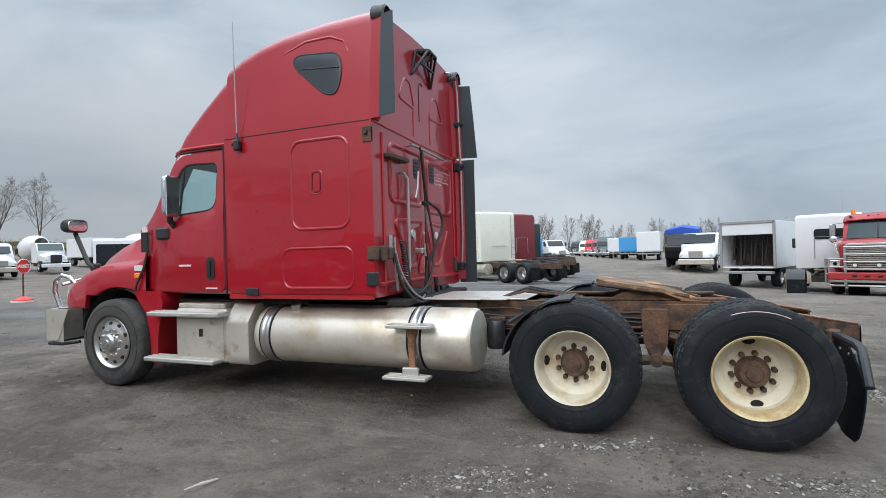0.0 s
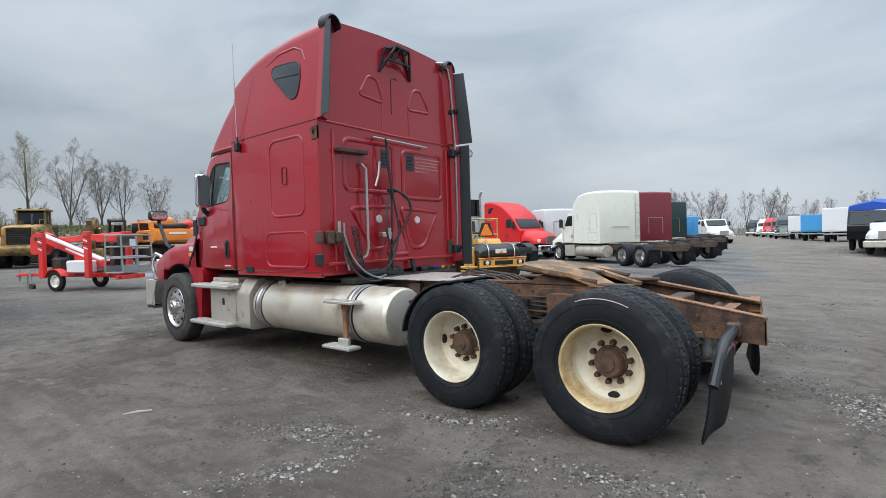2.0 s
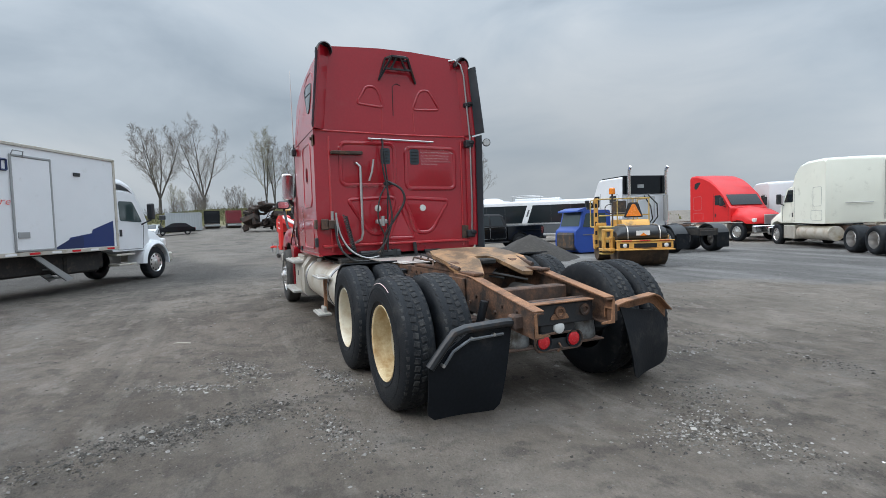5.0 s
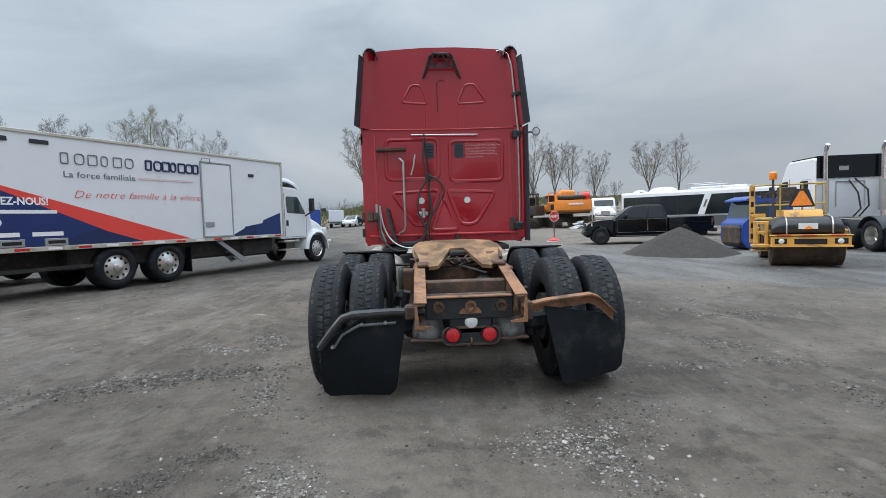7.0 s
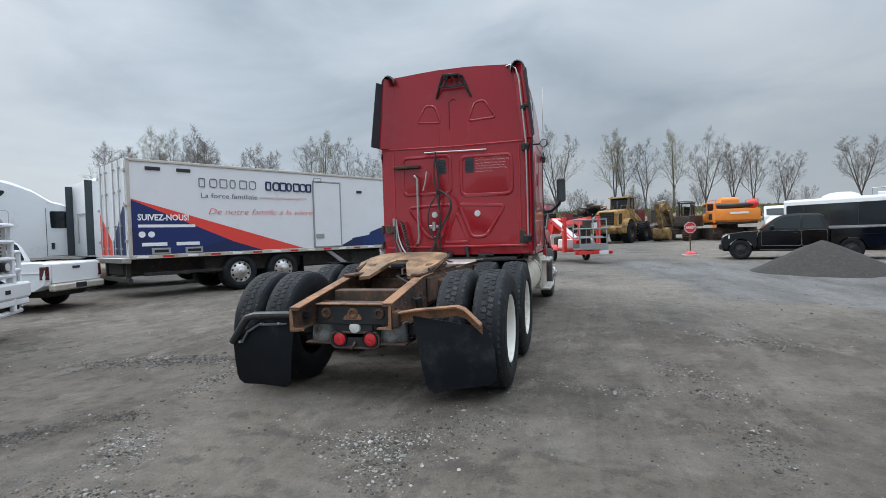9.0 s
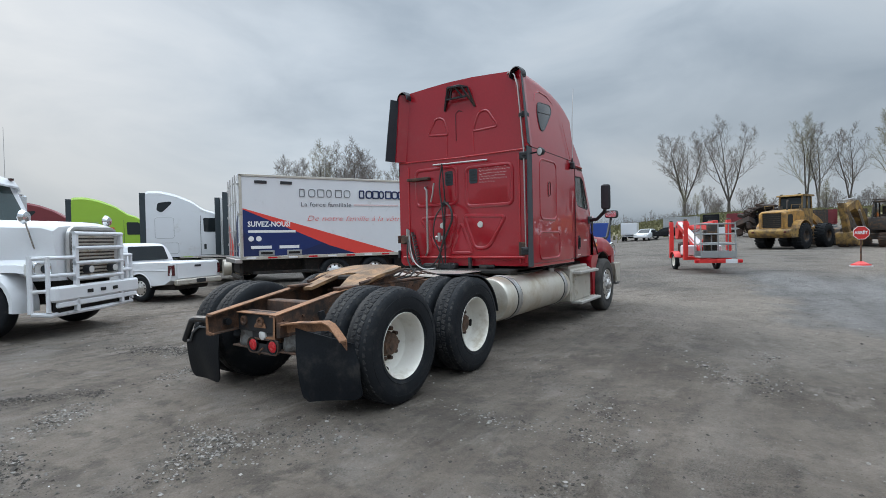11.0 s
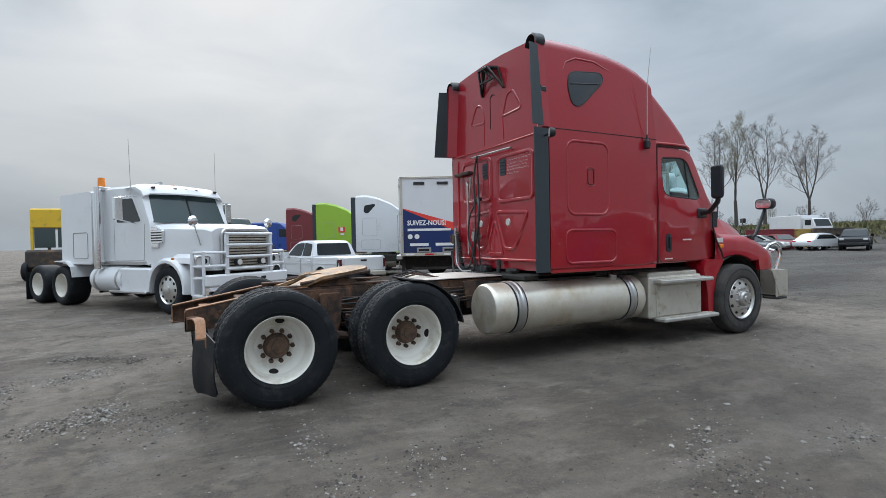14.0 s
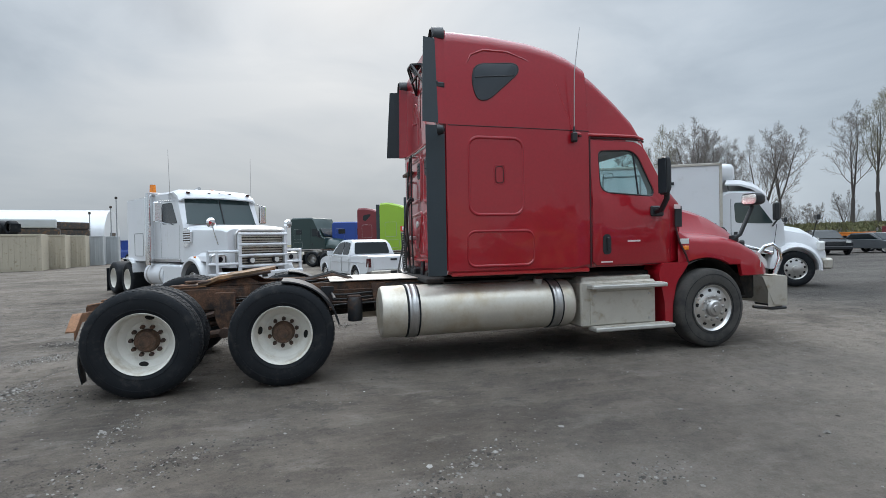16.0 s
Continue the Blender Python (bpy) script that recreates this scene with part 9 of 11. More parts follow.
# ---- red towable boom lift ----
def boom_lift(m):
    """Folded on its trailer: axle at x = 0.4, hitch to +x, basket behind."""
    v = thing("boom_lift", m, "red towable boom lift folded on its trailer", "machine")
    for s in (1, -1):
        part("frame_rail", Geo().box((0, s * 0.35, 0.55), (2.9, 0.12, 0.14), 0.01), LIFT_RED, v)
    for x in (1.05, -1.05):
        part("cross_beam", Geo().box((x, 0, 0.55), (0.14, 1.7, 0.14), 0.01), LIFT_RED, v)
    part("draw_bar", Geo().box((2.3, 0, 0.56), (2.0, 0.10, 0.10), 0.01).tube([(3.25, 0, 0.56), (3.5, 0, 0.52)], 0.06, 8), LIFT_RED, v)
    part("coupling", Geo().tube([(3.42, 0, 0.75), (3.42, 0, 0.30)], 0.045, 8), GREY_STEEL, v)
    jock = part("jockey_leg", Geo().tube([(2.7, 0.12, 0.72), (2.62, 0.12, 0.16)], 0.03, 6), GREY_STEEL, v)
    part("prop_leg", Geo().tube([(3.1, -0.1, 0.6), (3.18, -0.1, 0.0)], 0.025, 6), GREY_STEEL, v)
    part("jockey_wheel", Geo().cyl((2.6, 0.06, 0.11), (2.6, 0.18, 0.11), 0.11, seg=16), MACHINE_DARK, jock)
    for s in (1, -1):
        wheel(v, 0.4, s * 0.92, 0.36, "dish", WHITE_WHEEL, 0.8)
        part("mudguard", Geo().rings([[(0.4 + r * math.cos(t), s * y, 0.36 + r * math.sin(t)) for r, t in [(0.42, radians(25 + 13 * k)) for k in range(11)] + [(0.45, radians(155 - 13 * k)) for k in range(11)]] for y in (0.70, 0.98)]), LIFT_RED, v)
        for x in (1.05, -1.05):
            leg = part("outrigger", Geo().box((x, s * 0.82, 1.28), (0.20, 0.16, 1.62), 0.015), LIFT_RED, v)
            part("outrigger_foot", Geo().box((x, s * 0.82, 2.11), (0.16, 0.12, 0.10), 0.03), MACHINE_DARK, leg)
            for k in range(4):
                part("warning_mark", Geo().prism([(x - 0.09, 1.45 + 0.13 * k), (x + 0.09, 1.51 + 0.13 * k), (x + 0.09, 1.56 + 0.13 * k), (x - 0.09, 1.50 + 0.13 * k)], s * 0.899, s * 0.904), MACHINE_DARK if k % 2 else WHITE, leg)
    part("turret", Geo().box((0.0, 0.05, 0.95), (0.55, 0.5, 0.7), 0.05), LIFT_RED, v)
    part("battery_box", Geo().box((-0.35, -0.45, 0.85), (1.0, 0.4, 0.45), 0.05), WHITE, v)
    part("battery_box", Geo().box((-0.35, 0.5, 0.85), (1.0, 0.4, 0.45), 0.05), WHITE, v)
    part("motor", Geo().box((0.85, 0.32, 0.92), (0.4, 0.5, 0.55), 0.08), MACHINE_DARK, v)
    knuckle = part("boom_knuckle", Geo().rings([[(x, y, z) for x, z in rpoly([(1.85, 1.45), (1.75, 2.05), (2.05, 2.16), (2.35, 1.95), (2.35, 1.35), (2.1, 1.3)], 0.06, 2)] for y in (-0.16, 0.30)]), LIFT_RED, v)
    part("knuckle_pin", Geo().cyl((2.05, -0.19, 1.9), (2.05, 0.33, 1.9), 0.07, seg=12), MACHINE_DARK, knuckle)
    slope = math.degrees(math.atan2(1.12, 3.25))
    low = part("lower_boom", Geo().box((0, 0, 0), (3.5, 0.22, 0.26), 0.02, m=pose(0.45, 0.20, 1.46, 0, -slope, 0)), LIFT_RED, v)
    part("boom_cover", Geo().box((0, 0, 0), (3.1, 0.226, 0.07), 0.01, m=pose(0.42, 0.20, 1.565, 0, -slope, 0)), WHITE, low, "white top plate with worn lettering bars")
    part("marking_bar", Geo().box((0, 0, 0), (1.3, 0.232, 0.07), 0.002, m=pose(0.0, 0.20, 1.30, 0, -slope, 0)), WHITE, low)
    part("upper_boom", Geo().box((0.15, -0.12, 1.88), (3.9, 0.18, 0.22), 0.02, m=pose(0, 0, 0, 0, 2.5, 0)), LIFT_RED, v)
    part("boom_sleeve", Geo().box((-1.0, -0.12, 1.86), (1.2, 0.23, 0.30), 0.03), LIFT_RED, v)
    part("boom_ram", Geo().tube([(1.7, -0.12, 1.55), (0.2, -0.12, 1.72)], 0.04, 8), STEEL, v)
    # basket at the rear
    bask = part("basket", Geo().box((-1.95, 0, 0.62), (0.80, 1.25, 0.05), 0.01).box((-1.56, 0, 0.74), (0.03, 1.25, 0.24), 0.01).box((-2.34, 0, 0.74), (0.03, 1.25, 0.24), 0.01), GREY_STEEL, v, "grey railed work basket")
    for y in (-0.62, 0.0, 0.62):
        for x in (-2.34, -1.56):
            part("basket_post", Geo().tube([(x, y, 0.62), (x + (0.05 if x < -2 else -0.05), y, 1.92)], 0.028, 6), GREY_STEEL, bask)
    for z in (1.12, 1.52, 1.92):
        part("basket_rail", Geo().tube([(-1.58, -0.62, z), (-2.31, -0.62, z), (-2.31, 0.62, z), (-1.58, 0.62, z)], 0.028, 6, closed=True), GREY_STEEL, bask)
    part("control_box", Geo().box((-1.72, -0.1, 1.70), (0.20, 0.62, 0.42), 0.03), MACHINE_DARK, bask)
    part("control_plate", Geo().box((-1.83, -0.28, 1.66), (0.012, 0.26, 0.26), 0.004), WHITE, bask)
    part("seat_pad", Geo().box((-1.95, 0, 1.16), (0.6, 1.0, 0.06), 0.02), GREY_STEEL, bask)
    part("rotator", Geo().box((-1.42, 0.0, 1.25), (0.22, 0.5, 0.9), 0.04), MACHINE_DARK, v)
    part("rear_beam", Geo().box((-1.75, 0, 0.48), (1.3, 0.14, 0.14), 0.01).box((-2.3, 0, 0.47), (0.10, 1.7, 0.14), 0.01), LIFT_RED, v)
    part("plate_bar", Geo().box((-2.37, -0.45, 0.47), (0.02, 0.42, 0.15), 0.008), WHITE, v)
    for s in (1, -1):
        part("tail_lamp", Geo().box((-2.37, s * 0.78, 0.47), (0.03, 0.14, 0.1), 0.01), RED_LENS, v)
    return v


boom_lift(at(17.3, -1.38, 23.7))


# ---- machines at the far side ----
def earth_tyre(v, x, s, r=0.84, w=0.62, y=1.15, paint=None):
    """A big lugged tyre on a dished rim."""
    tyre = part("tyre", Geo().lathe(tyre_profile(r, w, r * 0.46), 36, m=pose(x, s * y, r)), BLACK_RUBBER, v)
    lugs = Geo()
    for k in range(22):
        a = 2 * math.pi * k / 22
        for e in (1, -1):
            lugs.box((0, e * w * 0.27, r * 0.985), (0.13, w * 0.46, 0.09), 0.012, m=pose(x, s * y, r) @ Matrix.Rotation(a + e * 0.07, 4, "Y"))
    tagged(part("tread", lugs, BLACK_RUBBER, tyre), kind="stuff")
    part("rim", Geo().lathe([(0.0, 0.10), (0.14, 0.11), (0.16, 0.06), (r * 0.40, 0.04), (r * 0.46, 0.22), (r * 0.48, 0.22), (r * 0.48, 0.0), (0.0, 0.0)], 24, m=pose(x, s * (y + 0.06), r) @ Matrix.Rotation(0 if s > 0 else math.pi, 4, "Z")), paint or OLD_YELLOW, tyre)
    return tyre


def wheel_loader(m):
    v = thing("wheel_loader", m, "weathered yellow wheel loader with a black radiator grille and large tyres", "machine")
    eng = [(0.5, 1.25), (0.5, 2.62), (1.3, 2.66), (2.85, 2.52), (2.98, 2.40), (3.0, 1.25)]
    part("engine_cover", Geo().rings([[(x, y, 1.25 + (z - 1.25) * k) for x, z in rpoly(eng, 0.14, 3)] for y, k in ((-0.84, 0.93), (-0.74, 1.0), (0.74, 1.0), (0.84, 0.93))]), LOADER_YELLOW, v, "sun-faded yellow engine cover")
    gr = part("radiator_grille", Geo().box((3.0, 0, 1.88), (0.06, 1.16, 0.98), 0.03), DARK_HOLE, v, "black radiator grille")
    for k in range(7):
        part("grille_bar", Geo().box((3.035, 0, 1.48 + 0.135 * k), (0.02, 1.10, 0.02), 0.004), MACHINE_DARK, gr)
    part("grille_surround", Geo().tube([(3.02, y, z) for y, z in rrect(-0.64, 1.36, 0.64, 2.42, 0.08)], 0.045, 6, closed=True), LOADER_YELLOW, gr)
    part("counterweight", Geo().rings([[(x, y, z) for x, z in rpoly([(2.3, 0.78), (2.3, 1.30), (3.25, 1.34), (3.48, 1.22), (3.42, 0.92), (3.2, 0.74)], 0.10, 3)] for y in (-1.32, -1.24, 1.24, 1.32)]), RUSTY_YELLOW, v, "heavy dented yellow counterweight")
    for y in (-1.0, 1.0):
        part("tail_lamp", Geo().box((3.46, y, 1.12), (0.05, 0.16, 0.10), 0.015), SMOKED_LENS, v)
    # cab with a post at each corner
    part("cab_base", Geo().rings([[(x, y, z) for x, z in rpoly([(-1.0, 1.6), (-1.0, 2.72), (0.5, 2.72), (0.55, 1.6)], 0.06, 2)] for y in (-0.76, 0.76)]), RUSTY_YELLOW, v)
    part("cab_glass", Geo().rings([[(x, y, z) for x, z in rpoly([(-0.92, 2.70), (-0.84, 3.56), (0.36, 3.56), (0.44, 2.70)], 0.04, 2)] for y in (-0.69, 0.69)]), DARK_GLASS, v, "dusty dark cab glazing")
    for s in (1, -1):
        for x0, x1 in ((-0.95, -0.86), (0.46, 0.38), (-0.30, -0.30)):
            part("cab_post", Geo().tube([(x0, s * 0.71, 2.68), (x1, s * 0.70, 3.58)], 0.055, 6), RUSTY_YELLOW, v)
        part("side_opening", Geo().rings([[(x, s * y, z) for x, z in rpoly([(2.05, 1.45), (2.05, 2.30), (2.70, 2.28), (2.74, 1.45)], 0.12, 3)] for y in (0.80, 0.852)]), DARK_HOLE, v, "open engine bay side")
        part("hand_rail", Geo().tube([(2.2, s * 0.80, 2.58), (2.2, s * 0.84, 2.92), (1.0, s * 0.84, 2.98), (1.0, s * 0.80, 2.60)], 0.022, 6), RUSTY_YELLOW, v)
        part("mudguard", Geo().rings([[(1.45 + 1.02 * math.cos(a), s * y, 0.90 + 1.02 * math.sin(a)) for a in [radians(25 + 120 * k / 9) for k in range(10)]] + [(1.45 + 0.98 * math.cos(a), s * y, 0.90 + 0.98 * math.sin(a)) for a in [radians(145 - 120 * k / 9) for k in range(10)]] for y in (0.80, 1.36)]), LOADER_YELLOW, v)
        part("step_ladder", Geo().box((0.1, s * 1.05, 1.55), (0.7, 0.5, 0.06), 0.015).box((0.1, s * 1.2, 1.1), (0.5, 0.25, 0.04), 0.01).box((0.1, s * 1.2, 0.7), (0.5, 0.25, 0.04), 0.01), MACHINE_DARK, v)
        earth_tyre(v, 1.55, s, paint=MACHINE_DARK)
        earth_tyre(v, -1.75, s, paint=MACHINE_DARK)
        part("lift_arm", Geo().prism(rpoly([(-1.0, 2.10), (-1.3, 2.42), (-2.5, 1.95), (-3.6, 0.95), (-3.45, 0.60), (-2.3, 1.45)], 0.08, 2), s * 0.48, s * 0.68), LOADER_YELLOW, v)
        part("lift_ram", Geo().tube([(-0.9, s * 0.40, 1.15), (-2.5, s * 0.44, 1.65)], 0.075, 8), STEEL, v)
        part("work_lamp", Geo().box((0.46, s * 0.55, 3.70), (0.10, 0.18, 0.12), 0.03), MACHINE_DARK, v)
    part("cab_roof", Geo().rings([[(x, y, z) for x, z in rpoly([(-1.10, 3.58), (-1.05, 3.70), (0.55, 3.70), (0.62, 3.58)], 0.04, 2)] for y in (-0.84, -0.78, 0.78, 0.84)]), RUSTY_YELLOW, v)
    part("front_frame", Geo().box((-1.8, 0, 1.05), (2.0, 1.2, 0.85), 0.08), LOADER_YELLOW, v)
    part("belly_frame", Geo().box((1.2, 0, 1.05), (2.6, 1.0, 0.5), 0.06), MACHINE_DARK, v)
    part("arm_bracket", Geo().prism(rpoly([(-1.5, 1.4), (-1.45, 2.5), (-1.0, 2.55), (-0.9, 1.4)], 0.08, 2), -0.42, 0.42), LOADER_YELLOW, v)
    part("bucket", Geo().prism(rpoly([(-3.4, 0.2), (-3.45, 1.25), (-4.1, 1.45), (-4.35, 0.35), (-4.0, 0.05)], 0.08, 2), -1.45, 1.45), MACHINE_DARK, v, "rusty dark bucket")
    part("exhaust", Geo().tube([(1.7, 0.35, 2.55), (1.7, 0.35, 3.15), (1.62, 0.35, 3.28)], 0.06, 8), MACHINE_DARK, v)
    part("air_cleaner", Geo().cyl((1.2, -0.3, 2.6), (1.2, -0.3, 2.92), 0.14, 0.12, 14), MACHINE_DARK, v)
    return v


def crawler_tracks(v, half, y0, y1, height):
    """Two crawler tracks with their shoes and rollers."""
    for s in (1, -1):
        loop = rpoly([(-half * 0.82, 0.05), (-half, height * 0.5), (-half * 0.82, height), (half * 0.82, height), (half, height * 0.5), (half * 0.82, 0.05)], height * 0.3, 4)
        track = part("track", Geo().prism(loop, s * y0, s * y1), MACHINE_DARK, v)
        shoes = Geo()
        n = int(half * 4 / 0.17)
        for k in range(n):
            x = -half * 0.85 + half * 1.7 * k / (n - 1)
            shoes.box((x, s * (y0 + y1) / 2, height + 0.012), (0.05, y1 - y0, 0.05), 0.008)
            shoes.box((x, s * (y0 + y1) / 2, 0.045), (0.05, y1 - y0, 0.05), 0.008)
        for k in range(9):
            a = radians(100 + 160 * k / 8)
            for e in (1, -1):
                shoes.box((e * (half * 0.82 - 0.44 * height * math.cos(a)), s * (y0 + y1) / 2, height * 0.5 + 0.5 * height * math.sin(a)), (0.06, y1 - y0, 0.06), 0.01)
        tagged(part("track_shoes", shoes, RUST_DARK, track), kind="stuff")
        for x in (-0.7, 0.0, 0.7):
            part("roller", Geo().cyl((x * half, s * (y1 - 0.02), height * 0.42), (x * half, s * (y1 + 0.03), height * 0.42), height * 0.22, seg=14), MACHINE_DARK, track)


def excavator(m, paint, label, boom_paint):
    v = thing("excavator", m, label, "machine")
    crawler_tracks(v, 2.1, 0.8, 1.4, 0.85)
    part("undercarriage", Geo().box((0, 0, 0.65), (2.4, 1.6, 0.4), 0.05), MACHINE_DARK, v)
    part("slew_ring", Geo().cyl((0, 0, 0.82), (0, 0, 1.06), 0.7, seg=24), MACHINE_DARK, v)
    part("house", Geo().rings([[(x, y, 1.05 + (z - 1.05) * k) for x, z in rpoly([(-2.3, 1.05), (-2.35, 1.75), (-1.9, 2.0), (0.2, 1.95), (0.3, 1.05)], 0.14, 3)] for y, k in ((-1.30, 0.92), (-1.2, 1.0), (1.2, 1.0), (1.30, 0.92))]), paint, v)
    part("cab_base", Geo().rings([[(x, y, z) for x, z in rpoly([(0.25, 1.05), (0.25, 1.85), (1.55, 1.85), (1.62, 1.05)], 0.06, 2)] for y in (0.30, 1.30)]), paint, v)
    for y in (0.34, 1.26):
        for x0, x1 in ((0.30, 0.32), (0.95, 0.92), (1.54, 1.22)):
            part("cab_post", Geo().tube([(x0, y, 1.83), (x1, y, 2.86)], 0.05, 6), paint, v)
        part("cab_window", Geo().prism(rpoly([(0.36, 1.90), (0.36, 2.78), (1.18, 2.78), (1.46, 1.90)], 0.05), y - 0.008, y + 0.008), TEAL_GLASS, v)
    part("cab_roof", Geo().box((0.75, 0.80, 2.90), (1.10, 1.08, 0.10), 0.04), paint, v)
    part("seat", Geo().box((0.70, 0.80, 2.0), (0.5, 0.5, 0.14), 0.05).box((0.50, 0.80, 2.3), (0.14, 0.48, 0.6), 0.05), MACHINE_DARK, v)
    part("roof_guard", Geo().tube([(0.2, 0.3, 2.96), (1.3, 0.3, 3.02), (1.3, 1.3, 3.02), (0.2, 1.3, 2.96)], 0.03, 6, closed=True), paint, v)
    part("boom", Geo().rings([[(x, y, z) for x, z in rpoly([(0.8, 1.25), (0.85, 1.75), (2.3, 3.0), (2.75, 3.02), (4.2, 2.50), (4.15, 2.15), (2.75, 2.50), (1.4, 1.3)], 0.14, 3)] for y in (-0.47, -0.43, -0.12, -0.08)]), boom_paint, v, "worn yellow boom")
    part("dipper", Geo().rings([[(x, y, z) for x, z in rpoly([(4.55, 2.80), (4.05, 2.75), (3.30, 0.85), (3.60, 0.75)], 0.10, 2)] for y in (-0.44, -0.12)]), boom_paint, v)
    for y in (-0.56, 0.01):
        part("boom_ram", Geo().tube([(1.6, y, 1.15), (2.55, y, 2.35)], 0.07, 8), STEEL, v)
    part("dipper_ram", Geo().tube([(2.6, -0.28, 3.12), (4.3, -0.28, 2.92)], 0.075, 8), STEEL, v)
    part("bucket", Geo().rings([[(x, y, z) for x, z in rpoly([(3.75, 0.95), (3.25, 1.0), (2.75, 0.55), (2.85, 0.08), (3.6, 0.12)], 0.16, 3)] for y in (-0.85, -0.80, 0.24, 0.29)]), RUSTY_YELLOW, v, "rusty digging bucket")
    for k in range(4):
        part("bucket_tooth", Geo().prism([(3.55, 0.06), (3.55, 0.16), (3.85, 0.20)], -0.72 + 0.28 * k, -0.62 + 0.28 * k), MACHINE_DARK, v)
    part("exhaust", Geo().tube([(-1.3, -0.5, 1.95), (-1.3, -0.5, 2.45)], 0.05, 8), MACHINE_DARK, v)
    return v


def orange_excavator(m):
    """Seen from behind: its counterweight to -x."""
    v = thing("excavator", m, "orange tracked excavator with a rolled dark cover lying on its deck", "machine")
    crawler_tracks(v, 2.3, 0.95, 1.62, 0.98)
    part("undercarriage", Geo().box((0, 0, 0.72), (2.6, 1.9, 0.45), 0.05).cyl((0, 0, 0.9), (0, 0, 1.3), 0.8, seg=24), MACHINE_DARK, v)
    part("deck", Geo().box((-0.6, 0, 1.40), (4.4, 2.9, 0.22), 0.05), MACHINE_DARK, v)
    cw = []
    for k in range(13):
        y = -1.62 + 3.24 * k / 12
        b = 0.34 * (1 - (y / 1.62) ** 2)
        cw.append([(-2.10, y, 1.40), (-2.55 - b, y, 1.44), (-2.80 - b, y, 1.62), (-2.86 - b, y, 2.10), (-2.74 - b, y, 2.50), (-2.10, y, 2.56)])
    weight = part("counterweight", Geo().rings(cw), ORANGE, v, "scuffed orange counterweight")
    part("plain_mark", Geo().box((-3.215, 0.0, 2.16), (0.012, 1.35, 0.15), 0.003), WHITE_VINYL, weight, "pale unlettered bar")
    part("house", Geo().rings([[(x, y, 1.5 + (z - 1.5) * k) for x, z in rpoly([(-2.15, 1.5), (-2.15, 2.45), (0.5, 2.45), (0.7, 1.5)], 0.10, 2)] for y, k in ((-1.58, 0.94), (-1.48, 1.0), (1.48, 1.0), (1.58, 0.94))]), ORANGE, v)
    for s in (1, -1):
        part("side_louvre", Geo().box((-1.2, s * 1.585, 1.95), (1.0, 0.02, 0.5), 0.01), DARK_HOLE, v)
        part("deck_rail", Geo().tube([(-2.5, s * 1.50, 2.50), (-2.5, s * 1.50, 3.30), (0.2, s * 1.50, 3.30), (0.2, s * 1.50, 2.44)], 0.035, 6), ORANGE, v)
    part("engine_hood", Geo().rings([[(x, y, 2.44 + (z - 2.44) * k) for x, z in rpoly([(-1.9, 2.44), (-1.85, 3.35), (-1.6, 3.50), (-0.8, 3.50), (-0.6, 2.44)], 0.14, 3)] for y, k in ((-0.42, 0.8), (-0.30, 1.0), (0.85, 1.0), (0.97, 0.8))]), ORANGE, v)
    part("hood_panel", Geo().box((-1.55, 1.16, 2.80), (0.9, 0.35, 0.66), 0.06), ORANGE, v)
    part("rolled_cover", Geo().tube([(-2.5, 1.45, 2.76), (-2.55, 0.4, 2.72), (-2.5, -0.7, 2.78), (-2.45, -1.3, 2.80)], [0.19, 0.22, 0.22, 0.17], 12), HOSE, v, "rolled dark cover")
    part("red_sheet", Geo().rings([[(-2.35 + 0.30 * math.cos(a), y, 2.86 + r * math.sin(a)) for a in [2 * math.pi * k / 12 for k in range(12)]] for y, r in ((-0.75, 0.18), (-0.95, 0.34), (-1.3, 0.38), (-1.5, 0.25), (-1.6, 0.08))]), LIFT_RED, v, "bundled red sheet")
    part("cab_base", Geo().box((1.2, 0.95, 1.85), (1.5, 1.0, 0.8), 0.06), ORANGE, v)
    part("cab_glass", Geo().box((1.2, 0.95, 2.65), (1.4, 0.9, 0.85), 0.05), DARK_GLASS, v)
    part("cab_roof", Geo().box((1.2, 0.95, 3.12), (1.5, 1.0, 0.10), 0.04), ORANGE, v)
    part("boom", Geo().rings([[(x, y, z) for x, z in rpoly([(0.9, 1.5), (1.0, 2.1), (3.2, 2.9), (5.6, 1.9), (5.4, 1.6), (3.2, 2.3), (1.6, 1.5)], 0.15, 2)] for y in (-0.55, -0.10)]), ORANGE, v)
    part("dipper", Geo().rings([[(x, y, z) for x, z in rpoly([(5.9, 2.2), (5.5, 2.2), (4.6, 0.35), (4.9, 0.25)], 0.10, 2)] for y in (-0.50, -0.15)]), ORANGE, v)
    part("bucket", Geo().rings([[(x, y, z) for x, z in rpoly([(4.9, 0.75), (4.3, 0.8), (3.9, 0.35), (4.1, 0.04), (4.8, 0.08)], 0.14, 2)] for y in (-0.95, 0.30)]), MACHINE_DARK, v)
    return v


wheel_loader(at(44.0, -5.4, 155) @ Matrix.Scale(1.18, 4))
excavator(at(46.0, -10.8, 155) @ Matrix.Scale(1.20, 4), MACHINE_DARK, "dark tracked excavator with a worn yellow arm", RUSTY_YELLOW)


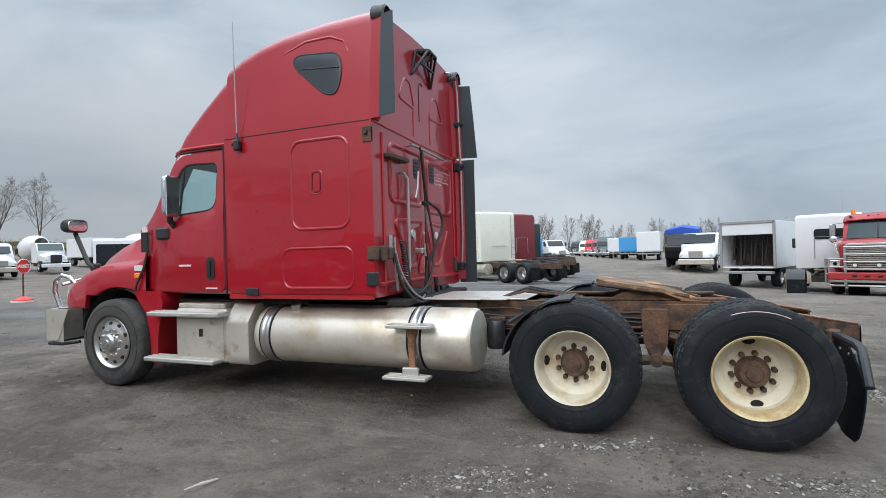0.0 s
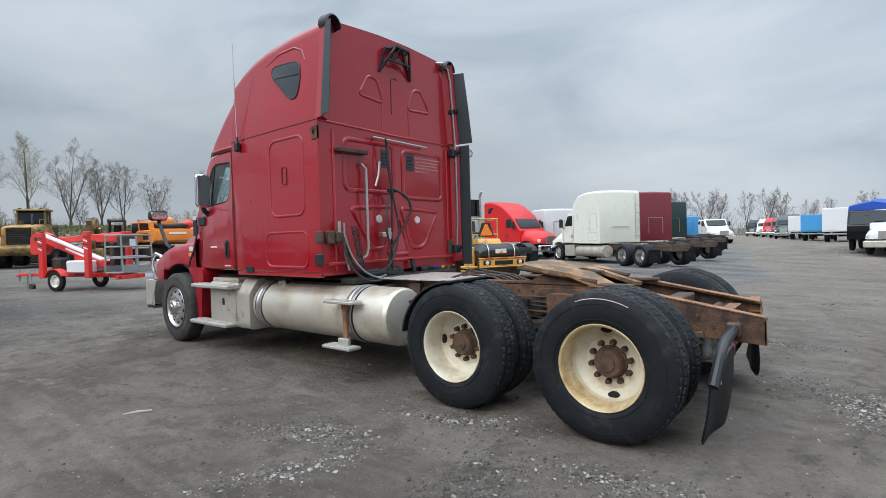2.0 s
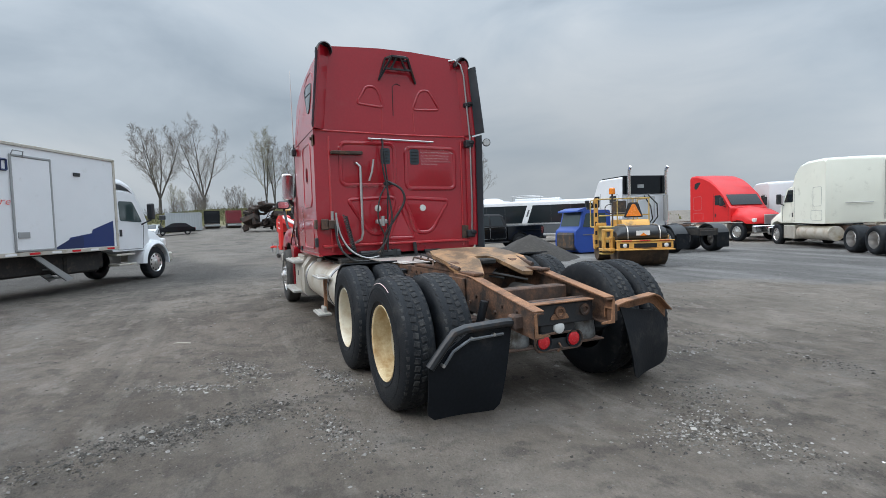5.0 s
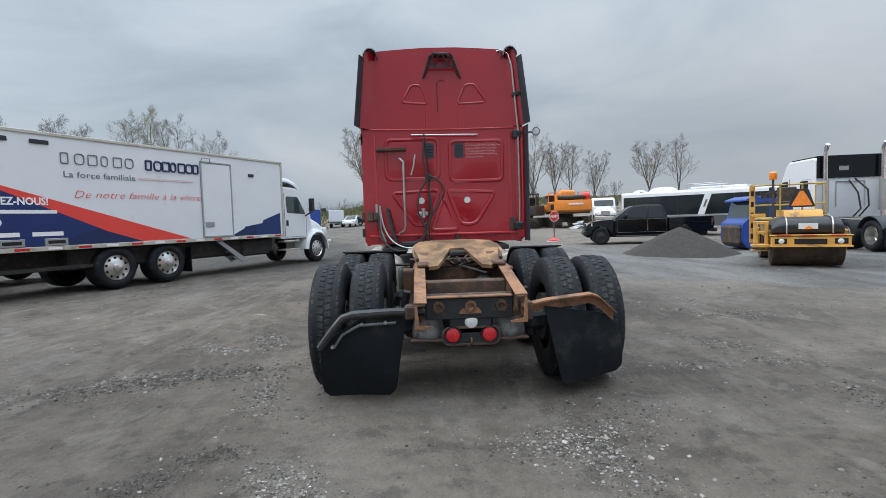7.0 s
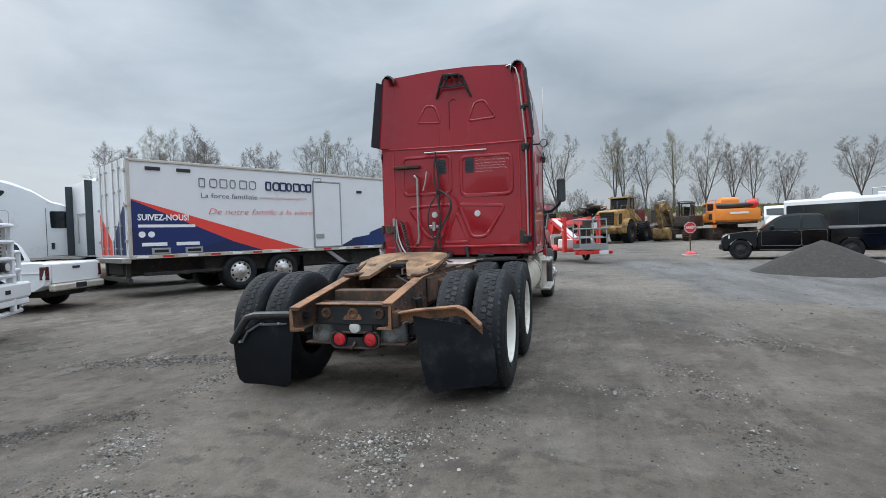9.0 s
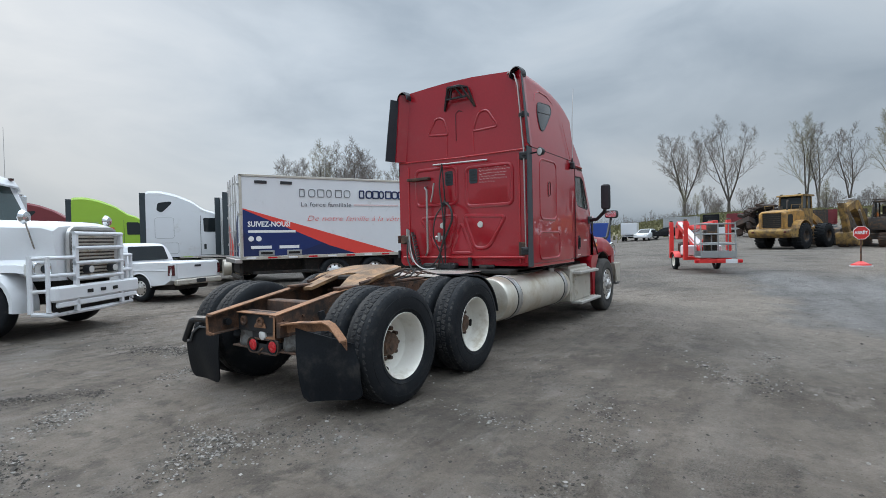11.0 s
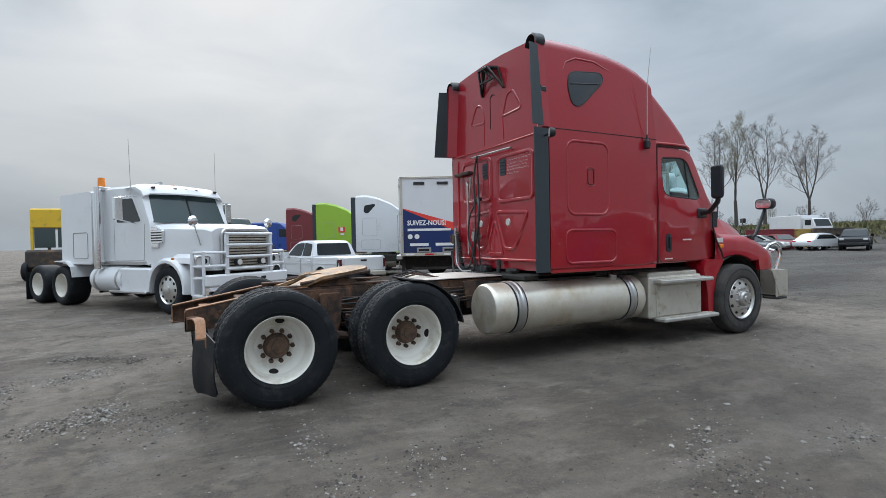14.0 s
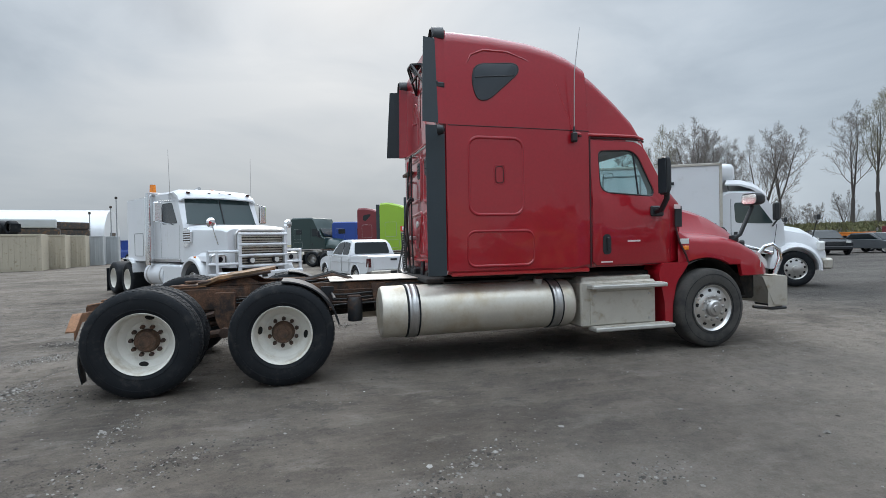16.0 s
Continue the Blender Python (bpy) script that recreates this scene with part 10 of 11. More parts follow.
orange_excavator(at(45.0, -14.8, 2) @ Matrix.Scale(1.10, 4))
scrap = Geo()
rng_c = random.Random(5)
for k in range(7):
    scrap.box((rng_c.uniform(-0.4, 0.4), rng_c.uniform(-0.5, 0.5), 0.12 + 0.09 * k), (rng_c.uniform(0.4, 0.8), rng_c.uniform(0.4, 0.9), 0.05), 0.01, m=pose(0, 0, 0, rng_c.uniform(-14, 14), rng_c.uniform(-14, 14), rng_c.uniform(0, 90)))
solo("scrap_heap", scrap, WHITE, at(40.0, -14.6, 20), "small heap of broken white panels on the ground", "scrap")


def mixer_truck(m):
    v = thing("mixer_truck", m, "white concrete mixer truck with a pale drum", "truck")
    part("drum", Geo().lathe([(0.3, -2.4), (0.8, -2.0), (1.2, -0.8), (1.25, 0.2), (1.0, 1.4), (0.55, 2.4)], 32, m=pose(-1.8, 0, 2.45, 0, 0, -90) @ Matrix.Rotation(radians(10), 4, "X")), WHITE, v)
    part("cab_body", Geo().rings([[(x, y, z) for x, z in rpoly([(1.6, 0.9), (1.6, 2.8), (2.9, 2.8), (3.3, 2.0), (3.3, 0.9)], 0.1, 2)] for y in (-1.1, 1.1)]), WHITE, v)
    part("windscreen", Geo().add([(2.96, -0.98, 2.72), (2.96, 0.98, 2.72), (3.31, 1.0, 2.06), (3.31, -1.0, 2.06)], [(0, 1, 2, 3)]), TEAL_GLASS, v, smooth=0)
    part("hood", Geo().rings([[(3.2, y, 0.9), (3.2, y, 1.95 - 0.3 * abs(y)), (4.6, y * 0.9, 1.7 - 0.3 * abs(y)), (4.7, y * 0.9, 0.9)] for y in (-1.0, -0.6, 0, 0.6, 1.0)]), WHITE, v)
    part("grille", Geo().box((4.72, 0, 1.25), (0.06, 0.9, 0.7), 0.02), BLACK_PLASTIC, v)
    part("bumper", Geo().box((4.75, 0, 0.6), (0.25, 2.3, 0.35), 0.05), WHITE, v)
    for s in (1, -1):
        part("headlamp", Geo().box((4.6, s * 0.75, 1.15), (0.2, 0.3, 0.2), 0.04), WHITE_LENS, v)
        for x in (3.9, -2.4, -3.7):
            wheel(v, x, s * 1.2, 0.52, "dish", STEEL, 1.3)
    chassis(v, -4.5, 4.5, 0.9)
    return v


mixer_truck(at(54.0, -27.1, 165))
tractor(at(48.7, -20.2, 165), WHITE, "white truck with a dark screen beyond the yard", FAR, "flat", 0.5, 2.9, False)
box_van(at(62.0, -36.0, 170), WHITE, WHITE, "white box truck beyond the mixer", 6.0, 3.2)


def coach(m):
    v = thing("motor_coach", m, "white and black motor coach with a slanted white stripe", "bus")
    part("body", Geo().rings([[(x, y, z) for y, z in rrect(-1.27, 0.45, 1.27, 3.15, 0.18)] for x in (-3.0, -2.9, 7.9, 8.0)]), WHITE, v)
    for s in (1, -1):
        part("window_band", Geo().prism(rpoly([(-2.85, 1.45), (-2.85, 2.80), (7.6, 2.80), (7.6, 1.45)], 0.1), s * 1.25, s * 1.285), DARK_GLASS, v)
        part("slanted_stripe", Geo().prism([(2.05, 1.42), (2.45, 1.42), (2.90, 2.84), (2.50, 2.84)], s * 1.285, s * 1.295), WHITE, v)
        part("lower_panel", Geo().box((2.5, s * 1.272, 1.0), (10.6, 0.02, 0.7), 0.005), GREY_CAR, v)
        for x in (-1.2, 5.9):
            wheel(v, x, s * 1.27, 0.5, "face", ALLOY)
    part("roof_unit", Geo().rings([[(x, y, z) for y, z in rrect(-0.8, 3.1, 0.8, 3.35, 0.1)] for x in (1.5, 4.8)]), WHITE, v)
    for s in (1, -1):
        part("stripe_mark", Geo().prism([(2.38, 1.95), (2.50, 1.95), (2.66, 2.45), (2.54, 2.45)], s * 1.295, s * 1.300), GREY_CAR, v)
        for x in (-1.9, -0.6, 0.8, 4.2, 5.6):
            part("pane_joint", Geo().box((x, s * 1.287, 2.12), (0.03, 0.012, 1.32), 0.003), BLACK_PLASTIC, v)
        part("belt_trim", Geo().box((2.5, s * 1.28, 1.41), (10.6, 0.03, 0.05), 0.01), STEEL, v)
    part("roof_dome", Geo().rings([[(x, y * f, 3.10 + 0.42 * f * math.sin(a)) for y, a in [(-0.75 + 1.5 * k / 10, math.pi * k / 10) for k in range(11)]] for x, f in ((-1.55, 0.15), (-1.40, 0.6), (-1.0, 0.95), (-0.5, 1.0), (0.0, 0.95), (0.35, 0.6), (0.5, 0.15))]), WHITE, v, "white rounded roof fairing")
    rack = part("roof_rail", Geo().tube([(1.3, -0.9, 3.12), (1.3, -0.9, 3.55), (3.4, -0.9, 3.55), (3.4, -0.9, 3.12)], 0.035, 6), STEEL, v)
    part("rail_bar", Geo().tube([(1.3, 0.9, 3.12), (1.3, 0.9, 3.55), (3.4, 0.9, 3.55), (3.4, 0.9, 3.12)], 0.035, 6), STEEL, rack)
    part("windscreen", Geo().box((-3.01, 0, 2.0), (0.03, 2.2, 1.5), 0.05), DARK_GLASS, v)
    return v


coach(at(23.9, -15.6, 228) @ Matrix.Diagonal((0.9, 1, 0.87, 1)))


def blue_cab(m):
    """A cab shell set down on the ground, leaning."""
    v = thing("truck_cab", m, "blue truck cab shell set down on the gravel", "truck cab")
    part("cab_body", Geo().rings([[(x, y, z) for x, z in rpoly([(-1.3, 0.05), (-1.2, 1.72), (0.50, 1.75), (0.74, 1.06), (1.02, 0.90), (1.05, 0.30), (0.80, 0.05)], 0.10, 3)] for y in (-0.95, -0.9, 0.9, 0.95)]), BLUE, v)
    for s in (1, -1):
        part("side_window", Geo().prism(rpoly([(-0.95, 1.05), (-0.9, 1.6), (0.36, 1.6), (0.56, 1.05)], 0.06), s * 0.94, s * 0.965), TEAL_GLASS, v)
        part("window_post", Geo().box((-0.2, s * 0.96, 1.3), (0.08, 0.02, 0.6), 0.01), BLUE, v)
    part("windscreen", Geo().add([(0.535, -0.80, 1.68), (0.535, 0.80, 1.68), (0.745, 0.84, 1.09), (0.745, -0.84, 1.09)], [(0, 1, 2, 3)]), TEAL_GLASS, v, smooth=0)
    part("sun_visor", Geo().prism(rpoly([(0.30, 1.74), (0.34, 1.84), (0.86, 1.72), (0.88, 1.65), (0.55, 1.68)], 0.03, 2), -0.92, 0.92), BLUE, v)
    part("torn_front", Geo().box((1.0, 0.1, 0.5), (0.4, 1.5, 0.7), 0.1), MACHINE_DARK, v)
    for k in range(4):
        part("roof_lamp", Geo().box((0.1, -0.6 + 0.4 * k, 1.79), (0.16, 0.08, 0.07), 0.02), GREY_CAR, v)
    part("door_strip", Geo().box((-0.2, 0.96, 0.75), (1.5, 0.02, 0.04), 0.005).box((-0.2, -0.96, 0.75), (1.5, 0.02, 0.04), 0.005), GREY_CAR, v)
    return v


blue_cab(at(10.95, -12.25, 84) @ Matrix.Diagonal((0.78, 0.86, 1.08, 1)))

# rusty wreckage heaped beyond the loader
RUSTY_SCRAP = mat("rusty_scrap", (0.062, 0.036, 0.026), 0.85, 0.1, 0.35, 2, 0.3, 20, dirt=(0.030, 0.026, 0.024), dirt_at=0.5, dirt_soft=0.15, dirt_scale=2)
heap_rng = random.Random(17)
wreck = Geo()
for k in range(60):
    u = heap_rng.uniform(-1, 1)
    h = 3.3 * (1 - 0.55 * abs(u) ** 1.5) * heap_rng.random()
    size = Vector((heap_rng.uniform(0.3, 1.2), heap_rng.uniform(0.5, 1.9), heap_rng.uniform(0.15, 0.8)))
    wreck.box((0, 0, 0), tuple(size), 0.05, m=pose(heap_rng.uniform(-1.0, 1.0), 2.6 * u, 0.35 + h, heap_rng.uniform(-25, 25), heap_rng.uniform(-25, 25), heap_rng.uniform(0, 180)))
for k in range(14):
    a, z = heap_rng.uniform(-2.6, 2.6), heap_rng.uniform(0.4, 2.6)
    wreck.tube([(-1.0, a, z), (-1.3, a + heap_rng.uniform(-0.6, 0.6), z + heap_rng.uniform(-0.4, 0.9)), (-0.9, a + heap_rng.uniform(-1.2, 1.2), z + heap_rng.uniform(0.2, 1.2))], 0.05, 6)
solo("scrap_pile", wreck, RUSTY_SCRAP, at(62.0, -3.0, 0), "tall heap of rust-brown machine wreckage", "scrap", kind="stuff")

# gravel pile
random.seed(11)
pile = Geo()
rings = []
for k in range(13):
    u = k / 12
    r = 2.35 * (1 - u) ** 0.9 + 0.02
    rings.append([(r * math.cos(a) * (1.15 + 0.10 * math.sin(3 * a + 1)), r * math.sin(a) * (0.95 + 0.12 * math.sin(2 * a)), 1.02 * u ** 1.05 + 0.03 * noise.noise(Vector((r * math.cos(a) * 3, r * math.sin(a) * 3, u))) * (1 if u < 0.99 else 0) - 0.03) for a in [2 * math.pi * j / 48 for j in range(48)]])
pile.rings(rings)
PILE = mat("crushed_stone", (0.036, 0.032, 0.028), 0.95, 0, 0.3, 4, 0.9, 60, dirt=(0.062, 0.055, 0.048), dirt_at=0.58, dirt_scale=9)
solo("pile", pile, PILE, at(9.68, -8.72, 20) @ Matrix.Diagonal((0.74, 0.74, 0.95, 1)), "low conical pile of dark grey crushed stone", "pile", smooth=60)

# stop sign on a weighted base
sign = thing("stop_sign", at(20.6, -7.15, 0), "red octagonal stop sign on a painted base", "sign")
face = [(0.30 * math.cos(radians(22.5 + 45 * k)), 1.42 + 0.30 * math.sin(radians(22.5 + 45 * k))) for k in range(8)]
FACE_TURN = pose(0, 0, 0, 0, 0, -80)
part("base", Geo().cyl((0, 0, 0), (0, 0, 0.10), 0.36, 0.34, 24).cyl((0, 0, 0.10), (0, 0, 0.22), 0.30, 0.08, 20), LIFT_RED, sign)
part("base_rim", Geo().cyl((0, 0, 0), (0, 0, 0.05), 0.40, 0.40, 24), WHITE, sign)
part("pole", Geo().cyl((0, 0, 0.1), (0, 0, 1.5), 0.03, seg=10), RUST, sign)
part("plate", Geo().prism(face, -0.05, -0.03, "y", m=FACE_TURN), LIFT_RED, sign)
part("plate_edge", Geo().tube([(p[0] * 0.97, -0.052, 1.42 + (p[1] - 1.42) * 0.97) for p in face], 0.012, 5, closed=True, m=FACE_TURN), WHITE_VINYL, sign)
stop_word = text_mesh("ARR\u00caT", 0.18, 0.003, 0.006)
sx = [c.co.x for c in stop_word.vertices]
stop_word.transform(FACE_TURN @ Matrix.Translation((-0.23, -0.056, 1.365)) @ Matrix.Rotation(radians(90), 4, "X") @ Matrix.Diagonal((0.46 / (max(sx) - min(sx)), 1, 1, 1)))
part("lettering", stop_word, WHITE_VINYL, sign)


# ---- far edge of the yard ----
def container(m, paint, label, L=6.0, H=2.6, group="containers along the edge"):
    v = thing("shipping_container", m, label, "container", group)
    part("body", Geo().box((L / 2, 0, H / 2), (L, 2.4, H), 0.02), paint, v)
    n = int(L / 0.3)
    for s in (1, -1):
        for k in range(1, n):
            part("wall_rib", Geo().box((k * 0.3, s * 1.21, H / 2), (0.12, 0.05, H - 0.3), 0.015), paint, v)
        for x in (0.06, L - 0.06):
            part("corner_post", Geo().box((x, s * 1.2, H / 2), (0.14, 0.12, H), 0.01), paint, v)
        part("top_rail", Geo().box((L / 2, s * 1.2, H - 0.06), (L, 0.10, 0.12), 0.01), paint, v)
    return v


EDGE = "sleeper cabs and bodies along the far edge"


def body_shell(m, paint, label, L=2.4, H=2.9):
    v = thing("wrecked_truck", m @ Matrix.Scale(0.86, 4), label, "truck", EDGE)
    part("shell", Geo().rings([[(x, y, z) for y, z in rrect(-1.2, 0.75, 1.2, H, 0.15)] for x in (-L / 2, L / 2)]), paint, v)
    part("wheel_row", Geo().box((0.0, 0, 0.4), (L * 1.15, 2.3, 0.8), 0.2), MACHINE_DARK, v)
    part("panel_line", Geo().tube([(-L / 2 - 0.01, y, z) for y, z in rrect(-0.9, 1.1, 0.9, H - 0.3, 0.1)], 0.03, 5, closed=True), paint, v)
    part("bumper", Geo().box((-L / 2 - 0.5, 0, 0.45), (0.3, 2.2, 0.3), 0.05), GREY_STEEL, v)
    return v


for x, y, c, lab, L in ((73, 0.5, MAROON, "dark red sleeper shell at the far edge", 2.4), (73, -2.0, BLACK_CAR, "black sleeper shell at the far edge", 2.4), (76, -4.2, WHITE, "white sleeper shell at the far edge", 2.4), (73, 3.4, BLACK_CAR, "black sleeper shell at the far edge", 2.4), (74, -9.5, MAROON, "dark red sleeper shell at the far edge", 2.4), (74, -8.5, MACHINE_DARK, "rusty machine carcass at the far edge", 3.5), (71, -12, MACHINE_DARK, "rusty machine carcass at the far edge", 3.0)):
    body_shell(at(x, y, 4), c, lab, L)
container(at(70.0, 4.7, 86), PANEL_GREY, "pale grey box trailer body at the far edge", 4.2, 2.4, EDGE)
box_van(at(60.0, 17.7, 14) @ Matrix.Scale(0.85, 4), WHITE, MAROON, "white box truck with a dark red cab at the far edge", 5.0, 3.2, group="vehicles at the far edge")
box_van(at(62.0, 12.0, 8) @ Matrix.Scale(0.80, 4), WHITE, WHITE, "white cube van at the far edge", 4.0, 3.0, group="vehicles at the far edge")
container(at(58.0, 14.6, 19), BLUE, "tall blue container at the far edge", 2.5, 2.7, "vehicles at the far edge")
car(at(62.0, 9.8, 172), WHITE, "white wrecked car at the far edge")
car(at(62.5, 7.4, 95), BLACK_CAR, "dark car parked at the far edge")
pickup(at(46.0, 15.5, 200), BLACK_CAR, "black pickup parked at the far edge", BLACK_PAINT, BLACK_PLASTIC)
container(at(49.0, 22.0, 120), MAROON, "dark red container at the far edge", 4.0, 1.9, "vehicles at the far edge")
container(at(52.0, 18.5, 120), MACHINE_DARK, "dark container at the far edge", 3.0, 1.8, "vehicles at the far edge")
car(at(47.0, 19.2, 190), WHITE, "white car parked at the far edge")

# beyond the right end of the box truck
pickup(at(34.6, 21.9, 236), BLACK_CAR, "black pickup parked beyond the box truck", BLACK_PAINT, BLACK_PLASTIC)
car(at(38.0, 20.0, 265), GREY_CAR, "grey car parked beyond the box truck")
car(at(46.0, 21.6, 238), MAROON, "red car parked at the yard edge")
car(at(42.0, 21.2, 285), ALLOY, "white car parked at the yard edge")
car(at(44.5, 17.5, 350), WHITE, "white car parked at the yard edge")
box_van(at(60.0, 29.5, 250), WHITE, WHITE, "white motorhome at the yard edge", 4.5, 2.9, group="vehicles at the far edge")
container(at(49.5, 27.0, -55), OLD_YELLOW, "faded yellow container by the tree line", 6.0, 1.9)
container(at(47.0, 30.3, -50), ORANGE, "orange container by the tree line", 3.4, 1.5)

# left edge beyond the bull bar tractor
for k in range(5):
    container(at(-25.0 + 0.2 * k, 33.0 + 3.0 * k, 14), PANEL_BEIGE if k < 3 else PANEL_GREY, "beige corrugated steel container" if k < 3 else "grey corrugated steel container", 6.0, 2.5)
tractor(at(-24.5, 36.5, 140) @ Matrix.Translation((0, 0, 2.5)), WHITE, "white wrecked cab stacked on a container", EDGE, "flat", 0.6, 2.6, False, hood=False, tail=-1.5)
body_shell(at(-23.0, 41.0, 20) @ Matrix.Translation((0, 0, 2.5)), PANEL_GREY, "grey wreck stacked on a container", 4.0, 1.6)
body_shell(at(-22.0, 45.0, 60) @ Matrix.Translation((0, 0, 2.5)), MACHINE_DARK, "dark wreck stacked on a container", 3.0, 1.5)
container(at(-29.0, 68.0, 20), BLUE, "dark blue container far off", 6.0, 2.4)
pickup(at(-19.7, 50.4, 250), BLUE, "blue pickup far off", ALLOY, GREY_STEEL)
hall = thing("storage_hall", at(-62.0, 128.0, 8), "long white fabric storage hall far off", "building")
part("shell", Geo().rings([[(x, y, z) for y, z in rpoly([(-9, 0.0), (-9, 6.0), (-5, 9.5), (0, 10.5), (5, 9.5), (9, 6.0), (9, 0.0)], 1.5, 3)] for x in (-22, -21.5, 14, 16)]), WHITE, hall)
part("doorway", Geo().box((16.1, 0, 2.5), (0.2, 5, 5.0), 0.05), MACHINE_DARK, hall)
for k, (x, y) in enumerate(((-31.0, 75.0), (-29.0, 77.0), (-27.0, 73.0))):
    post = thing("light_mast", at(x, y, 0), "tall dark mast far off", "mast", "masts")
    part("pole", Geo().tube([(0, 0, 0), (0, 0, 6.5 + k)], [0.09, 0.06], 8), GREY_STEEL, post)
    part("head", Geo().box((0, 0, 6.4 + k), (0.3, 0.3, 0.35), 0.06), MACHINE_DARK, post)
ym = thing("yellow_truck", at(-9.2, 25.0, -98), "yellow-topped machine cab behind the white tractor", "truck")
BRIGHT_YELLOW = mat("bright_yellow_paint", (0.72, 0.47, 0.035), 0.45, 0, 0.1, 2, 0.04, 40, dirt=(0.35, 0.24, 0.06), dirt_at=0.64, dirt_scale=3)
part("roof", Geo().box((0, 0, 2.95), (2.1, 2.1, 0.95), 0.06), BRIGHT_YELLOW, ym)
for s in (1, -1):
    for x in (-1.2, 1.2):
        part("post", Geo().box((x * 0.82, s * 0.98, 1.6), (0.12, 0.12, 2.2), 0.02), BRIGHT_YELLOW if x > 0 else MACHINE_DARK, ym)
    part("pane", Geo().box((1.0, s * 0.47, 2.05), (0.03, 0.84, 1.0), 0.01), TEAL_GLASS, ym)
    for x in (-1.2, 1.2):
        wheel(ym, x, s * 1.25, 0.45, "dish", MACHINE_DARK)
part("carriage", Geo().box((0, 0, 1.0), (2.9, 2.3, 0.9), 0.1), MACHINE_DARK, ym)
from mathutils.bvhtree import BVHTree

# ---- grass bank, bare trees, brush ----
BARK = mat("grey_bark", (0.085, 0.076, 0.07), 0.9, 0, 0.3, 3, 0.4, 30)
TWIG = mat("pale_bare_twigs", (0.185, 0.165, 0.15), 0.9, 0, 0.3, 1.5, 0.0)
TWIG_BUD = mat("budding_twigs", (0.24, 0.225, 0.16), 0.9, 0, 0.3, 1.5, 0.0)
BRUSH = mat("brown_brush", (0.105, 0.094, 0.066), 0.95, 0, 0.35, 0.6, 0.0)
GRASS = mat("dry_grass", (0.14, 0.13, 0.058), 0.95, 0, 0.35, 0.4, 0.5, 8, dirt=(0.10, 0.11, 0.05), dirt_at=0.54, dirt_scale=0.5)


def limb(g, p, d, length, r, steps, rng, up, wander, tip=0.25):
    """One tapering limb that bends as it grows; gives its points, radii and headings."""
    pts, rs, ds = [p.copy()], [r], [d.copy()]
    for k in range(steps):
        d = (d + Vector((rng.uniform(-1, 1), rng.uniform(-1, 1), rng.uniform(-0.6, 0.8))) * wander + Vector((0, 0, up))).normalized()
        p = p + d * (length / steps)
        pts.append(p.copy())
        ds.append(d.copy())
        rs.append(r * (1 - (1 - tip) * (k + 1) / steps))
    g.tube(pts, rs, 6 if r > 0.08 else 3, r > 0.08)
    return pts, rs, ds


SPLIT = (9, 7, 6, 4)


def sprout(crown, pts, rs, ds, length, level, rng, height, low):
    """Branches along a limb, each with finer ones down to the twigs."""
    n = SPLIT[level]
    turn = rng.uniform(0, 6.28)
    for k in range(n):
        u = low + (1 - low) * (k + rng.uniform(0.2, 0.9)) / n
        f = u * (len(pts) - 1)
        a, w = int(min(f, len(pts) - 2)), f - int(min(f, len(pts) - 2))
        start, d = pts[a].lerp(pts[a + 1], w), ds[a + 1]
        r = max(0.0105, (rs[a] + (rs[a + 1] - rs[a]) * w) * (0.55 if level == 0 else 0.62))
        turn += 2.4 + rng.uniform(-0.5, 0.5)
        side = d.orthogonal().normalized()
        side.rotate(Matrix.Rotation(turn, 3, d))
        open_ = rng.uniform(0.55, 0.95) if level == 0 else rng.uniform(0.5, 1.0)
        bd = (d + side * open_).normalized()
        ln = length * rng.uniform(0.75, 1.15) * ((0.56 - 0.34 * u) if level == 0 else (0.52 - 0.22 * u) if level < 3 else 0.42)
        ln = max(ln, 0.028 * height if level < 3 else 0.02 * height)
        b = limb(crown, start, bd, ln, r, (5, 4, 2, 1)[level], rng, 0.07 if level < 2 else 0.03, 0.16 if level < 2 else 0.22, 0.3)
        if level < 3:
            sprout(crown, *b, ln, level + 1, rng, height, 0.18)


def bare_tree_meshes(seed, height, stems, spread):
    """A trunk that parts into leaders, and a rounded crown of limbs, branches and fine twigs with gaps."""
    rng = random.Random(seed)
    trunk, crown = Geo(), Geo()
    base = height * rng.uniform(0.20, 0.30)
    fork = Vector((rng.uniform(-0.15, 0.15), rng.uniform(-0.15, 0.15), base))
    r0 = 0.0155 * height
    trunk.tube([(0, 0, -0.6), (0, 0, 0), (fork.x * 0.5, fork.y * 0.5, base * 0.5), tuple(fork)], [r0 * 1.6, r0 * 1.2, r0, r0 * 0.92], 8)
    for k in range(stems):
        a = 2 * math.pi * (k + rng.uniform(-0.3, 0.3)) / stems
        lean = spread * rng.uniform(0.5, 1.0)
        d = Vector((math.cos(a) * lean, math.sin(a) * lean, 1)).normalized()
        ln = (height - base) * rng.uniform(0.80, 1.0)
        run = limb(trunk, fork, d, ln, r0 * (0.85 if stems == 1 else 0.62), 8, rng, 0.03, 0.07, 0.12)
        sprout(crown, *run, ln, 0, rng, height, 0.10)
    return trunk.mesh("trunk", 60), crown.mesh("crown", 0)


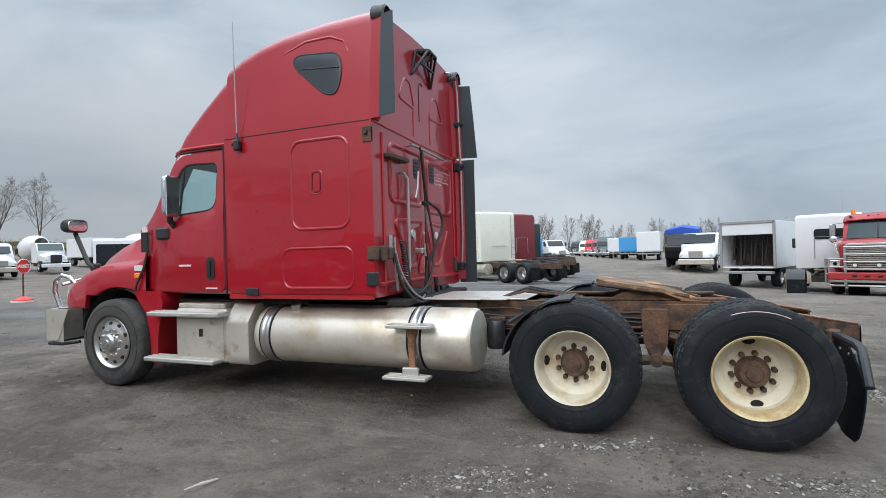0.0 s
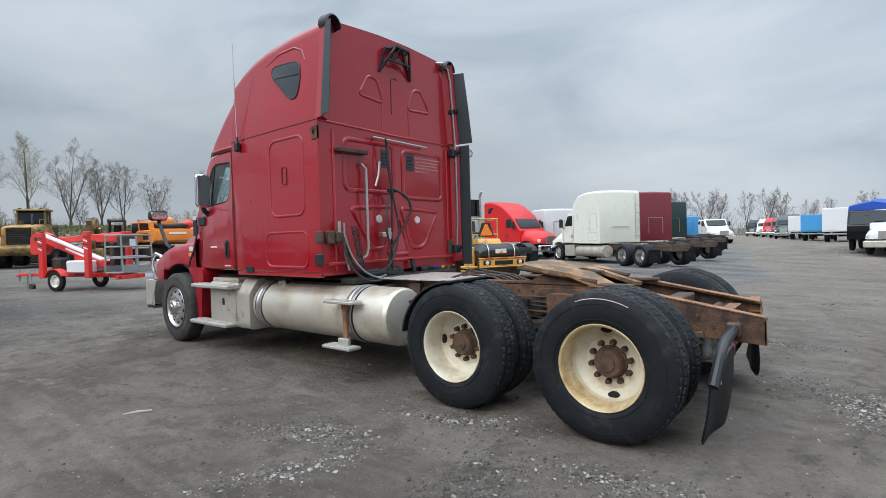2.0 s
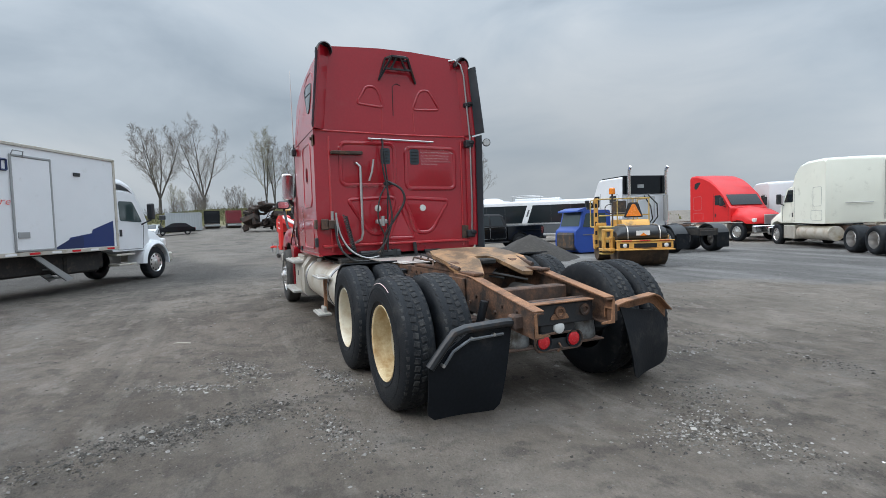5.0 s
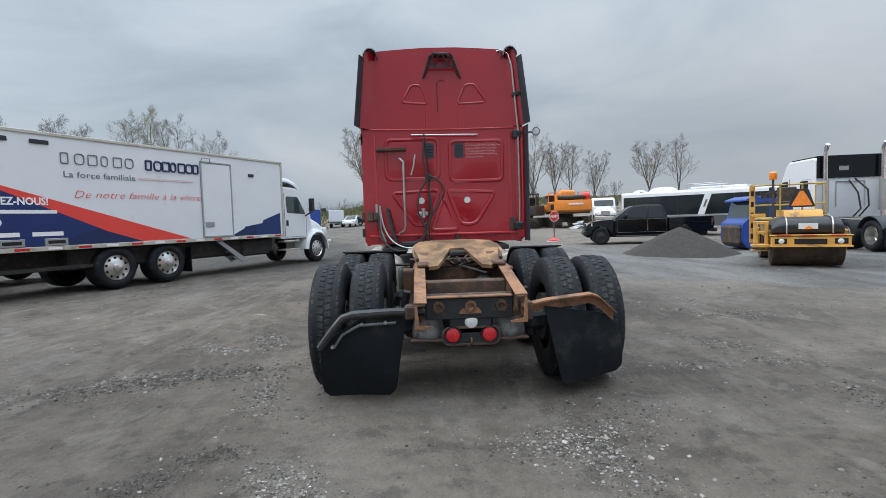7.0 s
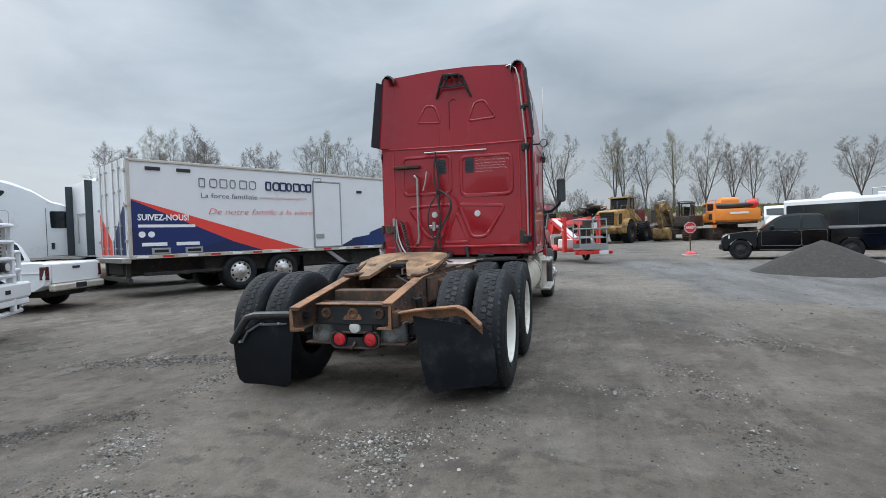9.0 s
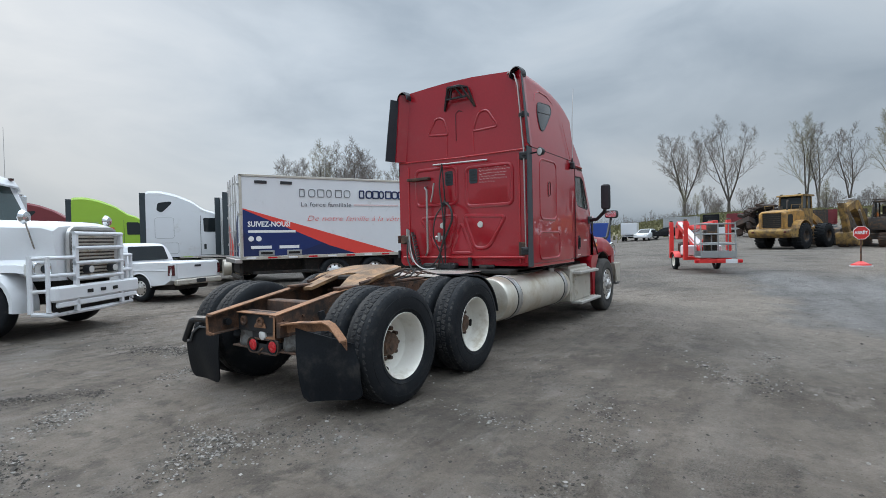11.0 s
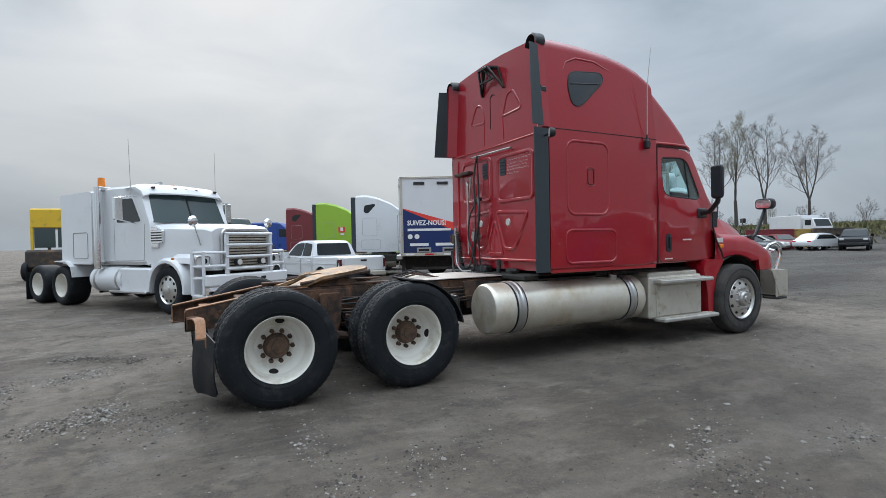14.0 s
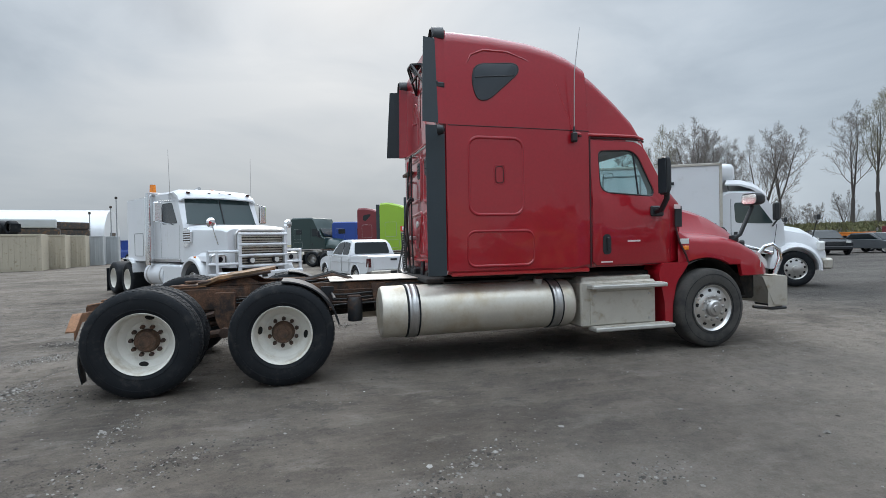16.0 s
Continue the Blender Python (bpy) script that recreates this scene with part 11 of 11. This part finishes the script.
KINDS = [bare_tree_meshes(11, 13.5, 2, 0.22), bare_tree_meshes(23, 12.5, 3, 0.40), bare_tree_meshes(37, 14.0, 2, 0.14), bare_tree_meshes(51, 11.0, 3, 0.55), bare_tree_meshes(64, 13.5, 3, 0.50), bare_tree_meshes(78, 13.5, 4, 0.62)]
for n_kind, (t_me, c_me) in enumerate(KINDS):
    t_me.materials.append(BARK)
    c_me.materials.append(TWIG_BUD if n_kind == 2 else TWIG)
TREE_LABELS = ["bare grey tree with a fork of upright limbs", "bare spreading tree with many fine twigs", "slender bare tree with pale budding twigs", "low bare tree branching from its foot", "wide bare tree with a vase of arching limbs", "broad bare tree of many stems"]


def bare_tree(x, y, kind, size, turn):
    t = thing("bare_tree", at(x, y, turn) @ Matrix.Scale(size, 4), TREE_LABELS[kind], "tree", "bare trees along the yard edge")
    part("trunk", KINDS[kind][0], BARK, t)
    part("crown", KINDS[kind][1], TWIG, t)


TREE_SPOTS = [
              (64.1, 40.3, 0), (65.5, 38.2, 2), (67.3, 35.3, 0), (69.7, 31.0, 1), (45, 45, 0), (50, 40, 1),
              (45, 59, 0), (49, 55, 2), (53, 50, 0), (58, 45, 1),
              (52, 63, 0), (57, 60, 1), (61, 55, 0), (47, 42.5, 1), (48.5, 57, 1), (51, 52.5, 1), (54.5, 61.5, 1), (59, 57.5, 1)]
tree_rng = random.Random(5)
for x, y, kind in TREE_SPOTS:
    bare_tree(x, y, kind, tree_rng.uniform(0.88, 1.02) * (1.05 if y > 44 else 1.06 if x > 64 else 0.92), tree_rng.uniform(0, 360))
for x, y, kind, size in ((140, 16.0, 5, 1.85), (140, 5.8, 4, 1.9), (150, -10.9, 2, 1.8), (151, -13.4, 0, 1.75), (156, -20.0, 0, 1.75), (155.6, -27.5, 2, 1.8), (152, -35.6, 4, 1.7), (153, -43.0, 1, 1.6), (152.9, -48.0, 0, 1.5), (150, -55.0, 1, 1.35), (138, -66.5, 5, 1.4), (134.6, -73.7, 0, 1.4)):
    bare_tree(x, y, kind, size, tree_rng.uniform(0, 360))
for k in range(16):
    bare_tree(34 - 4.4 * k + tree_rng.uniform(-1.5, 1.5), -138 - 10 * smooth01(k / 12) + tree_rng.uniform(-5, 5), (0, 1, 3, 1)[k % 4], tree_rng.uniform(0.75, 1.05) * (1 if k < 7 else 0.75), tree_rng.uniform(0, 360))


# low trees and saplings behind the bank
sap_rng = random.Random(31)
for k in range(64):
    i = sap_rng.choice((1, 1, 2, 2, 2, 3, 3, 4, 5, 6))
    u = sap_rng.random()
    ax, ay, bx, by = *BANK[i], *BANK[min(i + 1, len(BANK) - 1)]
    x, y = ax + (bx - ax) * u + sap_rng.uniform(4, 16), ay + (by - ay) * u + sap_rng.uniform(2, 8)
    bare_tree(x, y, sap_rng.choice((1, 3, 3, 4, 2)), sap_rng.uniform(0.22, 0.46), sap_rng.uniform(0, 360))


def brush_line(points, per_metre, low, high, width, seed):
    """A ragged hedge of thin upright stems."""
    rng = random.Random(seed)
    g = Geo()
    for (ax, ay), (bx, by) in zip(points, points[1:]):
        ln = math.hypot(bx - ax, by - ay)
        for k in range(int(ln * per_metre)):
            u = rng.random()
            x, y = ax + (bx - ax) * u + rng.gauss(0, width), ay + (by - ay) * u + rng.gauss(0, width)
            clump = 0.55 + 0.6 * noise.noise(Vector((x * 0.14, y * 0.14, seed)))
            h = max(0.15, rng.uniform(low, high) * (0.2 + 1.4 * clump))
            z = ground_z(x, y)
            lx, ly = rng.gauss(0, 0.45) * h, rng.gauss(0, 0.45) * h
            r = 0.006 + 0.005 * h
            q = [(x + math.cos(a) * r, y + math.sin(a) * r, z - 0.1) for a in (0, 2.1, 4.2)]
            m = [(x + lx * 0.5 + math.cos(a) * r, y + ly * 0.5 + math.sin(a) * r, z + h * 0.55) for a in (0, 2.1, 4.2)]
            g.add(q + m + [(x + lx, y + ly, z + h)], [(0, 1, 4, 3), (1, 2, 5, 4), (2, 0, 3, 5), (3, 4, 6), (4, 5, 6), (5, 3, 6)])
    return g


def raw_mesh(g, name, material):
    me = bpy.data.meshes.new(name)
    me.from_pydata(g.v, [], g.f)
    me.materials.append(material)
    return me


tagged(new("brush", raw_mesh(brush_line([(78, -60), (88, -30), (89, 0), (83, 15), (70, 30), (60, 42), (52, 52)], 40, 0.2, 0.7, 2.4, 3), "brush", BRUSH)), "ragged brown leafless brush on the bank", "brush", kind="stuff")
tagged(new("thicket", raw_mesh(brush_line([(84, -62), (96, -32), (97, -6), (92, 4), (86, 17), (73, 33), (63, 45), (55, 56)], 45, 0.6, 1.7, 3.2, 12), "thicket", BRUSH)), "taller brown thicket behind the bank", "thicket", kind="stuff")
tagged(new("distant_woods", raw_mesh(brush_line([(75, -120), (30, -142), (-20, -155), (-90, -150), (-160, -110)], 22, 2.5, 6.5, 4.0, 8), "distant_woods", BRUSH)), "low leafless woods at the horizon", "woods", kind="stuff")


def tufts(count, seed):
    """Dry grass standing on the bank."""
    rng = random.Random(seed)
    g = Geo()
    for k in range(count):
        i = rng.randrange(len(BANK) - 1)
        u = rng.random()
        x = BANK[i][0] + (BANK[i + 1][0] - BANK[i][0]) * u + rng.gauss(0, 5.0)
        y = BANK[i][1] + (BANK[i + 1][1] - BANK[i][1]) * u + rng.gauss(0, 5.0)
        z, h, a = ground_z(x, y), rng.uniform(0.25, 0.6), rng.uniform(0, 3.1)
        w = rng.uniform(0.10, 0.25)
        dx, dy = math.cos(a) * w, math.sin(a) * w
        lx, ly = rng.gauss(0, 0.12), rng.gauss(0, 0.12)
        g.add([(x - dx, y - dy, z - 0.05), (x + dx, y + dy, z - 0.05), (x + dx * 0.7 + lx, y + dy * 0.7 + ly, z + h), (x - dx * 0.6 + lx, y - dy * 0.6 + ly, z + h * 0.8), (x - dy * 0.5, y + dx * 0.5, z - 0.05)], [(0, 1, 2, 3), (1, 4, 2), (4, 0, 3, 2)])
    return g


tagged(new("grass", raw_mesh(tufts(14000, 2), "grass", GRASS)), "dry yellow-brown grass on the bank", "grass", kind="stuff")

# ---- loose stones and clods on the yard ----
STONE = bpy.data.materials.new("loose_stone")
STONE.use_nodes = True
sn, sl = STONE.node_tree.nodes, STONE.node_tree.links
s_geo, s_ramp, s_noise = sn.new("ShaderNodeNewGeometry"), sn.new("ShaderNodeValToRGB"), sn.new("ShaderNodeTexNoise")
s_noise.inputs["Scale"].default_value = 60.0
s_mix = sn.new("ShaderNodeMix")
s_mix.data_type, s_mix.blend_type = "RGBA", "OVERLAY"
s_mix.inputs[0].default_value = 0.4
for pos, c in ((0.0, (0.06, 0.052, 0.044)), (0.45, (0.125, 0.112, 0.098)), (0.80, (0.175, 0.158, 0.14)), (1.0, (0.38, 0.36, 0.33))):
    e = s_ramp.color_ramp.elements[0] if pos == 0 else s_ramp.color_ramp.elements[1] if pos == 1 else s_ramp.color_ramp.elements.new(pos)
    e.position, e.color = pos, (*c, 1)
sl.new(s_geo.outputs["Random Per Island"], s_ramp.inputs[0])
sl.new(s_geo.outputs["Position"], s_noise.inputs["Vector"])
sl.new(s_ramp.outputs[0], s_mix.inputs[6])
sl.new(s_noise.outputs[0], s_mix.inputs[7])
sl.new(s_mix.outputs[2], sn["Principled BSDF"].inputs["Base Color"])
sn["Principled BSDF"].inputs["Roughness"].default_value = 0.9
SOIL_CLOD = mat("dark_soil_clod", (0.066, 0.059, 0.052), 0.95, 0, 0.3, 12, 0.5, 60)


def stone_at(g, x, y, z, s, rng):
    """One rough eight-sided pebble."""
    a, sx, sy, sz = rng.uniform(0, 6.28), s * rng.uniform(0.7, 1.3), s * rng.uniform(0.6, 1.0), s * rng.uniform(0.4, 0.8)
    c, d = math.cos(a), math.sin(a)
    v = []
    for px, py, pz in ((1, 0, 0), (-1, 0, 0), (0, 1, 0), (0, -1, 0), (0.2, 0.1, 1), (0.1, -0.2, -0.6), (0.65, 0.6, 0.5), (-0.6, -0.55, 0.55)):
        px, py, pz = (px + rng.uniform(-0.2, 0.2)) * sx, (py + rng.uniform(-0.2, 0.2)) * sy, pz * sz
        v.append((x + px * c - py * d, y + px * d + py * c, z + pz))
    g.add(v, [(0, 6, 4), (6, 2, 4), (2, 1, 4), (1, 7, 4), (7, 3, 4), (3, 0, 4), (0, 2, 6), (1, 3, 7), (2, 0, 5), (1, 2, 5), (3, 1, 5), (0, 3, 5)])


def scatter():
    rng = random.Random(77)
    tree = BVHTree.FromPolygons([v.co for v in GROUND.data.vertices], [p.vertices for p in GROUND.data.polygons])
    pale, dark = Geo(), Geo()

    def drop(x, y, s, clod):
        hit = tree.ray_cast(Vector((x, y, 3)), Vector((0, 0, -1)))[0]
        if hit is not None:
            stone_at(dark if clod else pale, x, y, hit.z + s * 0.12, s, rng)

    for hx, hy, a, lx, ly, hz, share in HEAPS:
        c, s = math.cos(radians(a)), math.sin(radians(a))
        for k in range(int((1100 if hy > -0.9 else 330) * lx * ly / 0.2) + 60):
            u, v = rng.gauss(0, 0.62) * lx, rng.gauss(0, 0.62) * ly
            drop(hx + u * c - v * s, hy + u * s + v * c, min(0.026, 0.005 + rng.expovariate(260)), rng.random() < share)
    for k in range(22000):
        x, y = rng.uniform(-9, 5.5), rng.uniform(-8, 7)
        patch = noise.fractal(Vector((x * 0.9, y * 0.9, 4.0)), 1.0, 2.0, 3)
        if rng.random() < 0.25 + 0.9 * patch:
            drop(x, y, min(0.02, 0.004 + rng.expovariate(330)), rng.random() < 0.35)
    for k in range(2500):
        x, y = rng.uniform(-14, 18), rng.uniform(-16, 9)
        drop(x, y, min(0.03, 0.008 + rng.expovariate(220)), rng.random() < 0.4)
    tagged(new("loose_gravel", raw_mesh(pale, "loose_gravel", STONE)), "scattered pale and grey gravel chips", "gravel", kind="stuff")
    tagged(new("soil_clods", raw_mesh(dark, "soil_clods", SOIL_CLOD)), "dark crumbled soil clods", "soil", kind="stuff")


scatter()
solo("stick", Geo().tube([(-0.11, 0, 0), (0.0, 0.015, 0.012), (0.11, 0.0, 0.006)], [0.006, 0.011, 0.004], 6), mat("bleached_wood", (0.46, 0.42, 0.36), 0.8, 0, 0.2, 8), at(0.38, 2.98, 70, 0.012), "short bleached stick lying on the gravel", "stick")
